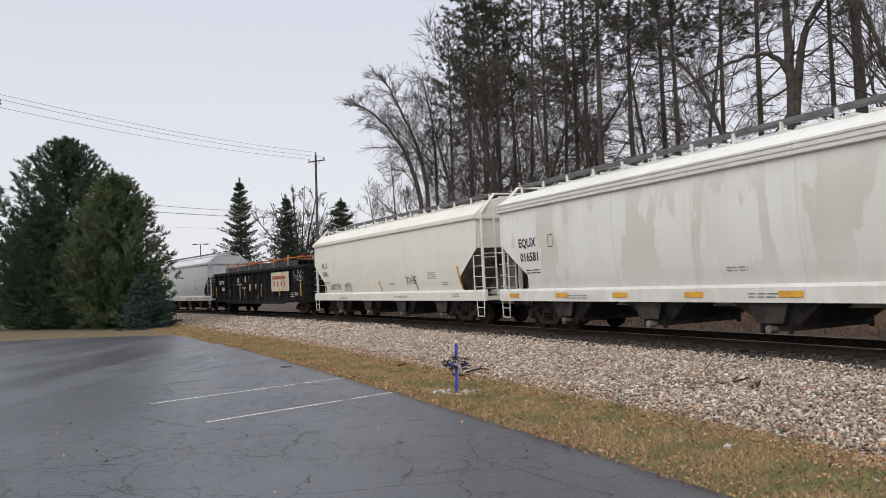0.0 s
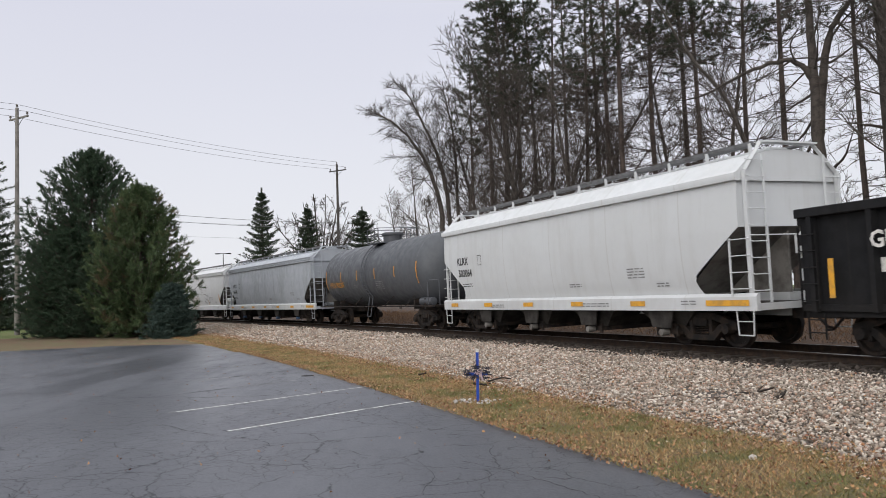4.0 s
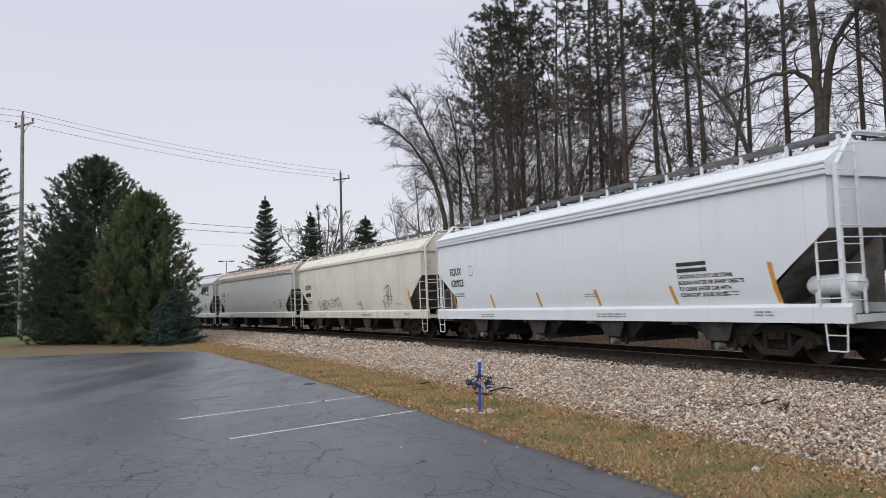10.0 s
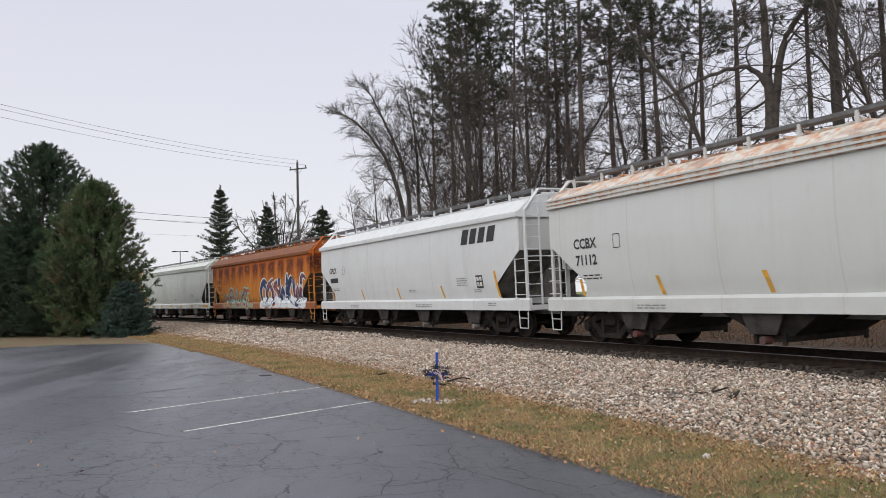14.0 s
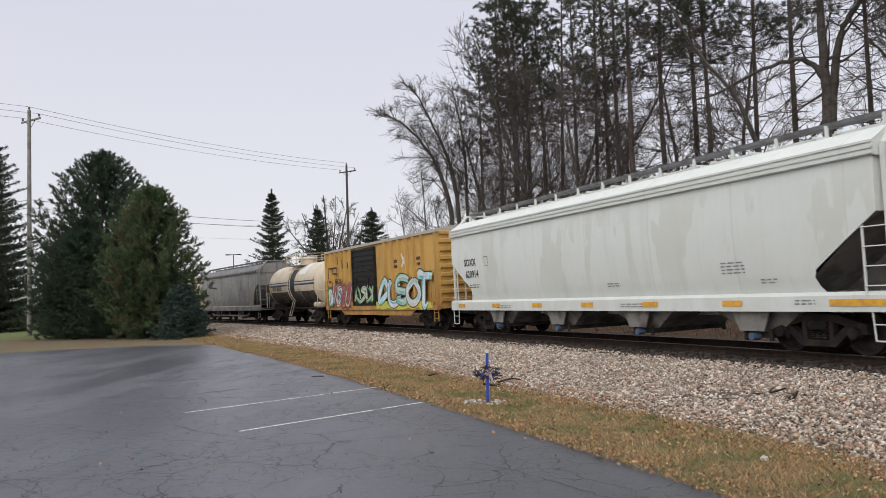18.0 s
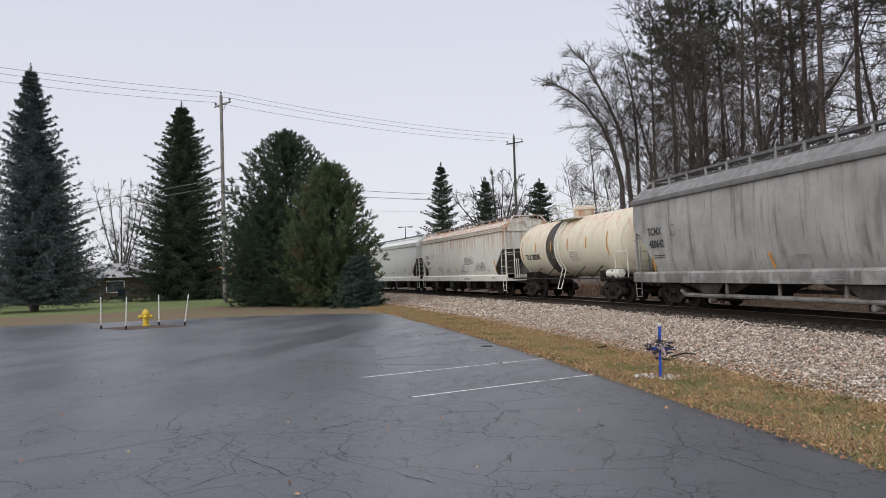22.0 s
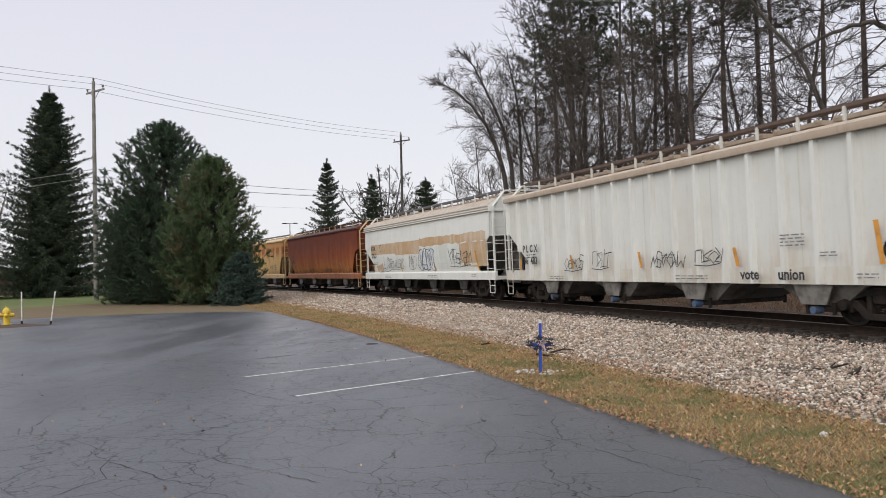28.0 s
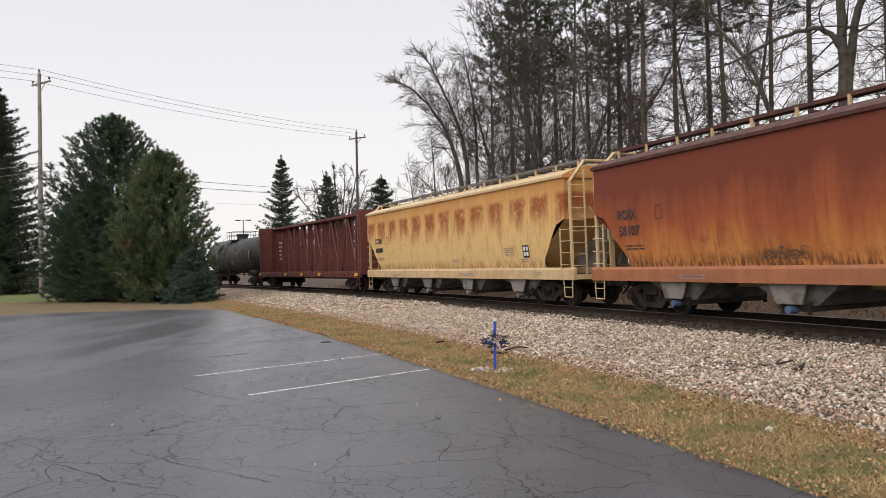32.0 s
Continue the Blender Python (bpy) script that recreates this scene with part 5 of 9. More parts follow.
# -- gondola with a load of steel channel --
def gondola_car(spec):
    pitch = spec["pitch"]
    car = new("gondola_car")
    tagged(car, spec["label"], "railway wagon", "freight train cars")
    x1, top, low = pitch / 2 - 0.75, 2.75, 0.78
    paint = spec["paint"]
    for y in (-1.42, 1.42):
        f = Form()
        f.span((-x1, y - 0.03, low), (x1, y + 0.03, top))
        part("side_sheet", f.mesh("side_sheet", paint, 0), car)
        k = 1 if y > 0 else -1
        f = Form()
        f.span((-x1, y, top - 0.02), (x1, y + k * 0.2, top + 0.16))
        part("top_chord", f.mesh("top_chord", paint, 0, bevel=0.015), car)
        f = Form()
        f.prism([(-x1, low + 0.12), (-x1 + 2.6, low + 0.1), (-x1 + 4.2, low - 0.1), (x1 - 4.2, low - 0.1), (x1 - 2.6, low + 0.1), (x1, low + 0.12), (x1, low + 0.24), (-x1, low + 0.24)], y, y + k * 0.1)
        part("side_sill", f.mesh("side_sill", paint, 0), car)
        for j in range(15):
            x = -x1 + 0.35 + j * (2 * x1 - 0.7) / 14
            f = Form()
            f.add([(x + dx, y + k * dy, z) for z in (low + 0.1, top) for dx, dy in ((-0.075, 0.03), (-0.055, 0.19), (0.055, 0.19), (0.075, 0.03))],
                  [(0, 1, 5, 4), (1, 2, 6, 5), (2, 3, 7, 6), (0, 3, 2, 1), (4, 5, 6, 7)])
            part("side_post", f.mesh("side_post", paint, 0), car)
    f = Form()
    f.span((-x1, -1.4, 1.0), (x1, 1.4, 1.08))
    f.span((-x1, -0.3, 0.7), (x1, 0.3, 1.0))
    part("floor", f.mesh("floor", paint, 0), car)
    for e in (-1, 1):
        f = Form()
        f.span((e * x1, -1.45, low), (e * (x1 - 0.06), 1.45, top + 0.14))
        for z in (1.3, 1.75, 2.2, 2.6):
            f.span((e * x1, -1.4, z), (e * (x1 + 0.14), 1.4, z + 0.2))
        part("end_wall", f.mesh("end_wall", paint, 0, bevel=0.015), car)
        part("side_ladder", ladder(1.6, 0.42, 5, "x").mesh("side_ladder", paint, 0), car, "", pose(e * (x1 - 0.3), -1.62, 0.95))
        part("step", ladder(0.5, 0.4, 2, "x").mesh("step", paint, 0), car, "", pose(e * (x1 - 0.3), -1.5, 0.35))
    trucks(car, 2 * (pitch / 2 - 2.6))
    couplers(car, pitch)

    def side(z):
        return 1.455

    def post(z):
        return 1.612
    f = Form()
    lay(f, flat_bar(3.2, 1.15), x1 - 5.9, 1.45, post, 0.004)
    part("sign_panel", f.mesh("sign_panel", spec["panel"], 0), car, "faded cream panel with a rust-red emblem")
    f = Form()
    for q in (((0.25, 0.82), (2.6, 0.82)), ((0.5, 0.6), (0.62, 0.3)), ((1.15, 0.6), (1.27, 0.3)), ((1.8, 0.6), (1.92, 0.3)), ((2.35, 0.6), (2.47, 0.3))):
        lay(f, stroke(list(q), 0.2), x1 - 5.9, 1.45, post, 0.012)
    part("emblem", f.mesh("emblem", spec["emblem"], 0, fix=False), car)
    f = Form()
    for j, (u, z, h) in enumerate(((-4.0, 2.15, 0.3), (-3.0, 2.15, 0.32), (-2.25, 2.15, 0.4), (-1.6, 2.15, 0.42), (-1.3, 1.55, 0.45), (-0.1, 1.65, 0.32), (1.1, 1.65, 0.32))):
        f = Form()
        lay(f, flat_bar(0.36 if j < 4 else 0.42, h, 0.1), u, z, side, 0.01)
        part("painted_shape", f.mesh("painted_shape", spec["cream"], 0, fix=False), car)
    f = Form()
    lay(f, stroke([(0, 0), (1.3, 0), (1.3, -0.25), (2.2, -0.25)], 0.07), -3.6, 2.0, post, 0.01)
    part("painted_arrow", f.mesh("painted_arrow", spec["cream"], 0, fix=False), car)
    f = Form()
    lay(f, letter_shapes("GNTX", 0.42), -x1 + 1.7, 2.05, post, 0.012)
    lay(f, flat_bar(1.0, 0.26), -x1 + 1.75, 1.6, side, 0.012)
    part("lettering", f.mesh("lettering", WHITEINK, 0, fix=False), car)
    for u, z, w in ((x1 - 2.9, 1.3, 0.6), (0.5, 1.2, 0.5)):
        f = Form()
        small_print(f, side, u, z, 3, w, 0.07, 3)
        tagged(part("stencil_print", f.mesh("stencil_print", WHITEINK, 0, fix=False), car), kind="stuff")
    f = Form()
    lay(f, letter_shapes("J5G21", 0.22), x1 - 1.75, 1.2, post, 0.012)
    part("track_code", f.mesh("track_code", WHITEINK, 0, fix=False), car)
    for j in range(6):
        f = Form()
        lay(f, flat_bar(0.13, 0.75 if j in (0, 5) else 0.5), -x1 + 0.75 + j * (2 * x1 - 1.6) / 5, 1.15, post, 0.006)
        part("reflective_stripe", f.mesh("reflective_stripe", YELLOW, 0, fix=False), car)
    for j, (u, w) in enumerate(((-4.3, 0.5), (-3.3, 0.55))):
        f = Form()
        a = [(w * 0.5 * math.cos(t), 0.62 + 0.6 * math.sin(t), 0) for t in np.linspace(0, 6.28, 18)]
        lay(f, ([(0, 0.62, 0)] + a, [(0, i + 1, i + 2) for i in range(17)]), u, 0.95, side, 0.01)
        part("sprayed_patch", f.mesh("sprayed_patch", GREYINK, 0, fix=False), car)
    scrawl(car, post, x1 - 1.9, 2.0, 1.3, 0.6, WHITEINK, 5, 5)
    # load
    for row in range(3):
        for k in range(6):
            f = Form()
            y = -1.1 + k * 0.44
            a, b = (-x1 + 0.6, x1 - 0.9) if row == 0 else (-x1 + 1.2 * row, x1 - 1.1 - 0.45 * row - 0.3 * k)
            z = 2.03 + row * 0.42
            f.span((a, y - 0.2, z), (b, y - 0.17, z + 0.4))
            f.span((a, y - 0.2, z), (b, y + 0.2, z + 0.03))
            f.span((a, y - 0.2, z + 0.37), (b, y + 0.2, z + 0.4))
            part("steel_channel", f.mesh("steel_channel", spec["load"], 0), car)
    for j in range(6):
        x = -x1 + 3.0 + j * 2.6
        for y in (-1.3, 1.3):
            f = Form()
            f.box((x, y, 2.95), (0.1, 0.08, 1.25), pose(0, 0, 0, 0, random.uniform(-5, 5), 0))
            part("stake", f.mesh("stake", spec["wood"], 0), car)
        f = Form()
        f.path([(x, -1.3, 3.45), (x + 1.2, -1.28, 3.33 + 0.05 * (j % 2)), (x + 2.6, -1.3, 3.47)], 0.025, 5)
        f.path([(x, -1.3, 3.4), (x + 0.3, 0, 3.5), (x, 1.3, 3.4)], 0.025, 5)
        part("orange_strap", f.mesh("orange_strap", spec["strap"], 0), car)
    return car


# -- boxcar --
def box_car(spec):
    pitch = spec["pitch"]
    car = new("box_car")
    tagged(car, spec["label"], "railway wagon", "freight train cars")
    x1, low, top = pitch / 2 - 0.75, 0.95, 4.2
    paint = spec["paint"]
    f = Form()
    f.span((-x1, -1.45, low), (x1, 1.45, top))
    part("body", f.mesh("body", paint, 0), car)
    f = Form()
    full = [(-1.56, top - 0.06), (-1.56, top + 0.06), (-0.8, top + 0.2), (0, top + 0.27), (0.8, top + 0.2), (1.56, top + 0.06), (1.56, top - 0.06)]
    k = len(full)
    f.add([(x, y, z) for x in (-x1 - 0.06, x1 + 0.06) for y, z in full], [(j, (j + 1) % k, k + (j + 1) % k, k + j) for j in range(k)] + [tuple(range(k)), tuple(range(2 * k - 1, k - 1, -1))])
    for j in range(13):
        x = -x1 + 0.5 + j * (2 * x1 - 1) / 12
        f.add([(x + dx, y, z + 0.035) for y, z in full[1:6] for dx in (-0.05, 0.05)], [(2 * q, 2 * q + 1, 2 * q + 3, 2 * q + 2) for q in range(4)])
    part("roof", f.mesh("roof", spec["roof"], 30), car)
    for y in (-1, 1):
        for x in [-x1 + 0.1, -x1 + 0.95, -x1 + 1.8, -x1 + 2.65, -x1 + 3.5, -x1 + 4.35, 1.75, 2.6, 3.45, 4.3, 5.15, 6.0, x1 - 0.1]:
            if -2.9 < x < 0.5 or x > x1:
                continue
            f = Form()
            f.add([(x + dx, y * (1.45 + dy), z) for z in (low, top - 0.05) for dx, dy in ((-0.075, 0), (-0.055, 0.14), (0.055, 0.14), (0.075, 0))],
                  [(0, 1, 5, 4), (1, 2, 6, 5), (2, 3, 7, 6), (4, 5, 6, 7), (0, 3, 2, 1)])
            part("side_post", f.mesh("side_post", paint, 0), car)
        f = Form()
        f.span((-x1, y * 1.45, low - 0.05), (x1, y * 1.57, low + 0.16))
        f.prism([(-x1 + 2.4, low - 0.04), (x1 - 2.4, low - 0.04), (x1 - 3.0, low - 0.3), (-x1 + 3.0, low - 0.3)], y * 1.46, y * 1.5)
        part("side_sill", f.mesh("side_sill", paint, 0), car)
        f = Form()
        f.span((-2.75, y * 1.47, low + 0.18), (0.45, y * 1.56, top - 0.15))
        for j in range(11):
            z = low + 0.38 + j * 0.26
            f.prism([(-2.65, z), (0.35, z), (0.35, z + 0.1), (-2.65, z + 0.1)], y * 1.56, y * 1.6)
        for x in (-2.75, 0.35):
            f.span((x, y * 1.56, low + 0.18), (x + 0.1, y * 1.62, top - 0.15))
        d = part("sliding_door", f.mesh("sliding_door", spec["door"], 0), car, "black corrugated sliding door")
        f = Form()
        f.span((-2.0, y * 1.62, 1.7), (-1.94, y * 1.66, 2.6))
        f.span((-0.3, y * 1.62, 2.0), (-0.24, y * 1.66, 2.5))
        part("lock_bar", f.mesh("lock_bar", STEEL, 0), d)
    for e in (-1, 1):
        f = Form()
        for j in range(9):
            z = low + 0.25 + j * 0.35
            f.prism([(e * x1, z), (e * (x1 + 0.1), z + 0.05), (e * (x1 + 0.1), z + 0.17), (e * x1, z + 0.22)], -1.4, 1.4)
        part("end_ribs", f.mesh("end_ribs", paint, 0), car)
        part("side_ladder", ladder(1.5, 0.42, 4, "x").mesh("side_ladder", paint, 0), car, "", pose(e * (x1 - 0.32), -1.6, 1.1))
        part("step", ladder(0.5, 0.4, 2, "x").mesh("step", paint, 0), car, "", pose(e * (x1 - 0.32), -1.5, 0.42))
    f = Form()
    f.span((-pitch / 2 + 0.6, -0.3, 0.7), (pitch / 2 - 0.6, 0.3, 0.95))
    for x in (-2.5, 0, 2.5):
        f.span((x - 0.1, -1.4, 0.75), (x + 0.1, 1.4, 0.95))
    part("underframe", f.mesh("underframe", STEEL, 0), car)
    trucks(car, 2 * (pitch / 2 - 2.6))
    couplers(car, pitch)

    def post(z):
        return 1.6

    def side(z):
        return 1.455
    f = Form()
    for u, z, w, h in ((-6.7, 3.45, 0.26, 0.3), (-6.1, 3.45, 0.32, 0.3), (-5.5, 3.45, 0.1, 0.4), (-5.2, 3.45, 0.1, 0.5), (-4.9, 3.2, 0.3, 0.45), (-4.05, 3.15, 0.34, 0.32), (-3.2, 3.1, 0.34, 0.34)):
        lay(f, flat_bar(w, h), u, z, side, 0.012)
    for q in (((0, 0), (1.5, 0)), ((1.5, 0), (1.5, -0.32)), ((1.5, -0.32), (0.75, -0.32)), ((0.75, -0.32), (0.75, 0)), ((0, 0), (0, -0.75)), ((0, -0.75), (0.4, -0.75))):
        lay(f, stroke(list(q), 0.09), -6.7, 3.25, post, 0.004)
    lay(f, letter_shapes("next", 0.3), 2.7, 3.1, side, 0.012)
    lay(f, letter_shapes("load", 0.3), 2.7, 2.85, side, 0.012)
    lay(f, letter_shapes("any", 0.27), 5.28, 3.1, side, 0.012)
    lay(f, letter_shapes("road", 0.27), 5.28, 2.85, side, 0.012)
    lay(f, letter_shapes("RBOX", 0.4), -5.6, 2.35, post, 0.012)
    lay(f, flat_bar(1.0, 0.24), -5.4, 2.02, side, 0.012)
    part("lettering", f.mesh("lettering", INK, 0, fix=False), car)
    f = Form()
    lay(f, stroke([(0, 0), (0.55, 0.62)], 0.14), 3.6, 2.85, side, 0.012)
    lay(f, stroke([(0.55, 0), (0, 0.62)], 0.14), 3.6, 2.85, side, 0.016)
    part("emblem", f.mesh("emblem", WHITEINK, 0, fix=False), car)
    for art in spec.get("art", ()):
        art(car, post)
    return car


# -- centre-beam flat car --
def beam_car(spec):
    pitch = spec["pitch"]
    car = new("center_beam_car")
    tagged(car, spec["label"], "railway wagon", "freight train cars")
    x1, top = pitch / 2 - 0.85, 4.55
    paint = spec["paint"]
    f = Form()
    f.span((-x1, -1.42, 1.0), (x1, 1.42, 1.12))
    part("deck", f.mesh("deck", paint, 0), car)
    for y in (-1.42, 1.42):
        f = Form()
        f.span((-x1, y - 0.05, 0.85), (x1, y + 0.05, 1.2))
        for j in range(30):
            x = -x1 + 0.4 + j * (2 * x1 - 0.8) / 29
            f.span((x - 0.09, y + (0.05 if y > 0 else -0.05), 0.92), (x + 0.09, y + (0.11 if y > 0 else -0.11), 1.08))
        part("side_sill", f.mesh("side_sill", paint, 0), car)
    for e in (-1, 1):
        f = Form()
        f.span((e * x1, -1.4, 1.1), (e * (x1 - 0.14), 1.4, top))
        for y in (-1.4, -0.5, 0.5, 1.4):
            f.span((e * (x1 - 0.14), y - 0.06, 1.1), (e * (x1 - 0.3), y + 0.06, top))
        part("bulkhead", f.mesh("bulkhead", paint, 0, bevel=0.015), car)
    f = Form()
    f.span((-x1, -0.38, top - 0.16), (x1, 0.38, top))
    part("top_chord", f.mesh("top_chord", paint, 0, bevel=0.015), car)
    m = 14
    for j in range(m):
        x = -x1 + 0.7 + j * (2 * x1 - 1.4) / (m - 1)
        f = Form()
        f.add([(x + dx, s * dy, z) for z, dy in ((1.12, 0.30), (top - 0.16, 0.16)) for dx, s in ((-0.055, -1), (0.055, -1), (0.055, 1), (-0.055, 1))], [(0, 1, 5, 4), (1, 2, 6, 5), (2, 3, 7, 6), (3, 0, 4, 7)])
        part("beam_post", f.mesh("beam_post", paint, 0), car)
        if j < m - 1:
            d = (2 * x1 - 1.4) / (m - 1)
            f = Form()
            a, b = (1.15, top - 0.2) if j % 2 else (top - 0.2, 1.15)
            f.rod((x + 0.1, -0.12, a), (x + d - 0.1, -0.12, b), 0.045, 4)
            f.rod((x + 0.1, 0.12, a), (x + d - 0.1, 0.12, b), 0.045, 4)
            part("brace", f.mesh("brace", paint, 0), car)
            if j in (0, m - 2):
                f = Form()
                f.span((x + 0.1, -0.04, 1.12), (x + d - 0.1, 0.04, top - 0.16))
                part("web_panel", f.mesh("web_panel", paint, 0), car)
    f = Form()
    f.span((-pitch / 2 + 0.5, -0.3, 0.7), (pitch / 2 - 0.5, 0.3, 1.0))
    part("center_sill", f.mesh("center_sill", STEEL, 0), car)
    for x in (-x1 + 0.1, x1 - 0.7, 0, 3.6, -3.6):
        f = Form()
        lay(f, flat_bar(0.5, 0.16), x, 0.94, lambda z: 1.53, 0.012)
        part("reflector", f.mesh("reflector", YELLOW, 0, fix=False), car)
    for e in (-1, 1):
        part("step", ladder(0.6, 0.4, 2, "x").mesh("step", paint, 0), car, "", pose(e * (x1 - 0.3), -1.5, 0.32))
    trucks(car, 2 * (pitch / 2 - 3.0))
    couplers(car, pitch)
    f = Form()
    small_print(f, lambda z: 0.1, -x1 + 0.9, 3.3, 5, 0.7, 0.2, 3)
    part("lettering", f.mesh("lettering", WHITEINK, 0, fix=False), car)
    return car


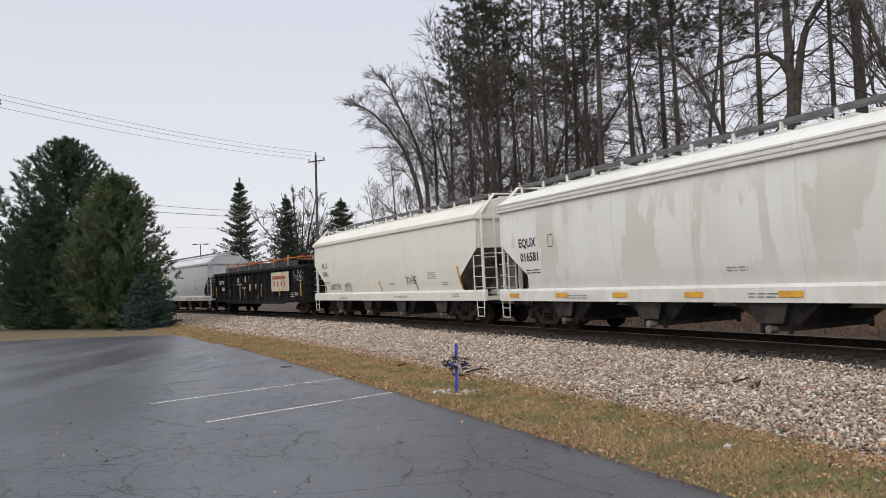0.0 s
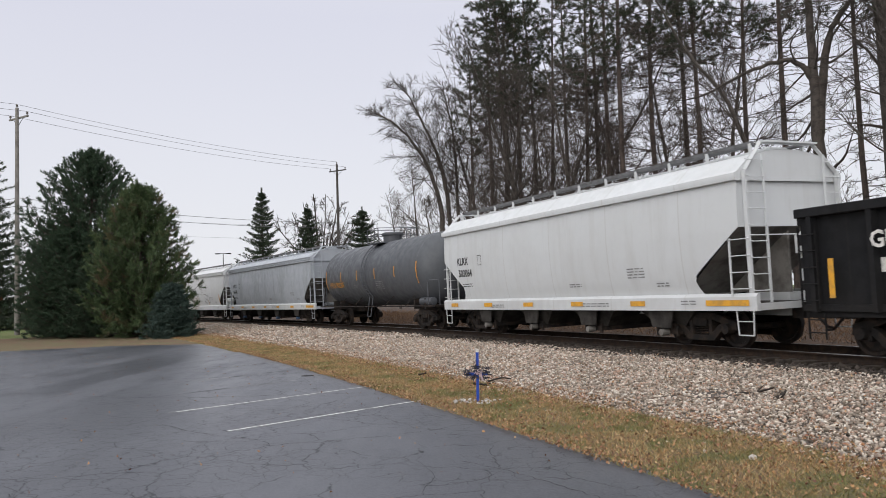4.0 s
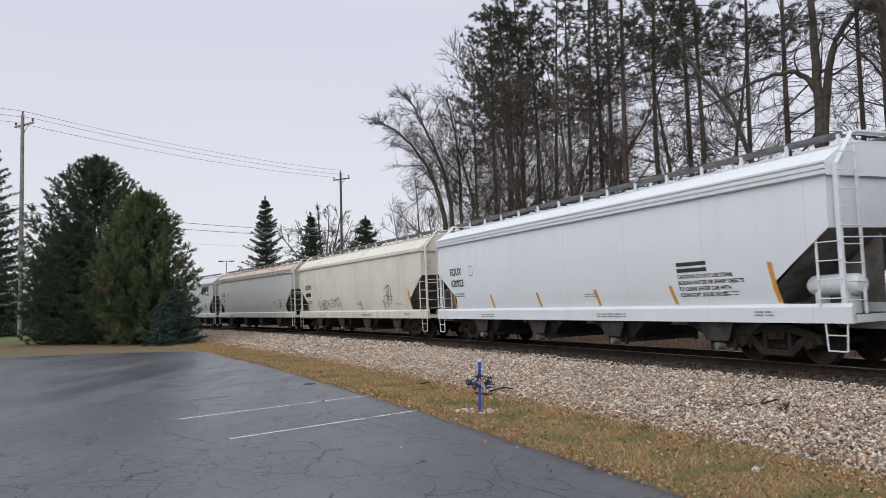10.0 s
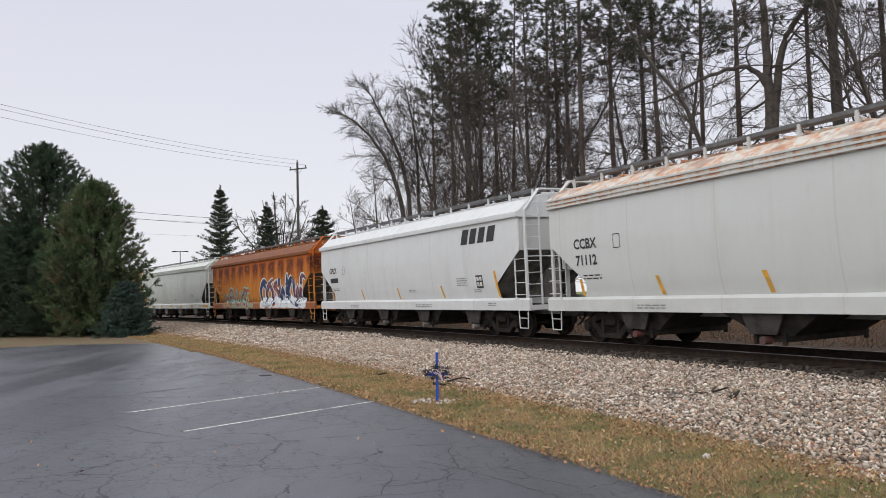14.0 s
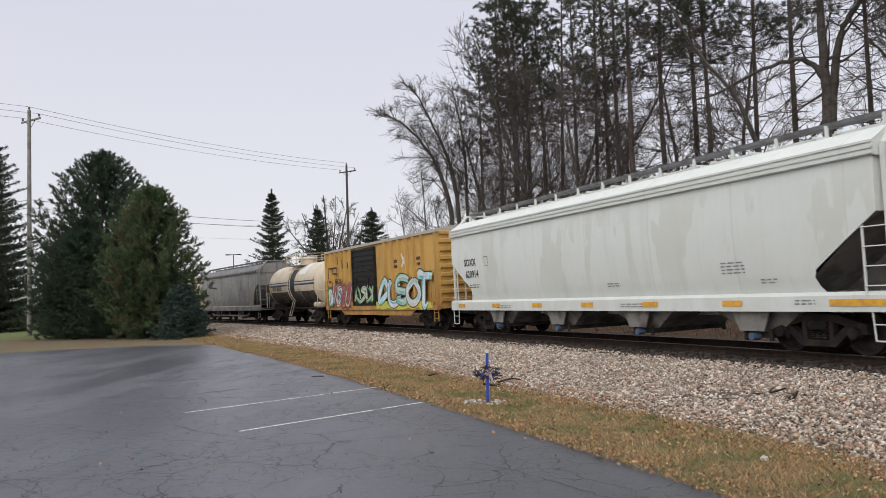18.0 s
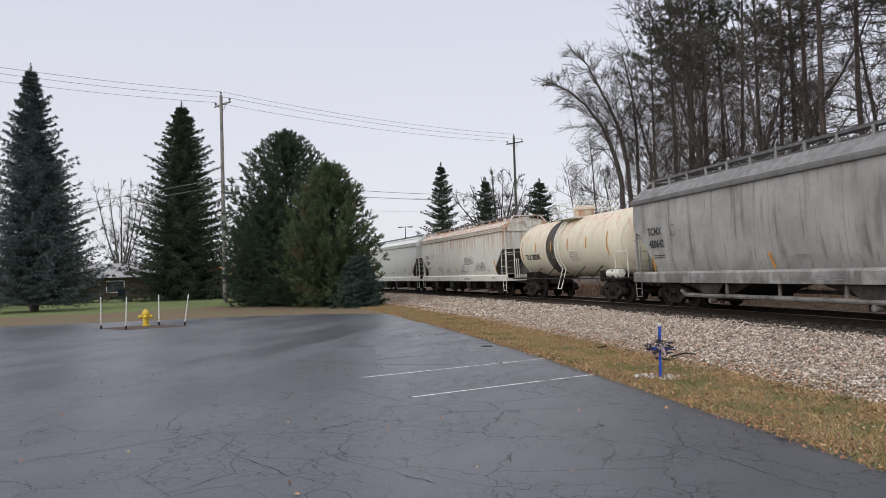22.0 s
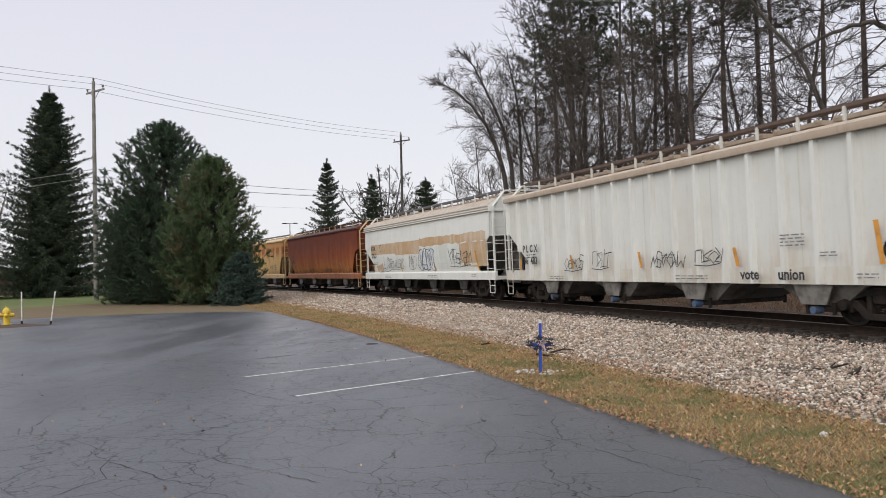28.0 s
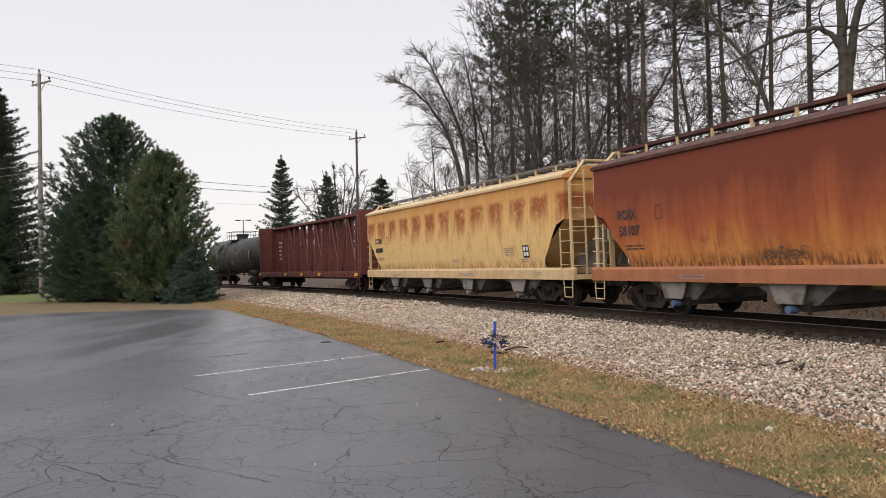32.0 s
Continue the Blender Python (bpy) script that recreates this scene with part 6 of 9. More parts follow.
# ---- the cars of this train, in the order in which they pass ----
P = {
    "bone": car_paint("bone_white_paint", (0.71, 0.71, 0.68), (0.46, 0.42, 0.35), 0.4, streak=0.35, flames=(0.52, 0.48, 0.41)),
    "cream_white": car_paint("cream_white_paint", (0.70, 0.69, 0.62), (0.5, 0.47, 0.4), 0.25, streak=0.3),
    "cool": car_paint("cool_white_paint", (0.66, 0.70, 0.74), (0.5, 0.52, 0.53), 0.2, streak=0.2),
    "white": car_paint("white_paint", (0.70, 0.71, 0.72), (0.5, 0.5, 0.48), 0.25, streak=0.25),
    "blue_grey": car_paint("blue_grey_paint", (0.42, 0.45, 0.49), (0.22, 0.23, 0.25), 0.3, streak=0.45, flames=(0.30, 0.32, 0.345)),
    "cream": car_paint("cream_paint", (0.66, 0.64, 0.57), (0.36, 0.32, 0.27), 0.35, rust=0.08, streak=0.35),
    "pale_grey": car_paint("pale_grey_paint", (0.55, 0.57, 0.56), (0.4, 0.39, 0.36), 0.25, rust=0.05, streak=0.25),
    "grey_roof": car_paint("rusting_grey_roof", (0.57, 0.56, 0.50), (0.4, 0.36, 0.30), 0.3, rust=0.8, rust_top=0.85, rust_color=(0.50, 0.19, 0.065)),
    "light_grey": car_paint("light_grey_paint", (0.60, 0.62, 0.63), (0.42, 0.41, 0.39), 0.25, streak=0.3),
    "orange_rust": rusted_paint("orange_rusted_paint", (0.56, 0.24, 0.055), (0.53, 0.185, 0.032), (0.42, 0.11, 0.022), (0.25, 0.065, 0.02), (0.10, 0.05, 0.03), 1.5, (0.075, 0.02, 0.015), rise=(1.5, 3.6)),
    "rust_roof": rusted_paint("rusted_brown_roof", (0.2, 0.08, 0.035), (0.18, 0.065, 0.03), (0.26, 0.11, 0.045), (0.07, 0.03, 0.02), rise=(3.6, 4.6)),
    "mint": car_paint("pale_mint_paint", (0.64, 0.67, 0.64), (0.46, 0.47, 0.42), 0.35, streak=0.35, flames=(0.52, 0.535, 0.48)),
    "tank_grey": car_paint("dark_grey_tank_paint", (0.085, 0.092, 0.103), (0.05, 0.05, 0.055), 0.4, streak=0.3, rough=0.5),
    "smoke": car_paint("smoke_grey_paint", (0.35, 0.345, 0.325), (0.09, 0.085, 0.08), 0.8, rust=0.06, streak=1.15),
    "tank_cream": car_paint("cream_tank_paint", (0.62, 0.53, 0.40), (0.26, 0.22, 0.18), 0.35, rust=0.1, streak=0.55),
    "tank_cream_rust": car_paint("rusting_cream_tank_paint", (0.66, 0.61, 0.48), (0.42, 0.36, 0.28), 0.35, rust=0.1, rust_top=0.62, streak=0.4, rust_color=(0.5, 0.2, 0.08)),
    "rust_streak": car_paint("white_paint_with_rust_runs", (0.67, 0.67, 0.62), (0.5, 0.45, 0.36), 0.35, rust=0.16, rust_top=0.84, streak=0.45, rust_color=(0.44, 0.20, 0.06)),
    "off_white": car_paint("off_white_paint", (0.66, 0.67, 0.64), (0.5, 0.48, 0.43), 0.25, streak=0.35),
    "brown_roof": car_paint("brown_weathered_roof", (0.40, 0.33, 0.26), (0.28, 0.19, 0.12), 0.5, rust=0.35, rust_color=(0.30, 0.16, 0.085)),
    "dark_roof": car_paint("dark_brown_roof", (0.10, 0.066, 0.052), (0.06, 0.04, 0.032), 0.5, rust=0.2, rough=0.6),
    "panel_white": car_paint("grimy_panel_white", (0.62, 0.63, 0.60), (0.44, 0.40, 0.31), 0.45, rust=0.1, rust_low=0.25, streak=0.6, wash=(0.52, 0.54, 0.52), rust_color=(0.45, 0.26, 0.13)),
    "red_rust": rusted_paint("deep_red_rust", (0.48, 0.20, 0.06), (0.29, 0.08, 0.032), (0.15, 0.038, 0.022), (0.15, 0.04, 0.022), (0.07, 0.03, 0.022), rise=(1.35, 3.3)),
    "yellow_rust": rusted_paint("rusted_yellow_paint", (0.62, 0.43, 0.20), (0.60, 0.39, 0.16), (0.46, 0.22, 0.07), (0.40, 0.17, 0.055), (0.30, 0.17, 0.08), 1.5, (0.25, 0.06, 0.022), 0.58, rise=(1.7, 4.1)),
    "brown_maroon": car_paint("dark_maroon_roof", (0.07, 0.024, 0.019), (0.04, 0.018, 0.015), 0.5, rust=0.15, streak=0.4, rough=0.7),
    "smoke_roof": car_paint("smoke_black_roof", (0.15, 0.145, 0.14), (0.05, 0.048, 0.046), 0.6, streak=0.8),
    "post_white": car_paint("post_white_paint", (0.66, 0.67, 0.645), (0.5, 0.47, 0.4), 0.3, streak=0.3),
    "maroon": car_paint("maroon_paint", (0.115, 0.03, 0.024), (0.07, 0.02, 0.018), 0.5, rust=0.15, streak=0.4, rough=0.6),
    "tank_black": car_paint("black_tank_paint", (0.02, 0.021, 0.02), (0.045, 0.042, 0.038), 0.4, streak=0.3, rough=0.5),
    "gondola_black": car_paint("black_gondola_paint", (0.010, 0.0105, 0.012), (0.022, 0.02, 0.018), 0.4, streak=0.3, rough=0.6, spec=0.2),
    "box_yellow": car_paint("aged_yellow_paint", (0.56, 0.345, 0.10), (0.27, 0.15, 0.06), 0.7, rust=0.2, rust_low=0.5, streak=0.75, rough=0.55, spec=0.3),
    "box_roof": car_paint("galvanised_roof", (0.42, 0.40, 0.37), (0.3, 0.22, 0.15), 0.5, rust=0.25),
    "teal": worn("sprayed_teal", (0.14, 0.42, 0.38), (0.34, 0.5, 0.42), 2.5, 0.6),
    "navy": worn("sprayed_navy", (0.02, 0.035, 0.09), (0.03, 0.06, 0.14), 2.5, 0.6),
    "spray_white": worn("sprayed_white", (0.66, 0.68, 0.70), (0.5, 0.56, 0.62), 2.5, 0.6),
    "spray_cream": worn("sprayed_cream", (0.62, 0.595, 0.54), (0.68, 0.68, 0.66), 2.5, 0.6),
    "faded_teal": worn("faded_sprayed_teal", (0.30, 0.34, 0.27), (0.44, 0.24, 0.12), 1.6, 0.6),
    "aqua": worn("sprayed_aqua", (0.22, 0.52, 0.55), (0.6, 0.68, 0.68), 2.0, 0.6),
    "magenta": worn("sprayed_plum", (0.26, 0.06, 0.09), (0.36, 0.2, 0.13), 1.6, 0.6),
    "green": worn("sprayed_green", (0.1, 0.32, 0.1), (0.2, 0.4, 0.2), 2.0, 0.6),
    "lime": worn("sprayed_lime", (0.45, 0.5, 0.08), (0.6, 0.45, 0.06), 2.0, 0.6),
    "spray_grey": worn("sprayed_silver", (0.52, 0.51, 0.49), (0.6, 0.58, 0.53), 2.5, 0.6),
    "red": worn("faded_red", (0.32, 0.06, 0.035), (0.4, 0.16, 0.08), 3.0, 0.6),
    "brown_band": car_paint("brown_faded_band", (0.45, 0.29, 0.155), (0.58, 0.52, 0.43), 0.9, rust=0.12, streak=1.0, rust_color=(0.5, 0.24, 0.09)),
    "load": worn("mill_scale", (0.045, 0.047, 0.052), (0.085, 0.085, 0.09), 2.0, 0.55, 0.3),
    "wood": worn("stake_wood", (0.42, 0.24, 0.11), (0.3, 0.16, 0.07), 6.0, 0.8),
    "strap": worn("orange_webbing", (0.5, 0.13, 0.03), (0.38, 0.1, 0.03), 6.0, 0.8),
    "galvanised": worn("galvanised_walkway", (0.15, 0.15, 0.155), (0.09, 0.088, 0.086), 3.0, 0.6, 0.2),
    "brown_ink": worn("brown_spray_line", (0.075, 0.05, 0.038), (0.12, 0.09, 0.07), 5.0, 0.6),
    # pockets and end decks: grime, with the underbody shade mixed into the colour
    "dark_pocket": worn("grimy_shaded_pocket", (0.05, 0.046, 0.042), (0.022, 0.02, 0.018), 2.5, 0.75, spec=0.2),
    # pale car paint darkened for the shade of the end recess, plus brake dust
    "grimy_shaded_slope": worn("brake_dust_and_shade", (0.17, 0.16, 0.148), (0.085, 0.078, 0.07), 1.6, 0.8, spec=0.2),
    "pale_pocket": worn("pale_pocket_paint", (0.19, 0.18, 0.165), (0.08, 0.07, 0.06), 2.0, 0.75),
    "red_gate": worn("red_gate", (0.12, 0.035, 0.03), (0.06, 0.045, 0.04), 4.0, 0.7),
    "blue_gate": worn("blue_gate", (0.05, 0.1, 0.2), (0.07, 0.07, 0.07), 4.0, 0.7),
    "tan_sill": car_paint("tan_sill_paint", (0.56, 0.42, 0.24), (0.35, 0.2, 0.1), 0.5, rust=0.3, streak=0.4),
    "rust_sill": car_paint("rust_sill_paint", (0.36, 0.13, 0.05), (0.2, 0.08, 0.04), 0.6, rust=0.3, streak=0.5),
    "black_soot": worn("soot_stain", (0.03, 0.027, 0.025), (0.09, 0.075, 0.06), 2.0, 0.7),
    "blue_line": worn("blue_line", (0.02, 0.035, 0.09), (0.04, 0.06, 0.1), 5.0, 0.6),
}


def tag(*args, **kw):
    return lambda car, side: scrawl(car, side, *args, **kw)


def letters(*args, **kw):
    return lambda car, side: sprayed_letters(car, side, *args, **kw)


def piece(*args, **kw):
    return lambda car, side: sprayed_piece(car, side, *args, **kw)


def field(x0, x1, z0, z1, mat, lift=0.004, ragged=0.12, seed=1):
    """A painted-over field with a ragged border."""
    def draw(car, side):
        rng, f, v = random.Random(seed), Form(), []
        n = int((x1 - x0) / 0.35)
        for k in range(n + 1):
            a, b = z0 + rng.uniform(-1, 1) * ragged, z1 + rng.uniform(-1, 1) * ragged
            for j in range(5):
                z = a + (b - a) * j / 4
                v.append((x0 + (x1 - x0) * k / n, -(side(z) + lift), z))
        f.add(v, [(k * 5 + j, (k + 1) * 5 + j, (k + 1) * 5 + j + 1, k * 5 + j + 1) for k in range(n) for j in range(4)])
        part("painted_patch", f.mesh("painted_patch", mat, 0, fix=False), car)
    return draw


H, T = covered_hopper, tank_car
# (end nearer the front, end farther back) along the track at the first moment, then the car
GAPS = [-14.4, 4.96, 24.07, 45.15, 62.19, 78.09, 98.51, 118.99, 139.16, 158.46, 178.59, 197.76, 217.83, 238.19, 254.6, 267.81, 286.26, 300.58, 320.23, 339.52, 359.82, 379.03, 398.39, 418.63, 441.36, 458.4]
CONSIST = [
    (H, dict(style="rib", paint=P["bone"], marks=("EQUX", "016581"), patches=7, label="stained white covered hopper rolling on the track", pocket=P["dark_pocket"])),
    (H, dict(style="lip", paint=P["cream_white"], ink=GREYINK, marks=("MLLX", "98061"), stripes=5, stripe_paint=ORANGE, label="clean off-white covered hopper with small black tags", art=(tag(-6.6, 1.42, 1.5, 0.3, GREYINK, 3), tag(-4.7, 1.42, 0.8, 0.3, GREYINK, 18), tag(2.6, 1.55, 1.0, 0.4, INK, 8)))),
    (gondola_car, dict(paint=P["gondola_black"], panel=P["tank_cream"], emblem=P["red"], cream=P["tank_cream"], load=P["load"], wood=P["wood"], strap=P["strap"], label="black ribbed gondola loaded with dark steel channel")),
    (H, dict(style="lip", paint=P["light_grey"], marks=("KLRX", "503064"), patches=6, label="white covered hopper with yellow reflectors, coupled to a gondola", low=False)),
    (T, dict(paint=P["tank_grey"], marks=("UTLX", "902205"), ink=ORANGE, stripes=6, deck=0.7, trim=P["tank_grey"], framem=STEEL, radius=1.6, height=2.62, label="dark grey tank car with yellow stripes and lettering")),
    (H, dict(style="rib", end_marks=True, paint=P["blue_grey"], marks=("WFRX", "884183"), patches=7, label="blue-grey covered hopper with dark water stains", sill=P["light_grey"], pocket=P["dark_pocket"], gate=P["blue_gate"])),
    (H, dict(style="rib", reservoir=True, paint=P["white"], marks=("EQUX", "621482"), stripes=6, label="white covered hopper with brown outlined graffiti", art=(
        piece(-6.8, 0.98, 5, 0.5, 0.95, (P["spray_cream"],), P["brown_ink"], 4, wide=0.03), piece(-3.9, 0.95, 6, 0.56, 1.15, (P["spray_cream"],), P["brown_ink"], 9, wide=0.03), piece(-0.4, 0.95, 5, 0.56, 1.1, (P["spray_cream"],), P["brown_ink"], 12, wide=0.03), tag(2.2, 2.2, 2.0, 0.9, P["brown_ink"], 21), tag(3.6, 1.5, 1.6, 0.7, INK, 2)))),
    (H, dict(style="rib", notice=("", "", "CAUTION DO NOT USE STEAM,", "BOILING WATER OR SHARP OBJECTS", "TO CLEAN. ENTER CAR WITH", "CLEAN SOFT SOLED SHOES."), reservoir=True, paint=P["cool"], marks=("EQUX", "620923"), stripes=6, label="clean bluish-white covered hopper with orange stripes")),
    (H, dict(style="lip", paint=P["cream"], marks=("DOWX", ""), stripes=6, label="cream covered hopper with a grimy lower side", sill=P["cream"], art=(tag(-5.4, 1.45, 1.6, 0.5, INK, 31), tag(-3.5, 1.45, 1.6, 0.5, INK, 32), tag(4.4, 1.5, 0.8, 0.8, INK, 33)))),
    (H, dict(style="rib", paint=P["pale_grey"], roof=P["grey_roof"], marks=("CCBX", "71112"), stripes=6, stripe_paint=YELLOW, sticker=True, gate=P["red_gate"], label="pale grey covered hopper with a rusting roof")),
    (H, dict(style="lip", paint=P["light_grey"], marks=("GPLX", ""), stripes=5, stripe_paint=YELLOW, sticker=True, label="light grey covered hopper with a black emblem", art=(lambda car, side: emblem_black(car, side),))),
    (H, dict(style="lip", paint=P["orange_rust"], roof=P["rust_roof"], marks=("CCBX", "73276"), sill=P["rust_sill"], stripes=4, stripe_paint=YELLOW, gate=P["red_gate"], pocket=P["dark_pocket"], label="orange rusted covered hopper with teal and navy graffiti", art=(
        field(-6.9, -0.4, 0.95, 1.25, P["faded_teal"], ragged=0.05, seed=8), letters(-6.4, 1.18, 6, 0.98, 0.82, (P["magenta"], P["red"]), P["teal"], 45, 0.24, 0.2), field(0.9, 8.3, 0.95, 1.5, P["spray_white"], ragged=0.06, seed=9), letters(0.9, 1.22, 6, 1.3, 1.2, (P["navy"], P["navy"], P["red"], P["navy"]), P["spray_white"], 47, 0.3, 0.17)))),
    (H, dict(style="rib", paint=P["mint"], marks=("SOXX", "620914"), patches=7, gate=P["blue_gate"], pocket=P["pale_pocket"], label="pale mint-white covered hopper with yellow sill reflectors")),
    (box_car, dict(paint=P["box_yellow"], door=BLACK, roof=P["box_roof"], label="yellow ribbed box car with black doors and bright graffiti", art=(
        piece(-7.0, 1.0, 1, 0.9, 1.2, (P["green"], P["spray_white"]), INK, 51), field(-6.2, -2.9, 1.3, 2.3, P["magenta"], ragged=0.15, seed=11), letters(-6.1, 1.2, 4, 0.85, 0.95, (P["red"], P["aqua"], P["magenta"]), INK, 52, 0.26, 0.07), letters(-2.5, 1.35, 3, 1.0, 0.65, (P["green"], P["spray_grey"]), INK, 53, 0.3, 0.09),
        field(0.6, 7.0, 0.97, 1.3, P["lime"], ragged=0.06, seed=12), letters(0.9, 1.25, 5, 1.35, 1.05, (P["aqua"], P["spray_white"], P["teal"], P["spray_grey"]), INK, 58, 0.3, 0.1)))),
    (T, dict(paint=P["tank_cream"], marks=("SHPX", "206293"), mark_z=2.24, lower=P["black_soot"], stripes=2, radius=1.42, height=2.52, deck=1.6, trim=P["tank_cream"], framem=STEEL, label="beige tank car with a black underside and white patch",
             bands=((1.35, 2.75, P["white"], 0.03, 0.17), (-0.4, 0.9, P["black_soot"], 0.12, 0.30), (-4.8, 4.8, P["blue_line"], 0.222, 0.229), (-4.8, 4.8, P["blue_line"], 0.240, 0.252)))),
    (H, dict(style="round", paint=P["smoke"], marks=("TCMX", "450642"), low=True, roof=P["smoke_roof"], sill=P["smoke"], label="smoke-grey two-bay covered hopper with dark streaks", stripes=3, stripe_paint=ORANGE)),
    (T, dict(paint=P["tank_cream_rust"], marks=("TILX", "200206"), mark_z=2.0, stripes=6, radius=1.42, height=2.5, deck=1.25, trim=P["cream_white"], framem=STEEL, label="cream tank car with a soot band and rusty top",
             bands=((-1.6, -0.5, P["black_soot"], 0.0, 0.42),))),
    (H, dict(style="rib", paint=P["rust_streak"], roof=P["grey_roof"], marks=("ROIX", "57864"), stripes=5, gate=P["red_gate"], label="white covered hopper with rust runs and black tags", art=(
        tag(-4.8, 1.42, 1.2, 0.45, INK, 61), tag(-2.6, 1.45, 0.8, 0.3, GREYINK, 62), tag(0.6, 1.5, 1.3, 0.5, P["navy"], 63), tag(1.6, 2.05, 1.8, 0.4, INK, 64), tag(4.0, 1.6, 1.8, 0.4, GREYINK, 65)))),
    (H, dict(style="rib", paint=P["off_white"], marks=("ACFX", "67538"), stripes=6, label="off-white covered hopper with orange stripes")),
    (H, dict(style="post", paint=P["panel_white"], postm=P["post_white"], marks=("P L C X", "46  483"), posts=20, stripes=5, roof=P["brown_roof"], boardm=P["dark_roof"], gate=P["blue_gate"], pocket=P["pale_pocket"], label="white ribbed covered hopper with black tags", art=(
        tag(-4.6, 1.3, 1.2, 0.4, INK, 71), tag(-2.8, 1.35, 1.0, 0.45, INK, 72), tag(0.4, 1.3, 1.4, 0.4, INK, 73), tag(2.3, 1.4, 1.0, 0.4, INK, 74), lambda car, side: sprayed_word(car, side, "vote", 4.0), lambda car, side: sprayed_word(car, side, "union", 5.2)))),
    (H, dict(style="rib", paint=P["off_white"], roof=P["brown_roof"], marks=("ROIX", "57563"), stripes=4, stripe_paint=YELLOW, label="white covered hopper with brown faded bands and tags", art=(
        field(-7.6, -3.2, 2.30, 2.90, P["brown_band"], ragged=0.012, seed=3), field(-3.2, 0.6, 2.2, 2.9, P["brown_band"], ragged=0.012, seed=5), field(0.6, 5.6, 1.4, 2.55, P["mint"], 0.003, ragged=0.012, seed=15), field(0.6, 8.4, 2.55, 2.95, P["brown_band"], ragged=0.05, seed=6), field(5.6, 8.4, 1.5, 2.55, P["brown_band"], ragged=0.05, seed=7), field(-6.8, -5.6, 1.35, 1.75, P["brown_band"], 0.005, seed=4), tag(-5.6, 1.45, 1.3, 0.75, P["navy"], 81), tag(-4.3, 1.5, 2.2, 0.5, GREYINK, 82), piece(0.3, 1.35, 4, 0.62, 1.05, (P["spray_white"],), INK, 83, wide=0.03), tag(-1.2, 1.5, 0.9, 0.6, INK, 84), tag(4.2, 1.6, 2.4, 0.7, INK, 85)))),
    (H, dict(style="round", paint=P["red_rust"], marks=("ROIX", "58107"), sill=P["rust_sill"], roof=P["brown_maroon"], trim=P["tan_sill"], gate=P["blue_gate"], boardm=P["brown_maroon"], pocket=P["pale_pocket"], label="deep red rusted covered hopper", art=(tag(-2.6, 1.4, 1.3, 0.26, P["brown_ink"], 91), tag(1.5, 1.4, 1.5, 0.26, P["brown_ink"], 92)))),
    (H, dict(style="round", paint=P["yellow_rust"], roof=P["tan_sill"], marks=("CCBX", ""), sill=P["tan_sill"], sticker=True, trim=P["tan_sill"], pocket=P["pale_pocket"], label="faded yellow covered hopper with rust along its top")),
    (beam_car, dict(paint=P["maroon"], label="empty maroon centre-beam lumber car")),
    (T, dict(paint=P["tank_black"], marks=("", ""), trim=P["tank_black"], radius=1.5, height=2.6, framem=STEEL, label="plain black tank car at the end of view")),
]


def emblem_black(car, side):
    """A black block emblem high on the side, as four slanted shapes."""
    f = Form()
    for k, (w, h) in enumerate(((0.42, 0.5), (0.40, 0.5), (0.38, 0.5), (0.44, 0.5))):
        lay(f, flat_bar(w, h, 0.15), 5.2 + 0.55 * k, 3.1, side, 0.012)
    part("emblem", f.mesh("emblem", INK, 0, fix=False), car)


def sprayed_word(car, side, word, x):
    """A word sprayed by hand low on the side."""
    f = Form()
    lay(f, letter_shapes(word, 0.34), x, 1.0, side, 0.014)
    part("sprayed_word", f.mesh("sprayed_word", INK, 0, fix=False), car)


def run(t):
    """How far the train has rolled at t seconds."""
    return -0.45 + t * (12.89053 + t * (-0.014739 + t * -0.0000276))


TRAIN = []
for front, back, (build, spec) in zip(GAPS[:-1], GAPS[1:], CONSIST):
    spec["pitch"] = round(back - front, 2)
    TRAIN.append((build(spec), front, back))


def on_track(s0, s1, t, inner):
    """The pose of a car whose couplers lie at s0 and s1 at the start, after t seconds."""
    d = run(t)
    a, b = track(s0 + inner - d), track(s1 - inner - d)
    x, y = (a[0] + b[0]) / 2, (a[1] + b[1]) / 2
    return pose(x, y, RAIL_TOP, 0, 0, math.degrees(math.atan2(a[1] - b[1], a[0] - b[0]))) @ pose(0, 0, 0, CANT)


# ---- trees ----
BARK = worn("grey_brown_bark", (0.088, 0.074, 0.064), (0.045, 0.038, 0.033), 3.0, 0.95, bumps=0.8, depth=0.03)
PALEBARK = worn("pale_grey_bark", (0.11, 0.092, 0.08), (0.06, 0.05, 0.043), 3.0, 0.95, bumps=0.8, depth=0.03)
PINEBARK = worn("reddish_pine_bark", (0.088, 0.066, 0.056), (0.045, 0.036, 0.032), 3.0, 0.95, bumps=0.9, depth=0.03)


def foliage(name, a, b, c, dry=None):
    m, n, l, p = material(name, 0.65, spec=0.25)
    ge = n.new("ShaderNodeNewGeometry")
    ra = n.new("ShaderNodeValToRGB")
    e = ra.color_ramp.elements
    e[0].color, e[1].color = (*a, 1), (*c, 1)
    e.new(0.5).color = (*b, 1)
    l.new(ge.outputs["Random Per Island"], ra.inputs[0])
    v = coords(n, l)
    col = mixed(n, l, noise_fac(n, l, v, 0.9, 4, 0.6, 0.35, 0.65), ra.outputs[0], tuple(0.55 * x for x in b), 0.6)
    if dry:
        col = mixed(n, l, noise_fac(n, l, v, 0.75, 5, 0.6, 0.54, 0.66), col, dry, 0.85)
    l.new(col, p.inputs["Base Color"])
    return m


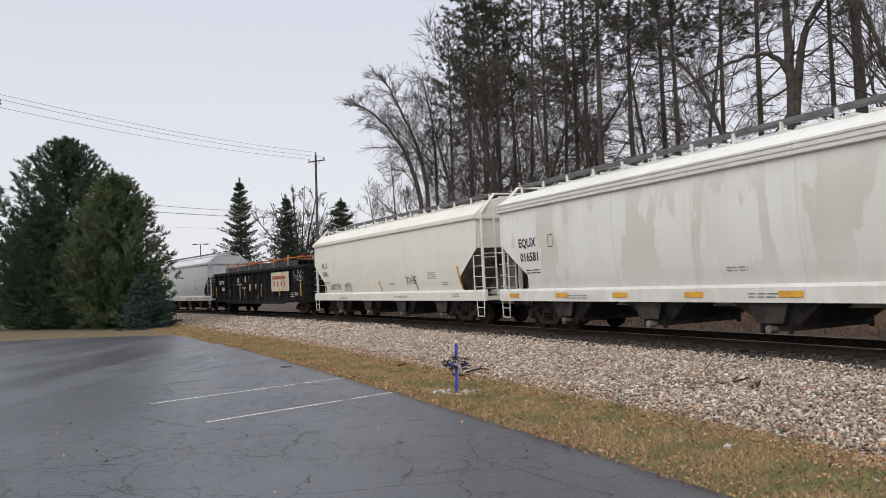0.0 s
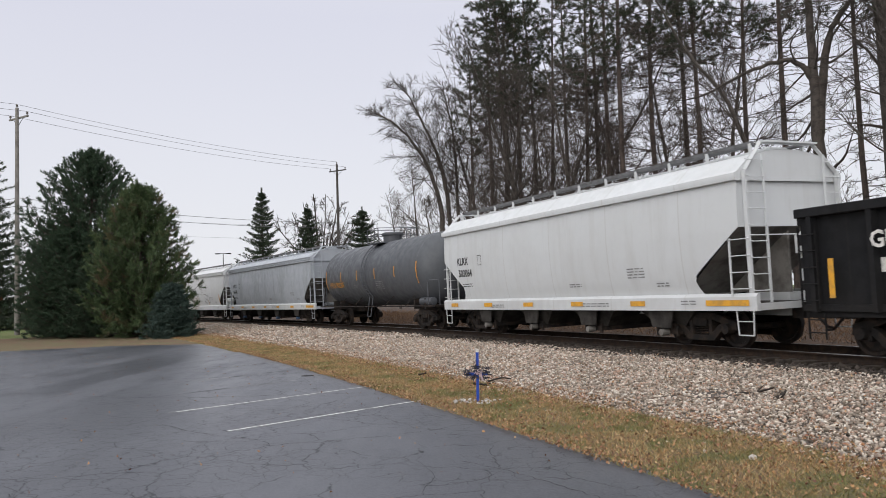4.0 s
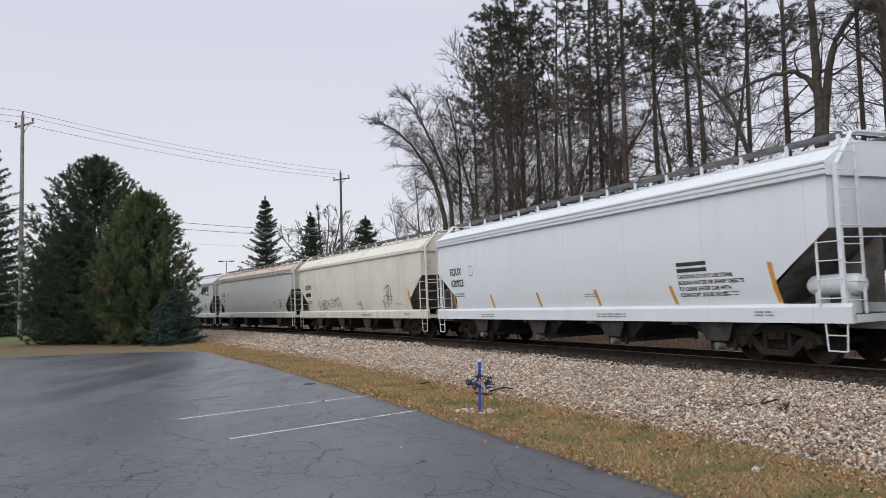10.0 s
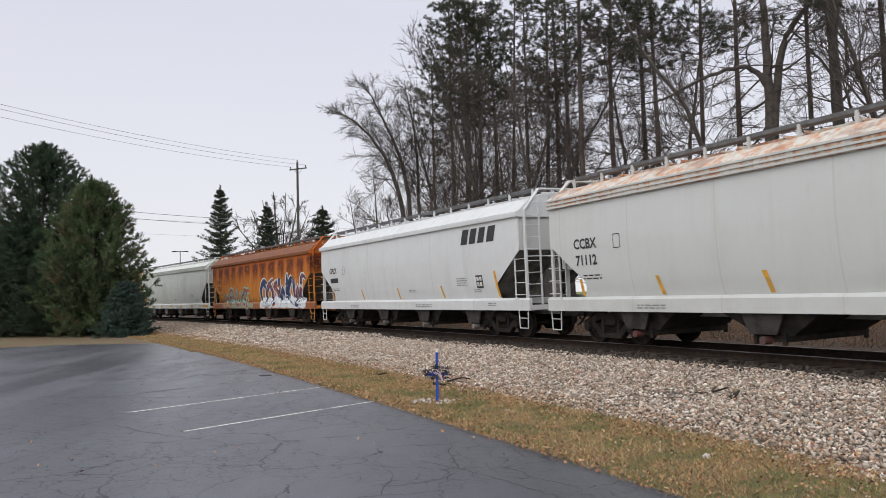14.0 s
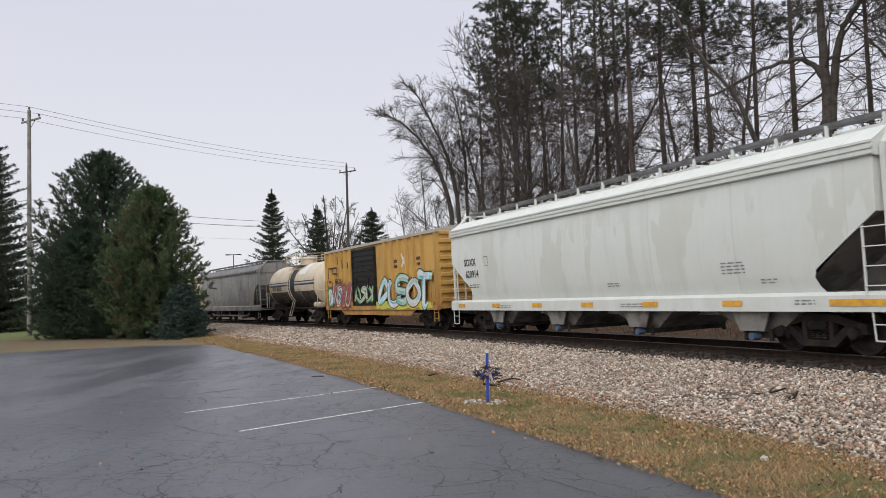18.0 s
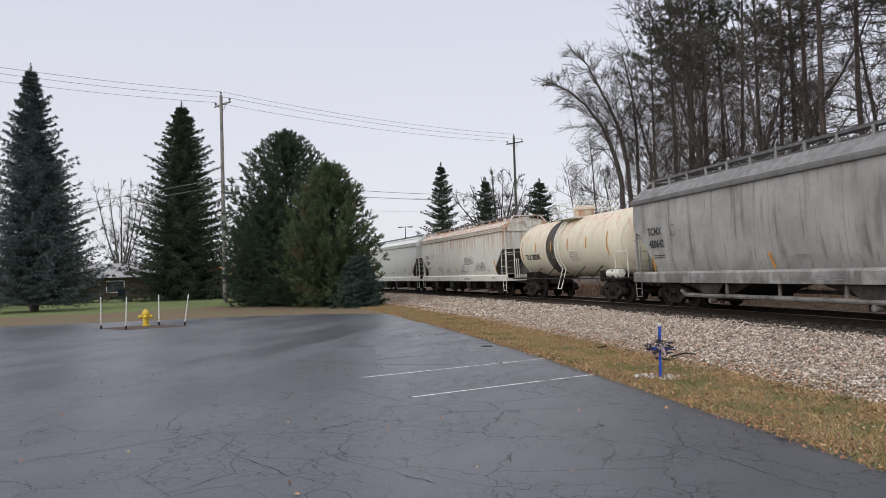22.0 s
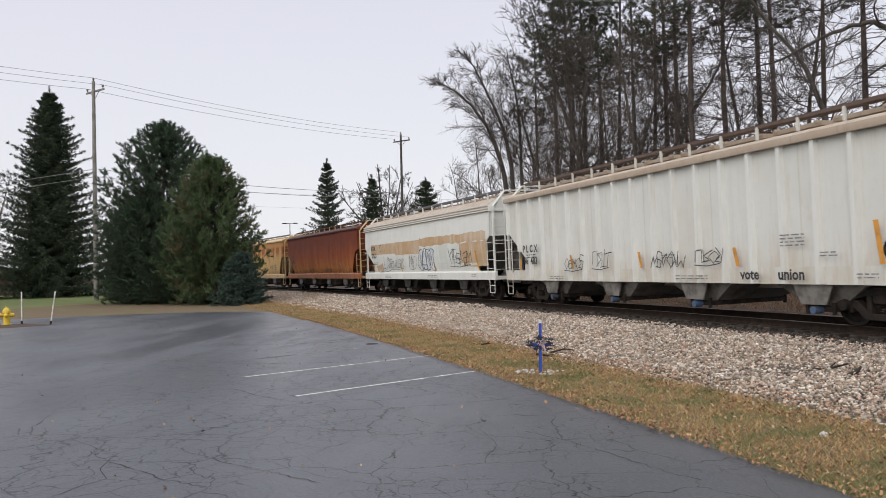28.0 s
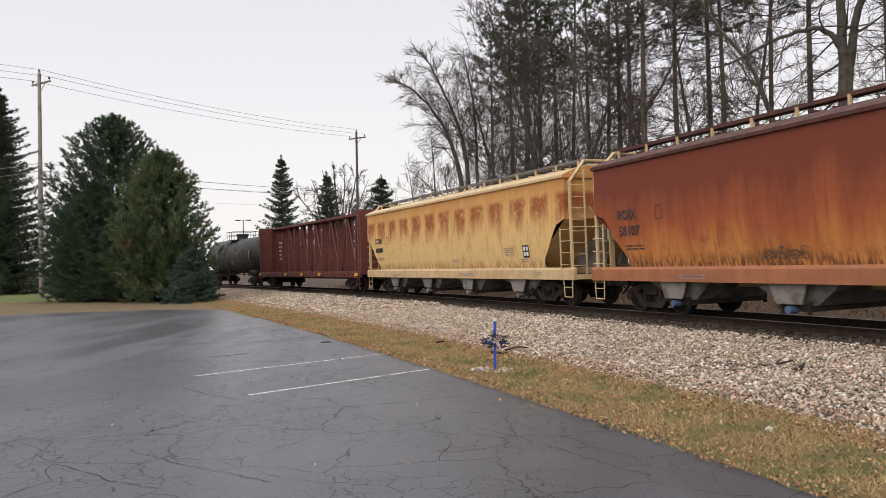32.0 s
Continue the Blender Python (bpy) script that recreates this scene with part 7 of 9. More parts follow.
PINE = foliage("dark_pine_needles", (0.027, 0.05, 0.032), (0.045, 0.08, 0.046), (0.08, 0.118, 0.066))
WOODPINE = foliage("olive_pine_needles", (0.024, 0.034, 0.02), (0.04, 0.052, 0.028), (0.07, 0.08, 0.042), (0.085, 0.06, 0.036))
SPRUCE = foliage("blue_spruce_needles", (0.03, 0.046, 0.046), (0.062, 0.088, 0.089), (0.17, 0.205, 0.21))
GREENSPRUCE = foliage("green_spruce_needles", (0.022, 0.037, 0.024), (0.040, 0.060, 0.036), (0.09, 0.115, 0.062))
FRESHPINE = foliage("fresh_pine_needles", (0.045, 0.08, 0.036), (0.078, 0.125, 0.055), (0.14, 0.17, 0.075), (0.14, 0.10, 0.055))
STRAW = foliage("dry_grass", (0.25, 0.155, 0.085), (0.18, 0.105, 0.06), (0.12, 0.07, 0.045))


class Twigs:
    """Tapered tubes and needles gathered as arrays."""

    def __init__(self, seed):
        self.r = np.random.RandomState(seed)
        self.v, self.f, self.n = [], [], 0
        self.lv, self.ln = [], 0

    def tube(self, pts, r0, r1, sides):
        k = len(pts)
        for j, p in enumerate(pts):
            d = pts[min(k - 1, j + 1)] - pts[max(0, j - 1)]
            d = d / (np.linalg.norm(d) + 1e-9)
            u = np.cross(d, (0.31, 0.17, 0.93) if abs(d[2]) < 0.9 else (1, 0, 0))
            u /= np.linalg.norm(u) + 1e-9
            w = np.cross(d, u)
            rad = r0 + (r1 - r0) * j / (k - 1)
            for i in range(sides):
                a = 2 * math.pi * i / sides
                self.v.append(p + rad * (math.cos(a) * u + math.sin(a) * w))
        for j in range(k - 1):
            for i in range(sides):
                q = self.n + j * sides
                self.f.append((q + i, q + (i + 1) % sides, q + sides + (i + 1) % sides, q + sides + i))
        self.n += k * sides

    def limb(self, p, d, length, r0, segs, bend, lift, r1=None):
        """Points of a wandering limb."""
        pts, step = [p], length / segs
        for _ in range(segs):
            d = d + self.r.normal(0, bend, 3) + np.array((0, 0, lift))
            d = d / np.linalg.norm(d)
            p = p + d * step
            pts.append(p)
        return pts

    def needles(self, c, count, size, width, spread, aim=None, up=0.2):
        """A clump of thin needle blades round c."""
        d = self.r.normal(0, 1, (count, 3))
        d[:, 2] += up
        if aim is not None:
            d += np.asarray(aim) * 1.2
        d /= np.linalg.norm(d, axis=1)[:, None]
        base = c + self.r.normal(0, spread, (count, 3))
        ln = size * self.r.uniform(0.6, 1.2, (count, 1))
        s = np.cross(d, self.r.normal(0, 1, (count, 3)))
        s /= np.linalg.norm(s, axis=1)[:, None] + 1e-9
        self.lv.append(np.stack([base - s * width, base + s * width, base + d * ln], 1).reshape(-1, 3))
        self.ln += count

    def wood(self, name, mat):
        return quick(np.array(self.v), np.array(self.f), name, mat, 1)

    def leaves(self, name, mat):
        return quick(np.concatenate(self.lv), np.arange(self.ln * 3).reshape(-1, 3), name, mat)


def bare_tree(seed, h, r0, spread=0.5, lean=(0, 0), low=0.3, limbs=26, bark=BARK, fine=7, thin=1.0):
    """A leafless broad-leaved tree: trunk, limbs, branches, twigs."""
    t = Twigs(seed)
    R = t.r
    d = np.array((lean[0], lean[1], 1.0))
    trunk = t.limb(np.zeros(3), d / np.linalg.norm(d), h, r0, 14, 0.045, 0.02)
    t.tube(trunk, r0, 0.02, 9)
    tw = Twigs(seed + 1)
    fans = [(trunk, h, r0)]
    for pts, hh, rr in fans:
        for k in range(limbs):
            u = low + (0.97 - low) * (k + R.rand()) / limbs
            j = min(int(u * (len(pts) - 1)), len(pts) - 2)
            p = pts[j] + (pts[j + 1] - pts[j]) * (u * (len(pts) - 1) - j)
            a = R.uniform(0, 2 * math.pi)
            up = R.uniform(0.35, 1.0)
            dd = np.array((math.cos(a), math.sin(a), up))
            ln = hh * spread * (1.15 - u) * R.uniform(0.6, 1.1) + 0.6
            rl = max(0.012, rr * (1 - u) * R.uniform(0.3, 0.5))
            q = tw.limb(p, dd / np.linalg.norm(dd), ln, rl, 7, 0.13, 0.05)
            tw.tube(q, rl, 0.014, 5)
            for b in range(fine):
                w = R.uniform(0.2, 0.98)
                i = min(int(w * 7), 6)
                e = R.normal(0, 0.7, 3) + (q[i + 1] - q[i]) / ln * 7 + np.array((0, 0, 0.35))
                l2 = ln * R.uniform(0.25, 0.5)
                s = tw.limb(q[i], e / np.linalg.norm(e), l2, 0.01, 4, 0.16, 0.05)
                tw.tube(s, max(0.014 * thin, rl * 0.38), 0.010 * thin, 3)
                for c in range(fine):
                    i2 = R.randint(1, 5)
                    e2 = R.normal(0, 0.6, 3) + (s[min(i2, 3) + 1] - s[min(i2, 3)]) / l2 * 4 + np.array((0, 0, 0.3))
                    s2 = tw.limb(s[i2 if i2 < 5 else 4], e2 / np.linalg.norm(e2), l2 * R.uniform(0.3, 0.7), 0.005, 2, 0.15, 0.03)
                    tw.tube(s2, 0.012 * thin, 0.007 * thin, 3)
    ob = new("bare_tree")
    part("trunk", t.wood("trunk", bark), ob)
    part("crown", tw.wood("crown", bark), ob)
    return ob


def tall_pine(seed, h, r0, crown=0.45, width=2.6, dense=1.0, mat=WOODPINE, bark=PINEBARK, dead=46):
    """A forest pine: a bare pole with whorls of dead twiggy limbs, and a ragged crown of separate tufts."""
    t, tw = Twigs(seed), Twigs(seed + 1)
    R = t.r
    trunk = t.limb(np.zeros(3), np.array((0, 0, 1.0)), h, r0, 16, 0.016, 0.01)
    t.tube(trunk, r0, 0.04, 9)

    def at(u):
        j = min(int(u * 16), 15)
        return trunk[j] + (trunk[j + 1] - trunk[j]) * (u * 16 - j)
    for k in range(dead):
        u = R.uniform(0.10, 1 - crown * 0.75)
        a = R.uniform(0, 6.283)
        d = np.array((math.cos(a), math.sin(a), R.uniform(-0.2, 0.25)))
        ln = R.uniform(0.6, 3.1) * (0.55 + 0.6 * u)
        q = tw.limb(at(u), d, ln, 0.03, 6, 0.11, 0.03 * R.normal())
        tw.tube(q, 0.028, 0.008, 4)
        for b in range(7):
            i = R.randint(1, 7)
            e = R.normal(0, 0.55, 3) + d
            g = tw.limb(q[i], e / np.linalg.norm(e), ln * R.uniform(0.2, 0.42), 0.01, 3, 0.13, 0.02)
            tw.tube(g, 0.012, 0.006, 3)
            for c in range(2):
                e2 = R.normal(0, 0.7, 3) + e * 0.7
                tw.tube(tw.limb(g[1 + c], e2 / np.linalg.norm(e2), ln * 0.13, 0.006, 2, 0.1, 0), 0.008, 0.005, 3)
    lf = Twigs(seed + 2)
    n = int(60 * dense)
    for k in range(n):
        u = 1 - crown * (1 - ((k + R.rand()) / n)) ** 0.85
        w = width * min(1, 0.22 + (1.0 - u) / (crown * 0.5)) * R.uniform(0.4, 1.15)
        a = R.uniform(0, 6.283)
        d = np.array((math.cos(a), math.sin(a), R.uniform(-0.1, 0.4)))
        q = tw.limb(at(min(u, 0.995)), d / np.linalg.norm(d), w + 0.3, 0.04, 6, 0.1, 0.05)
        tw.tube(q, 0.035, 0.01, 4)
        for b in range(2, 7):
            for c in range(2):
                if R.rand() < 0.72:
                    e = R.normal(0, 0.5, 3) + d + np.array((0, 0, 0.2))
                    p = q[b] + e / np.linalg.norm(e) * R.uniform(0.15, 0.5)
                    tw.tube([q[b], (q[b] + p) / 2 + R.normal(0, 0.04, 3), p], 0.014, 0.007, 3)
                    lf.needles(p, 30, 0.22, 0.016, 0.05, aim=e * 0.5, up=0.5)
    ob = new("pine_tree")
    part("trunk", t.wood("trunk", bark), ob)
    part("crown", tw.wood("crown", bark), ob)
    part("foliage", lf.leaves("foliage", mat), ob)
    return ob


def spruce(seed, h, width, mat, bare=0.04, layers=30, fat=1.0, boughs=10, shape=0.9, thick=1.0):
    """A conical spruce: whorls of flat boughs that droop and turn up at their tips, with side sprays and gaps between the layers."""
    t, lf = Twigs(seed), Twigs(seed + 1)
    R = t.r
    t.tube([np.array((0, 0, h * k / 8)) for k in range(9)], 0.017 * h, 0.02, 8)
    size, wide = 0.2 * fat ** 0.5, 0.021 * fat ** 0.5
    for k in range(2 * layers):
        inner = k % 2
        u = bare + (0.975 - bare) * (k / (2 * layers)) ** 0.97
        w = width * (1 - u) ** shape * min(1.0, 0.62 + 2.2 * (1 - u)) * (0.66 if inner else R.uniform(0.92, 1.06)) + 0.12
        m = max(5, int(boughs * (0.55 + 0.6 * (1 - u))))
        turn = R.rand() * 6.283
        for j in range(m):
            a = turn + 6.283 * (j + R.uniform(-0.25, 0.25)) / m
            ww = w * R.uniform(0.72, 1.12)
            z0 = h * u + R.normal(0, 0.16) * h / layers
            sag, rise = 0.34 * (1 - u) - 0.30 * u, 0.26 * (1 - u) + 0.12
            out = np.array((math.cos(a), math.sin(a), 0.0))
            side = np.array((-out[1], out[0], 0.0))
            bend = R.normal(0, 0.07)
            q = [np.array((0, 0, z0 - ww * (sag * x - rise * x * x))) + out * ww * x + side * ww * bend * x * x for x in np.linspace(0, 1, 8)]
            t.tube(q, 0.03 * (1.2 - u), 0.008, 3)
            spots, aims = [], []
            for b in range(1, 8):
                x = b / 7
                fwd = (q[b] - q[b - 1]) / (np.linalg.norm(q[b] - q[b - 1]) + 1e-6)
                for s in (-1, 1):
                    reach = ww * 0.34 * (1.08 - x) * R.uniform(0.7, 1.2) + 0.16
                    way = fwd * 0.75 + side * s * 0.8 + np.array((0, 0, R.normal(-0.14, 0.08)))
                    way /= np.linalg.norm(way)
                    steps = max(2, int(reach / (0.15 * fat ** 0.5)))
                    for c in range(steps):
                        spots.append(q[b - 1] + (q[b] - q[b - 1]) * R.rand() + way * reach * (c + R.rand()) / steps)
                        aims.append(way * 1.1)
                spots.append(q[b])
                aims.append(fwd)
            reps = max(3, int(7 * thick))
            spots, aims = np.repeat(np.array(spots), reps, 0), np.repeat(np.array(aims), reps, 0)
            lf.needles(spots, len(spots), size, wide, 0.032 * fat ** 0.5, aim=aims, up=-0.05)
            lf.needles(q[-1], 9, size * 1.1, wide * 0.8, 0.03, aim=out * 1.5 + np.array((0, 0, 0.5)), up=0)
    for z in np.linspace(0.95, 1.0, 7):
        lf.needles(np.array((0, 0, h * z)), 12, size * (1.9 - 1.2 * (z - 0.95) / 0.05), wide, 0.03, aim=(0, 0, 0.9), up=0.3)
    ob = new("spruce_tree")
    part("trunk", t.wood("trunk", PINEBARK), ob)
    part("foliage", lf.leaves("foliage", mat), ob)
    return ob


FULL = ([0.0, 0.08, 0.25, 0.5, 0.7, 0.82, 0.91, 0.97, 1.0], [0.80, 0.95, 1.0, 1.0, 0.92, 0.68, 0.44, 0.22, 0.06])
LOOSE = ([0.0, 0.1, 0.3, 0.5, 0.65, 0.8, 0.92, 1.0], [0.75, 0.9, 1.0, 1.0, 0.85, 0.6, 0.33, 0.08])


def bushy_pine(seed, h, width, mat, limbs=260, profile=FULL, ragged=0.2):
    """A broad pine clothed to the ground: limbs that sweep out and up, each ending in a spray of upright tufts."""
    t, lf = Twigs(seed), Twigs(seed + 1)
    R = t.r
    t.tube([np.array((0.1 * math.sin(k), 0.1 * math.cos(k), 0.97 * h * k / 8)) for k in range(9)], 0.02 * h, 0.03, 8)
    for k in range(limbs):
        u = ((k + R.rand()) / limbs) ** 0.9
        a = 2.39996 * k + R.uniform(-0.4, 0.4)
        rad = width * float(np.interp(u, *profile)) * (1 + ragged * R.uniform(-1.3, 0.55))
        out = np.array((math.cos(a), math.sin(a), 0.0))
        z1 = h * u
        z0 = max(0.02 * h, z1 - (0.25 + 0.6 * u) * rad - 0.3)
        q = [out * rad * x + np.array((0, 0, z0 + (z1 - z0) * (0.35 * x + 0.65 * x * x))) + R.normal(0, 0.05, 3) * x for x in np.linspace(0, 1, 8)]
        t.tube(q, 0.05 * (1.15 - u), 0.012, 4)
        for b in range(2, 8):
            for c in range(3):
                e = R.normal(0, 0.62, 3) + out * 0.9 + np.array((0, 0, 0.35))
                e /= np.linalg.norm(e)
                ln = R.uniform(0.25, 0.5) + 0.09 * rad * (1.1 - b / 8)
                s = t.limb(q[b], e, ln, 0.02, 3, 0.1, 0.22)
                t.tube(s, 0.016, 0.007, 3)
                g = s[-1] - s[0]
                g /= np.linalg.norm(g) + 1e-6
                spots = np.repeat(np.array(s[1:]), 17, 0)
                lf.needles(spots, len(spots), 0.19, 0.015, 0.035, aim=g * 1.5, up=0.3)
    for k in range(12):
        a = R.uniform(0, 6.283)
        p = np.array((0.3 * math.cos(a) * R.rand(), 0.3 * math.sin(a) * R.rand(), h * R.uniform(0.96, 1.02)))
        lf.needles(p, 24, 0.3, 0.016, 0.05, aim=(0, 0, 1.4), up=0.4)
    ob = new("pine_tree")
    part("trunk", t.wood("trunk", PINEBARK), ob)
    part("foliage", lf.leaves("foliage", mat), ob)
    return ob


def through_points(ctrl, n):
    """A smooth line through a few points (sideways, away, up)."""
    p = [np.array(c, float) for c in ctrl]
    p = [2 * p[0] - p[1]] + p + [2 * p[-1] - p[-2]]
    out = []
    for i in range(1, len(p) - 2):
        for k in range(n):
            x = k / n
            out.append(0.5 * (2 * p[i] + (p[i + 1] - p[i - 1]) * x + (2 * p[i - 1] - 5 * p[i] + 4 * p[i + 1] - p[i + 2]) * x * x + (3 * p[i] - p[i - 1] - 3 * p[i + 1] + p[i + 2]) * x ** 3))
    return out + [p[-2]]


def shaped_tree(seed, stems, twigs=30, reach=3.2, start=0.35, pull=(0, 0, 0.35), curl=-0.02, bark=BARK, fine=9, thin=1.0, wander=0.10):
    """A leafless tree of given stems (radius, points), clothed in limbs that split into fine twigs."""
    t, tw = Twigs(seed), Twigs(seed + 1)
    R = t.r
    pull = np.array(pull)
    for r0, ctrl in stems:
        st = through_points(ctrl, 5)
        st = [p + R.normal(0, 0.03, 3) for p in st]
        t.tube(st, r0, max(0.02, r0 * 0.16), 8)
        k = len(st) - 1
        for b in range(twigs):
            u = start + (0.99 - start) * (b + R.rand()) / twigs
            i = min(int(u * k), k - 1)
            d = (st[i + 1] - st[i]) / (np.linalg.norm(st[i + 1] - st[i]) + 1e-6)
            e = R.normal(0, 0.6, 3) + d * 0.6 + pull
            ln = reach * (1.25 - 0.75 * u) * R.uniform(0.45, 1.1)
            rl = max(0.016, r0 * (1 - u) * 0.4)
            q = tw.limb(st[i], e / np.linalg.norm(e), ln, rl, 8, wander, curl)
            tw.tube(q, rl, 0.012, 5)
            for c in range(fine):
                i2 = R.randint(2, 9)
                g = R.normal(0, 0.5, 3) + (q[min(8, i2)] - q[i2 - 1]) / ln * 8 + pull * 0.6
                l2 = ln * R.uniform(0.22, 0.45)
                s2 = tw.limb(q[min(8, i2)], g / np.linalg.norm(g), l2, 0.01, 4, 0.12, curl)
                tw.tube(s2, 0.014 * thin, 0.009 * thin, 3)
                for w in range(5):
                    i3 = R.randint(1, 5)
                    g2 = R.normal(0, 0.45, 3) + (s2[i3] - s2[i3 - 1]) / l2 * 5 + pull * 0.3
                    tw.tube(tw.limb(s2[i3], g2 / np.linalg.norm(g2), l2 * R.uniform(0.3, 0.75), 0.005, 2, 0.1, curl), 0.009 * thin, 0.0055 * thin, 3)
    ob = new("bare_tree")
    part("trunk", t.wood("trunk", bark), ob)
    part("crown", tw.wood("crown", bark), ob)
    return ob


def place(az, dist):
    """A place from its bearing (degrees to the left of straight ahead) and its distance from the eye."""
    return -dist * math.sin(radians(az)), dist * math.cos(radians(az))


def ground_at(x, y):
    side = (x - QX) * -math.sin(HEAD) + (y - QY) * math.cos(HEAD)
    s = (x - QX) * math.cos(HEAD) + (y - QY) * math.sin(HEAD)
    side += BEND * s * s / 2 * -1
    return float(np.interp(-side, [3, 4, 5.5, 8, 12, 20, 40, 90], [0, 0.05, 0.15, 0.44, 0.59, 0.69, 0.79, 0.88])) - 0.04 if side < -3 else -0.03


# left-hand evergreens
def stand(ob, x, y, turn=0.0, size=1.0, label="", group=""):
    ob.matrix_basis = pose(x, y, ground_at(x, y), 0, 0, turn) @ Matrix.Scale(size, 4)
    return tagged(ob, label, "tree", group)


def again(ob, x, y, turn, size, label="", tilt=0.0):
    c = copy_thing(ob, Matrix.Identity(4))
    c.matrix_basis = pose(x, y, ground_at(x, y), tilt, 0, turn) @ Matrix.Diagonal((size[0], size[0], size[1], 1) if isinstance(size, tuple) else (size, size, size, 1))
    return tagged(c, label) if label else c


blue = stand(spruce(21, 17.9, 6.5, SPRUCE, bare=0.07, layers=25, fat=1.3, boughs=11, shape=1.02), -43.0, 47.5, 0, 1, "tall blue-grey spruce with layered branches")
again(blue, -56.0, 52.0, 70, (0.95, 0.82), "blue-grey spruce beyond the edge of the lawn")
green = stand(spruce(31, 20.2, 8.0, GREENSPRUCE, bare=0.02, layers=24, fat=1.8, boughs=15, shape=0.92, thick=1.3), -45.8, 70.9, 0, 1, "dense dark green spruce down to the lawn")
again(green, -58.0, 66.0, 60, (0.8, 0.8), "dark green spruce behind the pole")
pa = stand(bushy_pine(41, 12.2, 3.95, PINE, 300), -25.2, 52.0, 0, 1, "broad dark green pine clothed to the ground")
pb = stand(bushy_pine(51, 8.8, 2.9, FRESHPINE, 215, LOOSE, 0.22), -19.4, 46.2, 40, 1, "lighter green pine with some dry tips")
again(pa, -29.6, 57.8, 120, (0.75, 0.68), "dark pine at the back of the group")
JUNIPER = foliage("blue_green_juniper", (0.03, 0.052, 0.043), (0.048, 0.078, 0.063), (0.08, 0.115, 0.095))
bush = stand(spruce(61, 3.0, 1.75, JUNIPER, bare=0.0, layers=10, fat=0.7, boughs=12, shape=0.7, thick=1.2), -16.6, 43.6, 0, 1, "small rounded blue-green spruce bush")
again(pa, -22.2, 47.6, 200, (0.62, 0.42), "low dark pine boughs at the foot of the group")
again(pa, -25.2, 49.2, 310, (0.8, 0.55), "dark pine boughs sweeping to the ground")
far_spruce = stand(spruce(71, 17.0, 5.2, GREENSPRUCE, bare=0.05, layers=15, fat=2.0, boughs=9, thick=0.9), *place(14.7, 112), 0, 1, "far narrow spruce behind the railway")
again(far_spruce, *place(11.5, 118), 50, (1.0, 0.9), "far narrow spruce behind the railway")
again(far_spruce, *place(7.6, 120), 90, (1.25, 0.88), "far dark spruce beside a bare tree")

# bare trees and pines of the wood behind the track
W1 = bare_tree(101, 19, 0.26, 0.42, limbs=30)
W3 = bare_tree(121, 14, 0.16, 0.34, (-0.05, 0.05), 0.2, 26, PALEBARK, fine=6)
W5 = shaped_tree(151, tuple((0.40 - 0.025 * k, ((0, 0, 0), (0.1 * x, 0.1 * k, 3.2), (0.45 * x, 0.3 * (k % 3 - 1), 9.5 - 0.2 * abs(x)), (x, 0.6 * (k % 3 - 1), 18.5 - 0.75 * abs(x)))) for k, x in enumerate((-1.0, 3.0, -4.6, 6.4, -7.4, 1.0, -2.8, 4.8, 8.2))), 22, 4.2, 0.3, (0, 0, 0.35), 0.0, fine=10, thin=2.4, wander=0.045)
VASE = shaped_tree(155, tuple((0.2 - 0.012 * k, ((0, 0, 0), (0.03 * x, 0, 2.2), (0.55 * x, 0.3 * (k % 3 - 1), 8), (x, 0.5 * (k % 3 - 1), 15.5 - 0.3 * abs(x)))) for k, x in enumerate((0.4, -1.6, 2.4, -3.2, 3.8, 1.3))), 22, 2.8, 0.3, (0, 0, 0.5), 0.01, BARK, fine=8, thin=1.1, wander=0.04)
W6 = shaped_tree(161, ((0.26, ((0.6, 0, 0), (0.35, 0, 5), (0, 0, 9), (-1.1, 0.2, 12.2), (-3.2, 0.4, 15.0), (-5.0, 0.3, 16.0))), (0.22, ((0.9, 0.3, 0), (0.8, 0.3, 8), (0.1, -0.2, 12), (-1.2, -0.4, 15.2), (-2.6, -0.3, 18.0))),
                       (0.18, ((1.3, 0.5, 0), (1.5, 0.5, 8), (1.4, 0.6, 13), (0.6, 0.8, 18.6)))), 42, 3.3, 0.42, (-0.22, 0, 0.3), -0.02, fine=16, thin=0.8)
# a heavy old tree with one level limb and one that leans away, and its neighbour that forks
OLD = shaped_tree(171, ((0.36, ((0, 0, 0), (0.05, 0, 6), (0, 0, 11), (-0.12, 0.1, 16), (0.1, 0, 22))), (0.15, ((0, 0, 10.6), (-0.9, -0.2, 11.6), (-2.6, -0.5, 11.4), (-4.8, -0.4, 10.5), (-6.2, -0.3, 10.4))),
                        (0.22, ((0, 0, 7.6), (0.35, 0.1, 10.4), (0.65, 0.1, 12.4), (1.3, 0.2, 13.6), (2.1, 0.2, 14.7), (3.4, 0.3, 17.5), (3.9, 0.3, 21)))), 13, 4.0, 0.2, (0.05, 0, 0.1), 0.0, fine=5, thin=0.9)
FORK = shaped_tree(181, ((0.33, ((0, 0, 0), (0.0, 0, 8), (-0.15, 0, 13.6), (-0.9, 0.1, 16.5), (-1.3, 0, 21))), (0.24, ((-0.1, 0, 12.6), (0.3, 0.1, 15.5), (0.35, 0, 21))), (0.09, ((0, 0, 10.4), (1.2, 0.2, 11.3), (2.6, 0, 11.2)))), 14, 3.6, 0.25, (-0.05, 0, 0.15), 0.0, fine=6, thin=1.0)
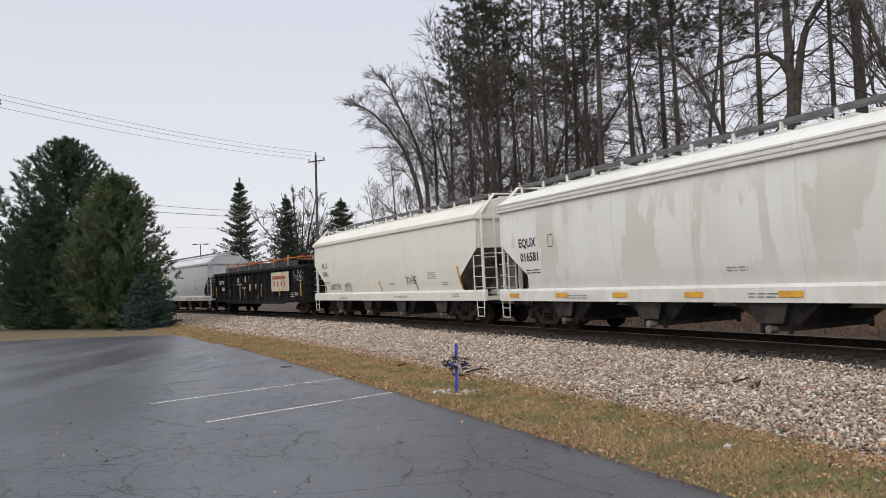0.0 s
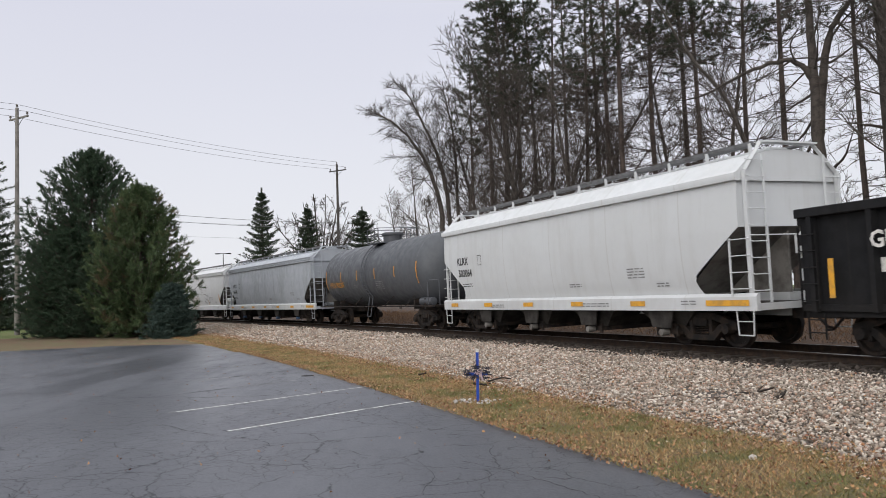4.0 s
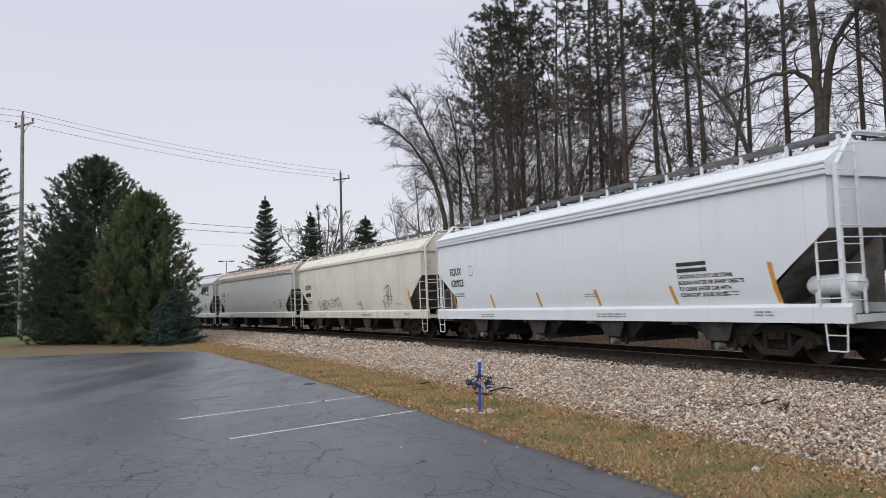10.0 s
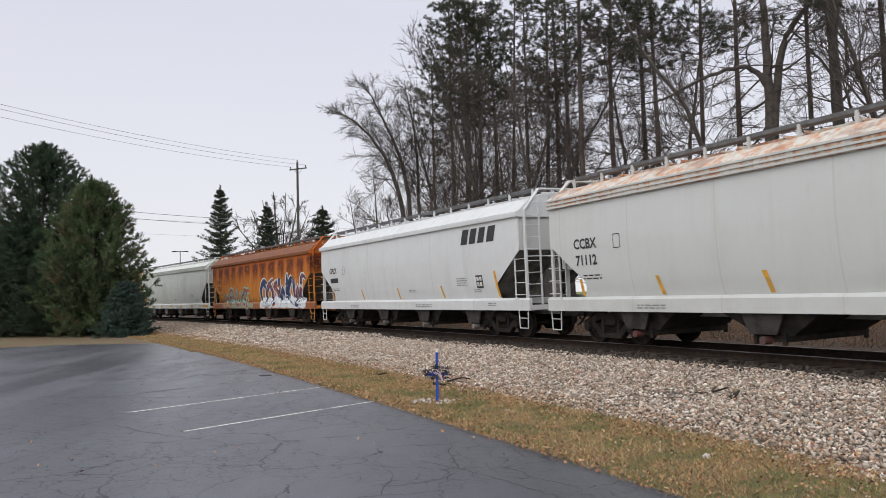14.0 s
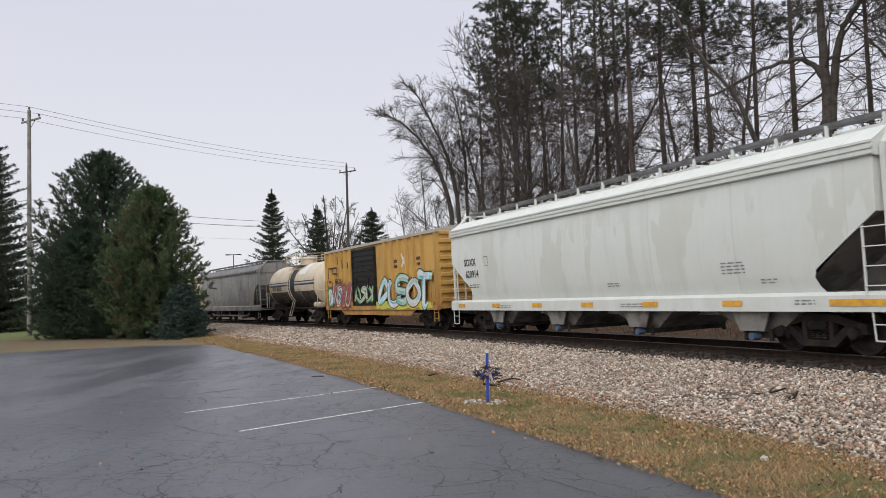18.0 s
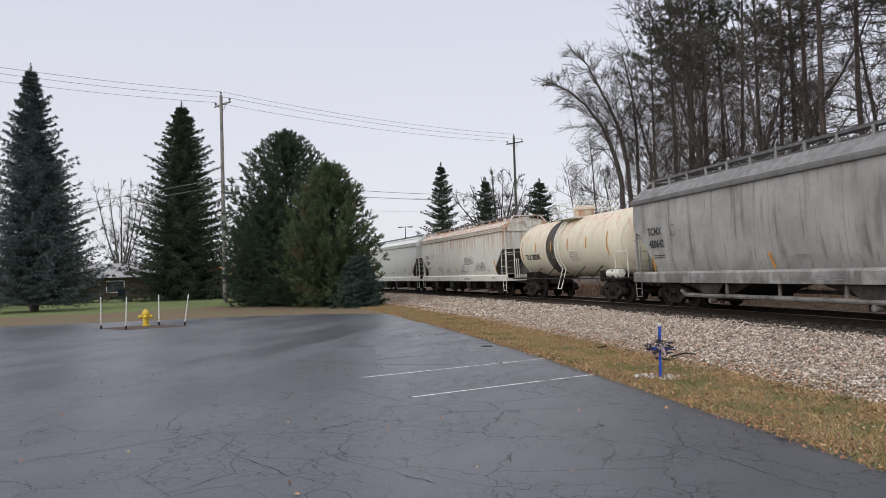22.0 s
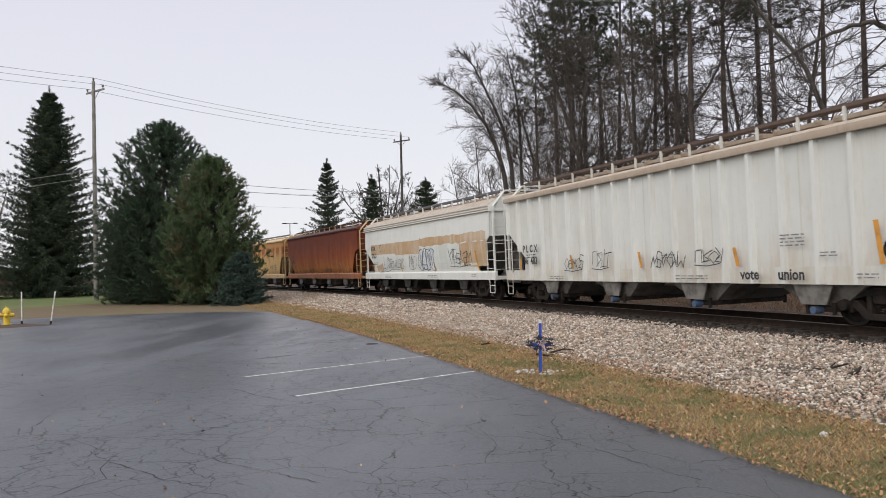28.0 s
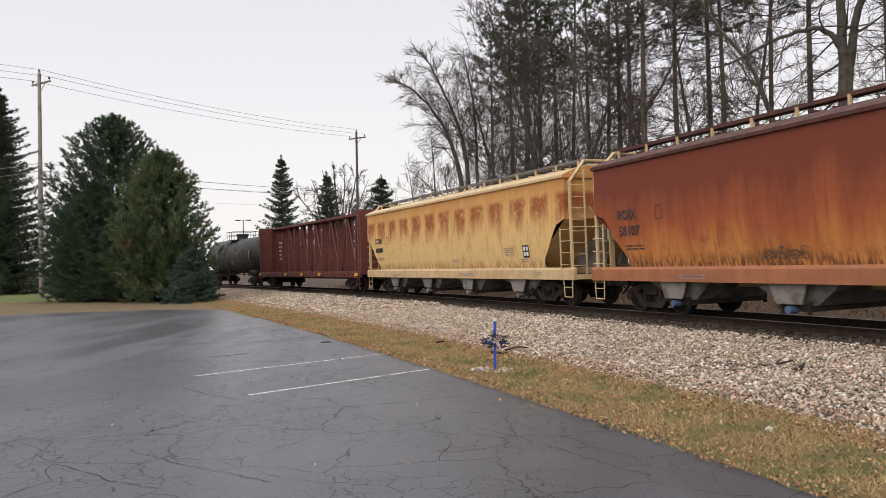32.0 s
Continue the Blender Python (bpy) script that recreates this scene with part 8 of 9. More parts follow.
LEANER = shaped_tree(191, ((0.17, ((1.6, 0, 0), (1.0, 0, 6), (0, 0, 10), (-2.1, 0.2, 13.4), (-3.6, 0.2, 17))),), 28, 3.2, 0.3, (0, 0, 0.2), 0.0, fine=8)
S1 = bare_tree(141, 7, 0.05, 0.5, low=0.1, limbs=22, fine=5)
P1 = tall_pine(201, 24.5, 0.21, 0.42, 2.5, 1.5, dead=120)
P2 = tall_pine(211, 26, 0.22, 0.46, 2.6, 0.72, dead=130)
P3 = tall_pine(221, 23, 0.17, 0.42, 2.0, 0.7, dead=110)
first = {}


def wood(ob, az, dist, size, turn, label, tilt=0.0, height=None):
    x, y = place(az, dist)
    h = height or size
    m = pose(x, y, ground_at(x, y), 0, tilt, turn) @ Matrix.Diagonal((size, size, h, 1))
    if ob.name not in first:
        first[ob.name] = 1
        ob.matrix_basis = m
        return tagged(ob, label, "tree", "trees of the wood")
    c = copy_thing(ob, Matrix.Identity(4))
    c.matrix_basis = m
    return tagged(c, label, "tree", "trees of the wood")


PL, BL = "tall pine with a bare trunk and ragged dark crown", "leafless tree with fine grey-brown twigs"
LEAN = "leafless tree leaning out from the edge of the wood"
wood(W6, 2.0, 62, 1.0, 2, LEAN)
for row in (
    (W3, 5.0, 78, 0.85, 20, BL), (W3, 3.4, 70, 0.9, 120, BL), (W1, 0.0, 76, 0.9, 60, BL), (W5, 10.6, 132, 1.0, 10, "spreading leafless tree behind the far pole", 0.0, 1.05),
    (P1, -1.9, 60, 0.98, 0, PL), (P1, -2.7, 58, 1.0, 75, PL), (P1, -3.9, 60, 1.02, 145, PL), (P1, -4.9, 62, 1.0, 110, PL), (P3, -0.7, 62, 0.9, 40, PL), (P2, -3.3, 66, 1.0, 230, PL), (P3, -6.2, 58, 1.05, 130, PL), (P2, -7.3, 62, 0.98, 70, PL),
    (P3, -8.6, 52, 1.05, 170, PL), (P2, -9.7, 54, 1.0, 265, PL), (P2, -10.3, 50, 0.95, 90, PL), (P2, -11.6, 44, 0.95, 180, PL), (P1, -13.8, 45, 0.95, 270, PL), (P2, -15.6, 50, 1.0, 300, PL), (P1, -16.4, 44, 0.92, 10, PL), (P3, -19.7, 44, 1.0, 60, PL), (P2, -22.3, 42, 0.9, 200, PL),
    (P3, -26.7, 40, 0.95, 25, PL), (W1, -4.4, 54, 1.0, 200, BL), (W3, -8.0, 48, 1.1, 70, BL), (W1, -12.6, 54, 0.95, 120, BL), (W3, -18.2, 46, 1.2, 190, BL), (W1, -6.6, 50, 0.85, 15, BL), (W3, -3.0, 56, 1.25, 205, BL), (W1, -1.2, 70, 0.95, 215, BL), (W3, -15.0, 48, 1.2, 55, BL),
    (LEANER, -18.6, 40, 1.0, -18, "leafless tree leaning across its neighbours"), (LEANER, -11.0, 46, 0.9, 160, "leafless tree leaning across its neighbours"), (OLD, -24.0, 40, 1.0, -24, "heavy old leafless tree with a level limb"), (FORK, -28.1, 40, 1.0, -28, "thick leafless tree forking into two stems"),
    (P2, -30.6, 44, 1.0, 10, PL), (W1, -32.0, 36, 0.9, 90, BL), (P3, -33.5, 40, 1.0, 70, PL), (W1, -35.5, 34, 1.0, 300, BL), (P1, -38.0, 40, 1.0, 200, PL),
    (W3, -6.0, 70, 1.25, 100, BL), (W3, -2.0, 76, 1.2, 170, BL), (W1, -8.0, 80, 1.0, 10, BL), (W1, -3.6, 84, 1.0, 250, BL),
):
    wood(*row)
rng = random.Random(9)
for k in range(24):
    wood(S1, 4.0 - 41 * (k + rng.random()) / 24, rng.uniform(36, 60), rng.uniform(0.6, 1.15), rng.uniform(0, 360), "thin leafless sapling in the undergrowth")
wood(W3, 29.0, 120, 1.0, 0, "distant leafless tree behind the spruces")
wood(VASE, 36.9, 110, 1.0, 10, "distant upright leafless tree between the spruces")
wood(W3, 21.0, 78, 0.75, 40, "leafless tree behind the pines")


# ---- poles, wires and small things ----
POLEWOOD = worn("weathered_pole_wood", (0.25, 0.235, 0.215), (0.16, 0.147, 0.132), 2.0, 0.9)
POLEDARK = worn("dark_pole_wood", (0.085, 0.077, 0.07), (0.055, 0.05, 0.046), 2.0, 0.9)
GLASSY = worn("insulator_glaze", (0.20, 0.17, 0.15), (0.1, 0.09, 0.08), 8.0, 0.3)
WIRE = worn("wire_grey", (0.14, 0.14, 0.145), (0.2, 0.2, 0.2), 5.0, 0.6)
BLUE = worn("blue_painted_wood", (0.012, 0.055, 0.36), (0.02, 0.08, 0.45), 6.0, 0.5)
HYDRANT = worn("hydrant_yellow", (0.66, 0.47, 0.04), (0.5, 0.33, 0.04), 5.0, 0.5)
STAKEWHITE = worn("weathered_white_stake", (0.66, 0.64, 0.60), (0.4, 0.38, 0.34), 6.0, 0.7)
PALESTONE = worn("pale_stone", (0.55, 0.53, 0.50), (0.4, 0.37, 0.34), 6.0, 0.85)


def utility_pole(x, y, h, turn, wood_mat, label):
    pole = new("utility_pole")
    tagged(pole, label, "utility pole", "utility poles")
    f = Form()
    f.rod((0, 0, -0.3), (0, 0, h), 0.19, 12, 0.12)
    part("post", f.mesh("post", wood_mat, 40), pole)
    f = Form()
    f.box((0.13, 0, h - 0.75), (0.1, 2.5, 0.13))
    part("crossarm", f.mesh("crossarm", wood_mat, 0, bevel=0.01), pole)
    f = Form()
    f.rod((0.1, -0.7, h - 0.75), (0.1, 0, h - 1.35), 0.02, 5)
    f.rod((0.1, 0.7, h - 0.75), (0.1, 0, h - 1.35), 0.02, 5)
    part("brace", f.mesh("brace", STEEL, 0), pole)
    tops = []
    for px, py, pz in ((0.13, -1.1, h - 0.68), (0.13, 1.1, h - 0.68), (0.0, 0.0, h)):
        f = Form()
        f.turn([(0, 0.03), (0.08, 0.03), (0.1, 0.09), (0.14, 0.09), (0.16, 0.05), (0.2, 0.08), (0.24, 0.08), (0.27, 0.03)], 10, "z", (px, py, pz))
        part("insulator", f.mesh("insulator", GLASSY, 40), pole)
        tops.append((px, py, pz + 0.27))
    m = pose(x, y, ground_at(x, y) if y > 60 else -0.03, 0, 0, turn)
    pole.matrix_basis = m
    return [m @ Vector(p) for p in tops] + [m @ Vector((0.15, 0, z)) for z in (h * 0.60, h * 0.565)]


def wire(a, b, sag, r, label):
    pts = [Vector(a).lerp(Vector(b), k / 24) - Vector((0, 0, 4 * sag * (k / 24) * (1 - k / 24))) for k in range(25)]
    f = Form()
    f.path(pts, r, 5)
    tagged(new("overhead_wire", f.mesh("overhead_wire", WIRE, 0)), label, "overhead wire", "overhead wires", "structure")


HP = 16.9
near_pole = utility_pole(-33.3, 57.2, HP, 60, POLEWOOD, "weathered grey wooden utility pole with one crossarm")
far_pole = utility_pole(*place(9.33, 92), HP, 60, POLEDARK, "dark wooden utility pole behind the railway")
d = Vector((far_pole[0] - near_pole[0]))
back = [p - d * 1.0 + Vector((0, 0, 0.4)) for p in near_pole]
next_far = [p + d * 1.1 for p in far_pole]
for k in range(3):
    wire(near_pole[k], far_pole[k], 0.5, 0.014, "thin grey power wire between wooden poles")
    wire(near_pole[k], back[k], 0.7, 0.014, "thin grey power wire between wooden poles")
for k in (3, 4):
    wire(near_pole[k], far_pole[k], 0.5, 0.022, "dark telephone cable between wooden poles")
    wire(near_pole[k], near_pole[k] + Vector((-75, 24, -1.0)), 0.6, 0.022, "dark telephone cable crossing behind the spruces")
for a in (12.0, 9.9):
    wire((-110, 88, a + 6), (20, 140, a), 0.9, 0.012, "thin distant wire across the sky")


def street_lamp(x, y, h):
    lamp = new("street_lamp")
    tagged(lamp, "far double-headed car park lamp on a thin pole", "street lamp")
    f = Form()
    f.rod((0, 0, 0), (0, 0, h), 0.09, 8, 0.06)
    part("post", f.mesh("post", STEEL, 40), lamp)
    f = Form()
    f.box((0, 0, h), (1.9, 0.1, 0.08))
    part("arm", f.mesh("arm", STEEL, 0), lamp)
    for k in (-0.85, 0.85):
        f = Form()
        f.box((k, 0, h - 0.02), (0.7, 0.4, 0.16))
        part("lamp_head", f.mesh("lamp_head", STEEL, 0, bevel=0.03), lamp)
    lamp.matrix_basis = pose(x, y, -0.05, 0, 0, 10)


street_lamp(*place(17.4, 128), 9.6)

# memorial cross in a little heap of pale stones
cross = new("memorial_cross")
tagged(cross, "blue painted wooden cross with dark flowers and a ribbon", "memorial cross")
f = Form()
f.box((0, 0, 0.40), (0.045, 0.045, 0.92))
part("upright", f.mesh("upright", BLUE, 0, bevel=0.004), cross)
f = Form()
f.box((0, -0.03, 0.47), (0.34, 0.03, 0.05))
part("crossbar", f.mesh("crossbar", BLUE, 0, bevel=0.004), cross)
f = Form()
f.box((0, -0.005, 0.85), (0.05, 0.05, 0.05))
part("cap", f.mesh("cap", WHITEINK, 0, bevel=0.006), cross, "white cap")
tw = Twigs(301)
for p, cnt in (((-0.16, -0.05, 0.5), 40), ((0.16, -0.05, 0.5), 40), ((0.0, -0.06, 0.55), 40), ((-0.06, -0.05, 0.42), 25), ((0.1, -0.04, 0.44), 25)):
    tw.needles(np.array(p), cnt, 0.10, 0.012, 0.03)
part("bouquet", tw.leaves("bouquet", worn("dark_silk_flowers", (0.02, 0.022, 0.035), (0.05, 0.05, 0.08), 30, 0.7)), cross, "dark faded silk flowers")
f = Form()
f.box((0.01, -0.075, 0.50), (0.10, 0.03, 0.09), pose(0, 0, 0, 0, 25, 10))
f.box((0.06, -0.07, 0.43), (0.03, 0.012, 0.14), pose(0, 0, 0, 0, -15, 0))
part("ribbon", f.mesh("ribbon", worn("pale_pink_ribbon", (0.55, 0.42, 0.46), (0.35, 0.3, 0.36), 12, 0.6), 0), cross, "pale ribbon")
cross.matrix_basis = pose(0.08, 13.25, 0.02, 0, 1.0, 4)


def stone_mesh(seed, name, mat, flatness=0.7):
    bm = bmesh.new()
    bmesh.ops.create_icosphere(bm, subdivisions=1, radius=1)
    rr = random.Random(seed)
    for q in bm.verts:
        q.co = Vector((q.co.x, q.co.y, q.co.z * flatness)) * rr.uniform(0.72, 1.15)
    me = bpy.data.meshes.new(name)
    bm.to_mesh(me)
    bm.free()
    me.materials.append(mat)
    return me


STONES = [stone_mesh(k, "stone", PALESTONE) for k in range(5)]
rng = random.Random(17)
for k in range(34):
    a, r0 = rng.uniform(0, 6.28), 0.34 * math.sqrt(rng.random())
    s = rng.uniform(0.018, 0.038)
    ob = new("stone", STONES[k % 5])
    ob.matrix_basis = pose(0.1 + 1.25 * r0 * math.cos(a), 13.2 + r0 * math.sin(a), 0.035 + s * 0.4, 0, 0, rng.uniform(0, 360)) @ Matrix.Scale(s, 4)
    tagged(ob, "pale stone heaped at the foot of a cross", "stone", "stones round the cross")
ob = new("stone", STONES[1])
x, y = place(-18.86, 8.75)
ob.matrix_basis = pose(x, y, 0.05, 0, 0, 30) @ Matrix.Scale(0.055, 4)
tagged(ob, "single pale stone lying on the verge", "stone")

# hydrant inside four marker stakes
hyd = new("fire_hydrant")
tagged(hyd, "yellow cast-iron fire hydrant between marker stakes", "fire hydrant")
f = Form()
f.turn([(0.0, 0.17), (0.05, 0.17), (0.06, 0.12), (0.46, 0.12), (0.47, 0.16), (0.52, 0.16)], 18, "z")
part("barrel", f.mesh("barrel", HYDRANT, 35), hyd)
f = Form()
f.turn([(0.52, 0.145), (0.56, 0.14), (0.64, 0.09), (0.67, 0.04), (0.72, 0.035)], 18, "z")
part("bonnet", f.mesh("bonnet", HYDRANT, 35), hyd)
for k, (ax, s) in enumerate((("x", 1), ("x", -1), ("y", -1))):
    f = Form()
    f.turn([(s * 0.08, 0.07), (s * 0.19, 0.07), (s * 0.2, 0.085), (s * 0.25, 0.085), (s * 0.29, 0.03)], 12, ax, (0, 0, 0.38))
    part("outlet", f.mesh("outlet", HYDRANT, 35), hyd)
hx, hy = -20.5, 28.8
hyd.matrix_basis = pose(hx, hy, 0.0, 0, 0, 30)
for (x, y), lean in zip(((-21.5, 27.3), (-19.9, 26.7), (-20.0, 29.0), (-18.6, 28.7)), (0, 2, 0, 8)):
    f = Form()
    f.box((0, 0, 0.63), (0.045, 0.045, 1.3))
    st = new("marker_stake")
    part("shaft", f.mesh("shaft", STAKEWHITE, 0, bevel=0.005), st)
    f = Form()
    f.box((0, 0, 0.06), (0.07, 0.07, 0.16))
    part("foot", f.mesh("foot", STEEL, 0, bevel=0.005), st)
    st.matrix_basis = pose(x, y, 0.0, 0, lean, 20)
    tagged(st, "white weathered marker stake beside a hydrant" if lean < 5 else "leaning white marker stake beside a hydrant", "marker stake", "stakes round the hydrant")
f = Form()
f.add([(-21.8, 27.5, 0.006), (-19.7, 26.35, 0.006), (-18.0, 28.2, 0.006), (-20.2, 29.4, 0.006)], [(0, 1, 2, 3)])
tagged(new("gravel_patch", f.mesh("gravel_patch", LITTER, 0)), "dark leaf-strewn soil patch round a hydrant", "gravel", kind="structure")


def driftwood(seed, x, y, z, length, r, turn):
    """A weathered dark piece of broken wood lying on the stones."""
    t = Twigs(seed)
    pts = t.limb(np.array((-length / 2, 0, r)), np.array((1.0, 0.1, 0)), length, r, 6, 0.12, 0.0)
    t.tube(pts, r, r * 0.5, 7)
    q = t.limb(pts[3], np.array((0.7, 0.6, 0.25)), length * 0.4, r, 3, 0.1, 0)
    t.tube(q, r * 0.5, r * 0.2, 5)
    ob = new("broken_branch", t.wood("broken_branch", TIE))
    ob.matrix_basis = pose(x, y, z, 0, 0, turn)
    tagged(ob, "dark broken piece of wood on the ballast", "wood", "wood on the ballast")


for seed, az, dist, zz, ln, r, turn in ((501, -19.3, 13.4, 0.08, 0.62, 0.026, -20), (502, -20.9, 12.9, 0.08, 0.3, 0.035, 30), (503, -2.0, 15.6, 0.09, 0.5, 0.02, 10), (504, 3.4, 17.5, 0.08, 0.3, 0.02, 15), (505, -0.9, 15.2, 0.08, 0.5, 0.025, -30)):
    driftwood(seed, *place(az, dist), zz, ln, r, turn)


# ---- a bungalow behind the lawn ----
ROOFING = worn("pale_grey_roof", (0.30, 0.30, 0.31), (0.23, 0.225, 0.225), 2.0, 0.8)
BRICKWORK = worn("brown_brick", (0.095, 0.062, 0.048), (0.075, 0.05, 0.04), 6.0, 0.9)
house = new("bungalow")
tagged(house, "low brown brick bungalow with a pale grey roof", "house")
f = Form()
f.span((-9, -4, 0), (9, 4, 2.6))
part("wall", f.mesh("wall", BRICKWORK, 0), house)
f = Form()
f.add([(-9.7, -4.7, 2.55), (9.7, -4.7, 2.55), (9.7, 4.7, 2.55), (-9.7, 4.7, 2.55), (-9.7, 0, 4.3), (9.7, 0, 4.3)], [(0, 1, 5, 4), (2, 3, 4, 5), (0, 4, 3), (1, 2, 5), (0, 3, 2, 1)])
part("roof", f.mesh("roof", ROOFING, 0), house)
for x in (-5.5, 0.5, 5.5):
    f = Form()
    f.span((x - 0.9, -4.06, 0.9), (x + 0.9, -3.98, 2.1))
    w = part("window", f.mesh("window", material("window_pane", 0.1, 0, (0.04, 0.05, 0.06))[0], 0), house)
    f = Form()
    for a, bb in (((x - 1, -4.1, 0.8), (x + 1, -4.0, 0.9)), ((x - 1, -4.1, 2.1), (x + 1, -4.0, 2.2)), ((x - 1, -4.1, 0.9), (x - 0.9, -4.0, 2.1)), ((x + 0.9, -4.1, 0.9), (x + 1, -4.0, 2.1))):
        f.span(a, bb)
    part("window_frame", f.mesh("window_frame", WHITEINK, 0), w)
hx2, hy2 = place(37.6, 104)
house.matrix_basis = pose(hx2, hy2, -0.05, 0, 0, 38)
bin_ = new("wheeled_bin")
tagged(bin_, "blue wheeled rubbish bin beside a bungalow", "rubbish bin")
f = Form()
f.prism([(-0.28, 0.1), (0.28, 0.1), (0.34, 1.0), (-0.34, 1.0)], -0.3, 0.3)
part("body", f.mesh("body", worn("dark_blue_plastic", (0.015, 0.03, 0.07), (0.02, 0.04, 0.09), 4, 0.5), 0, bevel=0.02), bin_)
f = Form()
f.box((0, 0, 1.04), (0.74, 0.7, 0.08))
part("lid", f.mesh("lid", BLACK, 0, bevel=0.02), bin_)
bin_.matrix_basis = pose(*place(36.9, 92), -0.03, 0, 0, 30) @ Matrix.Scale(1.2, 4)


# ---- loose stone, grass, leaves ----
def ramped(name, colors, rough=0.9, spec=0.3, patch=None):
    m, n, l, p = material(name, rough, spec=spec)
    ge, ra = n.new("ShaderNodeNewGeometry"), n.new("ShaderNodeValToRGB")
    e = ra.color_ramp.elements
    e[0].color, e[1].color = (*colors[0], 1), (*colors[-1], 1)
    for k, c in enumerate(colors[1:-1]):
        e.new((k + 1) / (len(colors) - 1)).color = (*c, 1)
    l.new(ge.outputs["Random Per Island"], ra.inputs[0])
    v = coords(n, l, shift=False)
    c = ra.outputs[0]
    if patch:
        c = mixed(n, l, noise_fac(n, l, v, 1.1, 5, 0.65, 0.48, 0.59), c, patch, 0.75)
    l.new(mixed(n, l, noise_fac(n, l, v, 30, 4, 0.6, 0.4, 0.7), c, (0.11, 0.09, 0.075), 0.35), p.inputs["Base Color"])
    return m


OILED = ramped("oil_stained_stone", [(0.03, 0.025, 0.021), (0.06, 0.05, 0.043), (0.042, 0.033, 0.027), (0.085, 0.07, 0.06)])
CHIP = ramped("crushed_stone", [(0.10, 0.078, 0.06), (0.45, 0.38, 0.31), (0.22, 0.16, 0.12), (0.72, 0.64, 0.54), (0.27, 0.215, 0.17), (0.52, 0.34, 0.25), (0.80, 0.74, 0.66), (0.17, 0.135, 0.105), (0.58, 0.50, 0.41)])
BLADE = ramped("grass_blades", [(0.64, 0.49, 0.28), (0.19, 0.21, 0.065), (0.55, 0.37, 0.19), (0.15, 0.095, 0.05), (0.52, 0.29, 0.13), (0.27, 0.22, 0.09)], patch=(0.15, 0.17, 0.055))
FALLEN = ramped("fallen_leaves", [(0.30, 0.13, 0.06), (0.44, 0.25, 0.11), (0.18, 0.07, 0.035), (0.55, 0.37, 0.2), (0.11, 0.055, 0.035), (0.34, 0.14, 0.08), (0.5, 0.3, 0.15)], 0.7)


def along(rs, count, s0, s1, a, b, power=1.0):
    """Random places along the track: x, y, side."""
    s = s0 + (s1 - s0) * rs.rand(count) ** power
    side = rs.uniform(a, b, count)
    h = HEAD + BEND * s
    x = QX + (np.sin(h) - math.sin(HEAD)) / BEND - np.sin(h) * side
    y = QY - (np.cos(h) - math.cos(HEAD)) / BEND + np.cos(h) * side
    return x, y, side


def leaning(rs, count):
    """Turned any way about the upright, tipped a little."""
    a, b, g = rs.uniform(0, 6.283, count), rs.normal(0, 0.38, count), rs.normal(0, 0.38, count)
    m = np.zeros((count, 3, 3))
    ca, sa, cb, sb, cg, sg = np.cos(a), np.sin(a), np.cos(b), np.sin(b), np.cos(g), np.sin(g)
    m[:, 0, 0], m[:, 0, 1], m[:, 0, 2] = ca * cb, ca * sb * sg - sa * cg, ca * sb * cg + sa * sg
    m[:, 1, 0], m[:, 1, 1], m[:, 1, 2] = sa * cb, sa * sb * sg + ca * cg, sa * sb * cg - ca * sg
    m[:, 2, 0], m[:, 2, 1], m[:, 2, 2] = -sb, cb * sg, cb * cg
    return m


CORNERS = np.array([(1, 0, 0), (-1, 0, 0), (0, 1, 0), (0, -1, 0), (0, 0, 1), (0, 0, -1)], float) * 1.25
SIDES = np.array([(0, 2, 4), (2, 1, 4), (1, 3, 4), (3, 0, 4), (2, 0, 5), (1, 2, 5), (3, 1, 5), (0, 3, 5)])
BANK = ([-4.0, -3.2, -1.8, -1.3, 1.3, 1.75, 2.6, 4.0, 5.5, 7.0, 7.5], [-0.1, 0.02, 0.17, 0.15, 0.15, 0.19, 0.17, 0.13, 0.09, 0.035, -0.01])


def rubble(seed, batches):
    rs = np.random.RandomState(seed)
    vs = []
    for count, s0, s1, a, b, small, large, power in batches:
        x, y, side = along(rs, count, s0, s1, a, b, power)
        size = rs.uniform(small, large, count) * rs.choice([0.7, 1.0, 1.0, 1.35], count)
        z = np.interp(side, *BANK) + size * rs.uniform(-0.05, 0.6, count) + 0.02 * np.sin(x * 2.1) * np.cos(y * 1.7)
        c = (CORNERS[None] + rs.uniform(-0.3, 0.3, (count, 6, 3))) * (rs.uniform(0.75, 1.15, (count, 6, 1))) * np.stack([rs.uniform(0.8, 1.3, count), rs.uniform(0.7, 1.1, count), rs.uniform(0.5, 0.85, count)], 1)[:, None]
        c = np.einsum("nij,nkj->nki", leaning(rs, count), c * (size * 0.5)[:, None, None])
        vs.append(c + np.stack([x, y, z], 1)[:, None])
    v = np.concatenate(vs)
    f = SIDES[None] + (np.arange(len(v)) * 6)[:, None, None]
    return v.reshape(-1, 3), f.reshape(-1, 3)


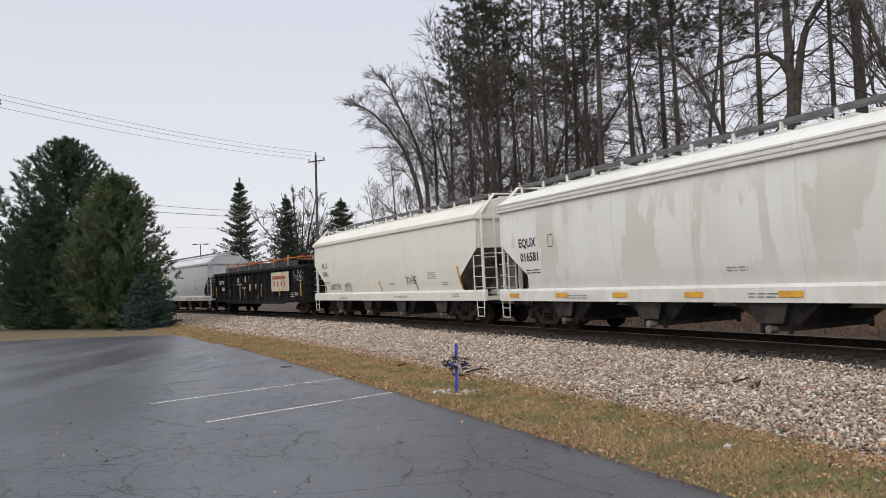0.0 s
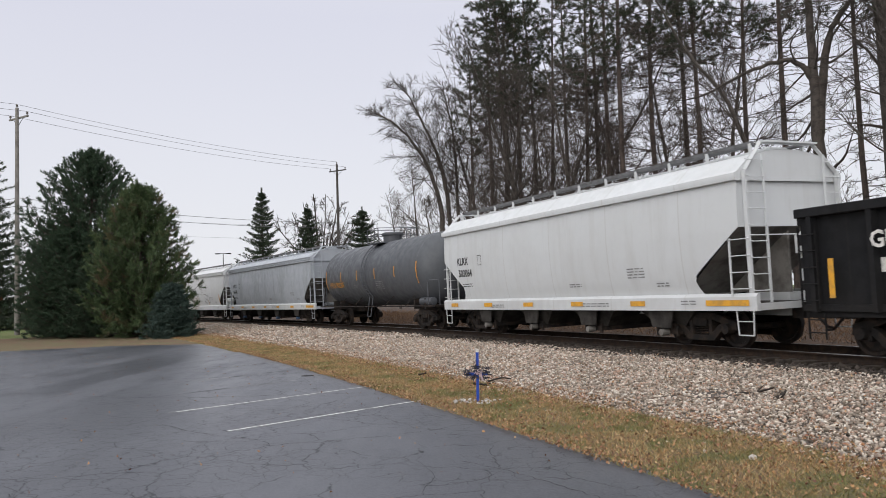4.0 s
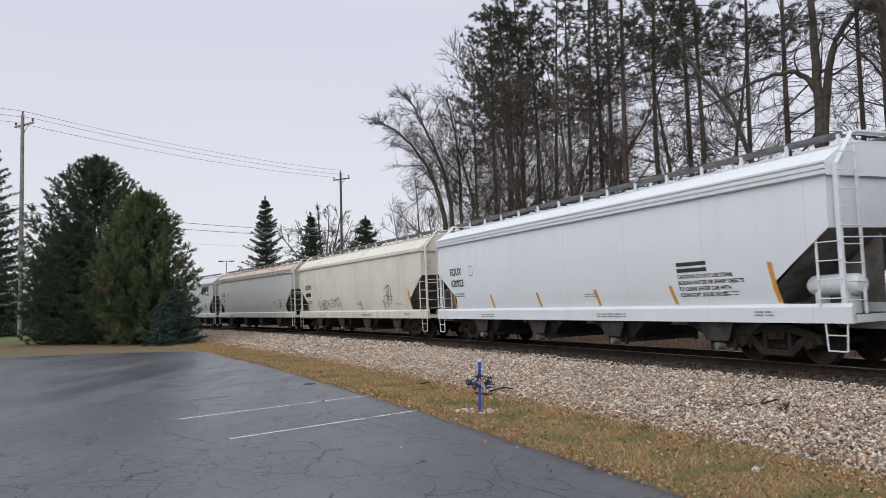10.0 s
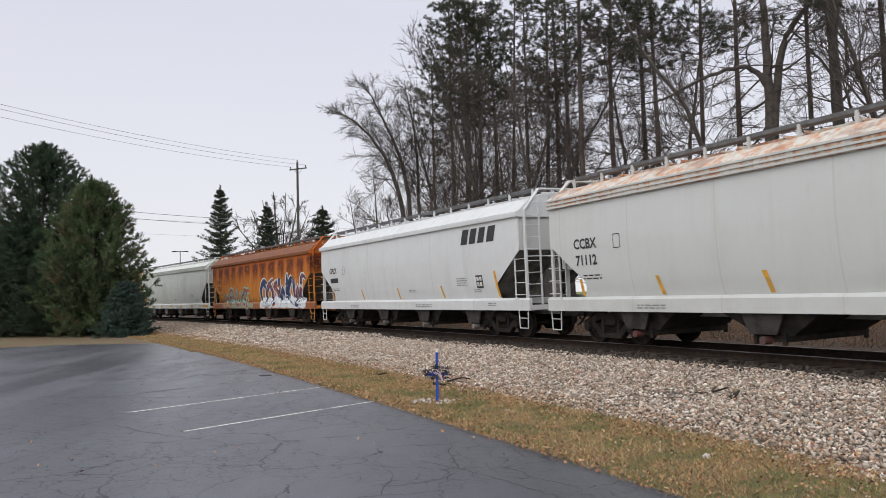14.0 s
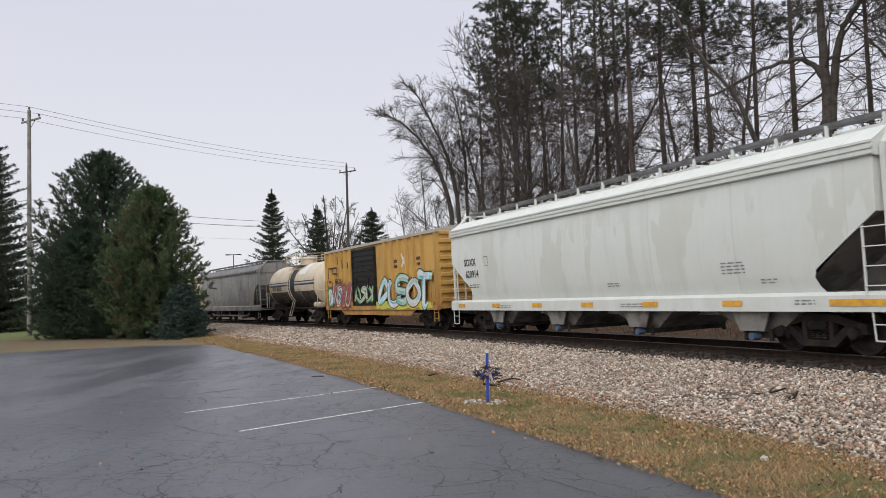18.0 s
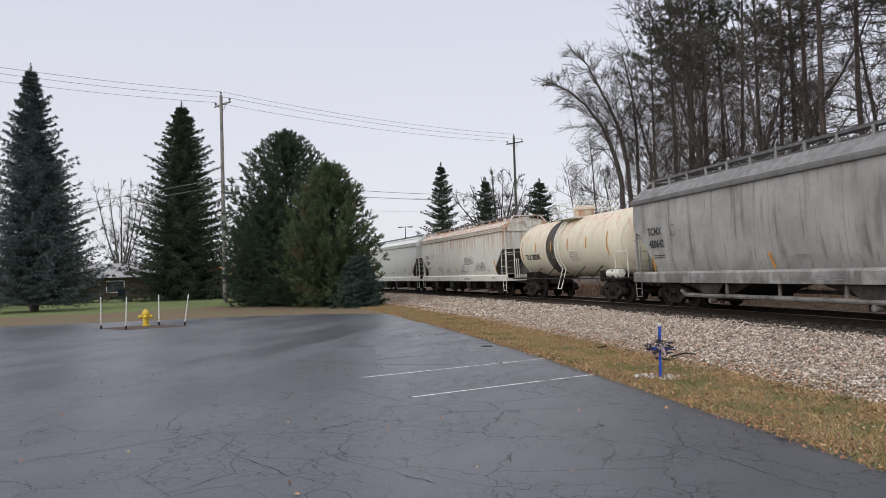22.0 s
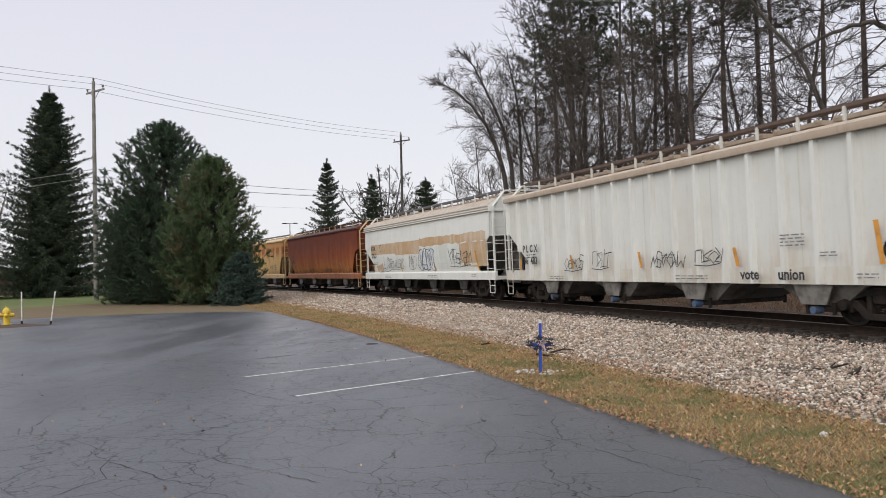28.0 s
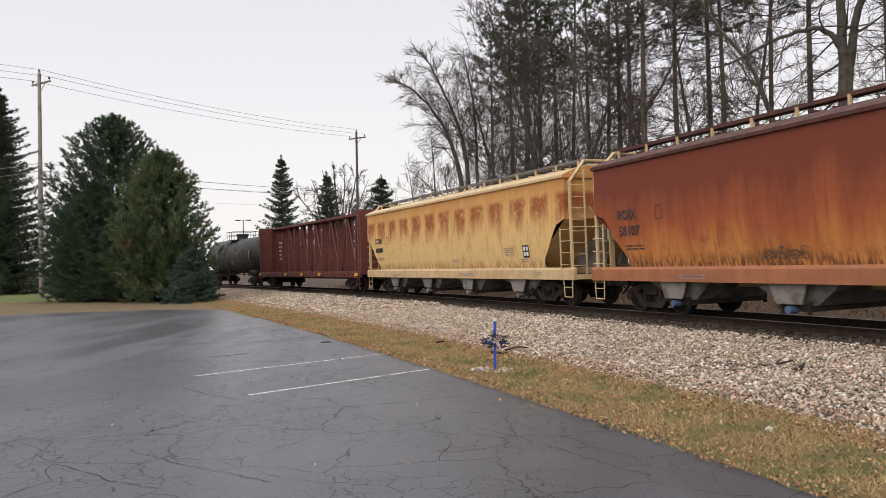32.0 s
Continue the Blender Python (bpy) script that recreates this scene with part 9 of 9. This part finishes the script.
v, f = rubble(5, [(105000, -19, 12, 2.0, 7.6, 0.027, 0.056, 1.0), (30000, 12, 65, 1.9, 7.6, 0.05, 0.10, 1.5), (1500, -20, 20, 7.3, 8.3, 0.03, 0.06, 1.0)])
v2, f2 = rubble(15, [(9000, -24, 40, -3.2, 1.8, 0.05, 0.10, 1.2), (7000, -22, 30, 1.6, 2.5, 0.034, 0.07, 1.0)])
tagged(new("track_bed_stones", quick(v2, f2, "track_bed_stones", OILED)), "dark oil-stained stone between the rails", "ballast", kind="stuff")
tagged(new("ballast_stones", quick(v, f, "ballast_stones", CHIP)), "loose grey and tan crushed stone", "ballast", kind="stuff")


def blades(seed, batches, ground):
    rs = np.random.RandomState(seed)
    vs = []
    for count, s0, s1, a, b, small, large, width, power in batches:
        x, y, side = along(rs, count, s0, s1, a, b, power)
        p = np.stack([x, y, ground(side)], 1)
        d = rs.normal(0, 0.55, (count, 3))
        d[:, 2] = 0.55
        d /= np.linalg.norm(d, axis=1)[:, None]
        h = rs.uniform(small, large, (count, 1))
        w = np.cross(d, rs.normal(0, 1, (count, 3)))
        w *= width / np.linalg.norm(w, axis=1)[:, None]
        vs.append(np.stack([p - w, p + w, p + d * h], 1))
    v = np.concatenate(vs).reshape(-1, 3)
    return v, np.arange(len(v)).reshape(-1, 3)


v, f = blades(6, [(95000, -22, 12, 7.3, 9.35, 0.03, 0.10, 0.0042, 1.0), (26000, 12, 60, 7.3, 9.5, 0.05, 0.12, 0.008, 1.4), (5000, -22, 30, 6.6, 7.5, 0.03, 0.09, 0.004, 1.0)], lambda side: np.interp(side, [7, 8.2, 9.0, 9.6], [0.04, 0.035, 0.012, 0.0]))
tagged(new("verge_grass", quick(v, f, "verge_grass", BLADE)), "short faded grass of a roadside verge", "grass", kind="stuff")
v, f = blades(7, [(26000, -30, 45, -10, -4.6, 0.2, 0.75, 0.008, 1.0)], lambda side: np.interp(-side, [4, 5.5, 8, 12], [0.05, 0.15, 0.44, 0.59]))
tagged(new("dry_grass", quick(v, f, "dry_grass", STRAW)), "tall dry straw-coloured grass behind the track", "grass", kind="stuff")


def leaf_scatter(seed, batches):
    rs = np.random.RandomState(seed)
    vs = []
    base = np.array([(-0.5, 0, 0.12), (0, -0.35, 0), (0.55, 0, 0.1), (0, 0.35, 0)])
    for count, s0, s1, a, b, lift, power in batches:
        x, y, side = along(rs, count, s0, s1, a, b, power)
        t = rs.uniform(0, 6.283, count)
        sz = rs.uniform(0.014, 0.042, count) * rs.choice([1.0, 1.0, 1.4], count)
        c = base[None] * sz[:, None, None]
        c = np.stack([c[..., 0] * np.cos(t)[:, None] - c[..., 1] * np.sin(t)[:, None], c[..., 0] * np.sin(t)[:, None] + c[..., 1] * np.cos(t)[:, None], c[..., 2] + rs.uniform(-0.02, 0.02, (count, 4))], 2)
        z = np.where(side > 7.2, np.interp(side, [7.2, 8.2, 9.0, 9.3, 9.4], [0.05, 0.05, 0.03, 0.012, 0.008]), np.interp(side, *BANK) + 0.06) + lift + 0.012
        z = np.where(side < -3, np.interp(-side, [3, 4, 5.5, 8, 12], [0.0, 0.06, 0.16, 0.45, 0.6]) + 0.03, z)
        vs.append(c + np.stack([x, y, z], 1)[:, None])
    v = np.concatenate(vs).reshape(-1, 3)
    return v, np.arange(len(v)).reshape(-1, 4)


v, f = leaf_scatter(8, [(9000, -22, 50, 7.1, 9.4, 0.02, 1.2), (8000, -22, 30, 6.9, 7.9, 0.015, 1.0), (6000, -22, 40, 9.05, 9.42, 0.01, 1.0), (5200, -22, 40, 4.2, 7.4, 0.0, 1.0), (700, -22, 40, 2.0, 4.2, 0.0, 1.0), (420, -12, 25, 9.4, 18, 0.0, 1.0), (9000, -30, 50, -14, -4, 0.02, 1.0)])
tagged(new("fallen_leaf_litter", quick(v, f, "fallen_leaf_litter", FALLEN)), "brown and orange fallen leaves", "leaves", kind="stuff")


def motions():
    for car, s0, s1 in TRAIN:
        walk(car, [(k * 0.5, on_track(s0, s1, k * 0.5, 2.6)) for k in range(65)])
    for w, (x, y, z), car in WHEELS:
        s0, s1 = next((a, b) for c, a, b in TRAIN if c == car)
        near = [k for k in range(961) if -30 < (s0 + s1) / 2 - run(k / 30) < 40] or [0]
        rows = [(k / 30, pose(x, y, z, 0, math.degrees(run(k / 30) / 0.455), 0)) for k in near]
        if near[0] > 0:
            rows.insert(0, (0, rows[0][1]))
        if near[-1] < 960:
            rows.append((32.0, rows[-1][1]))
        walk(w, rows)


motions()
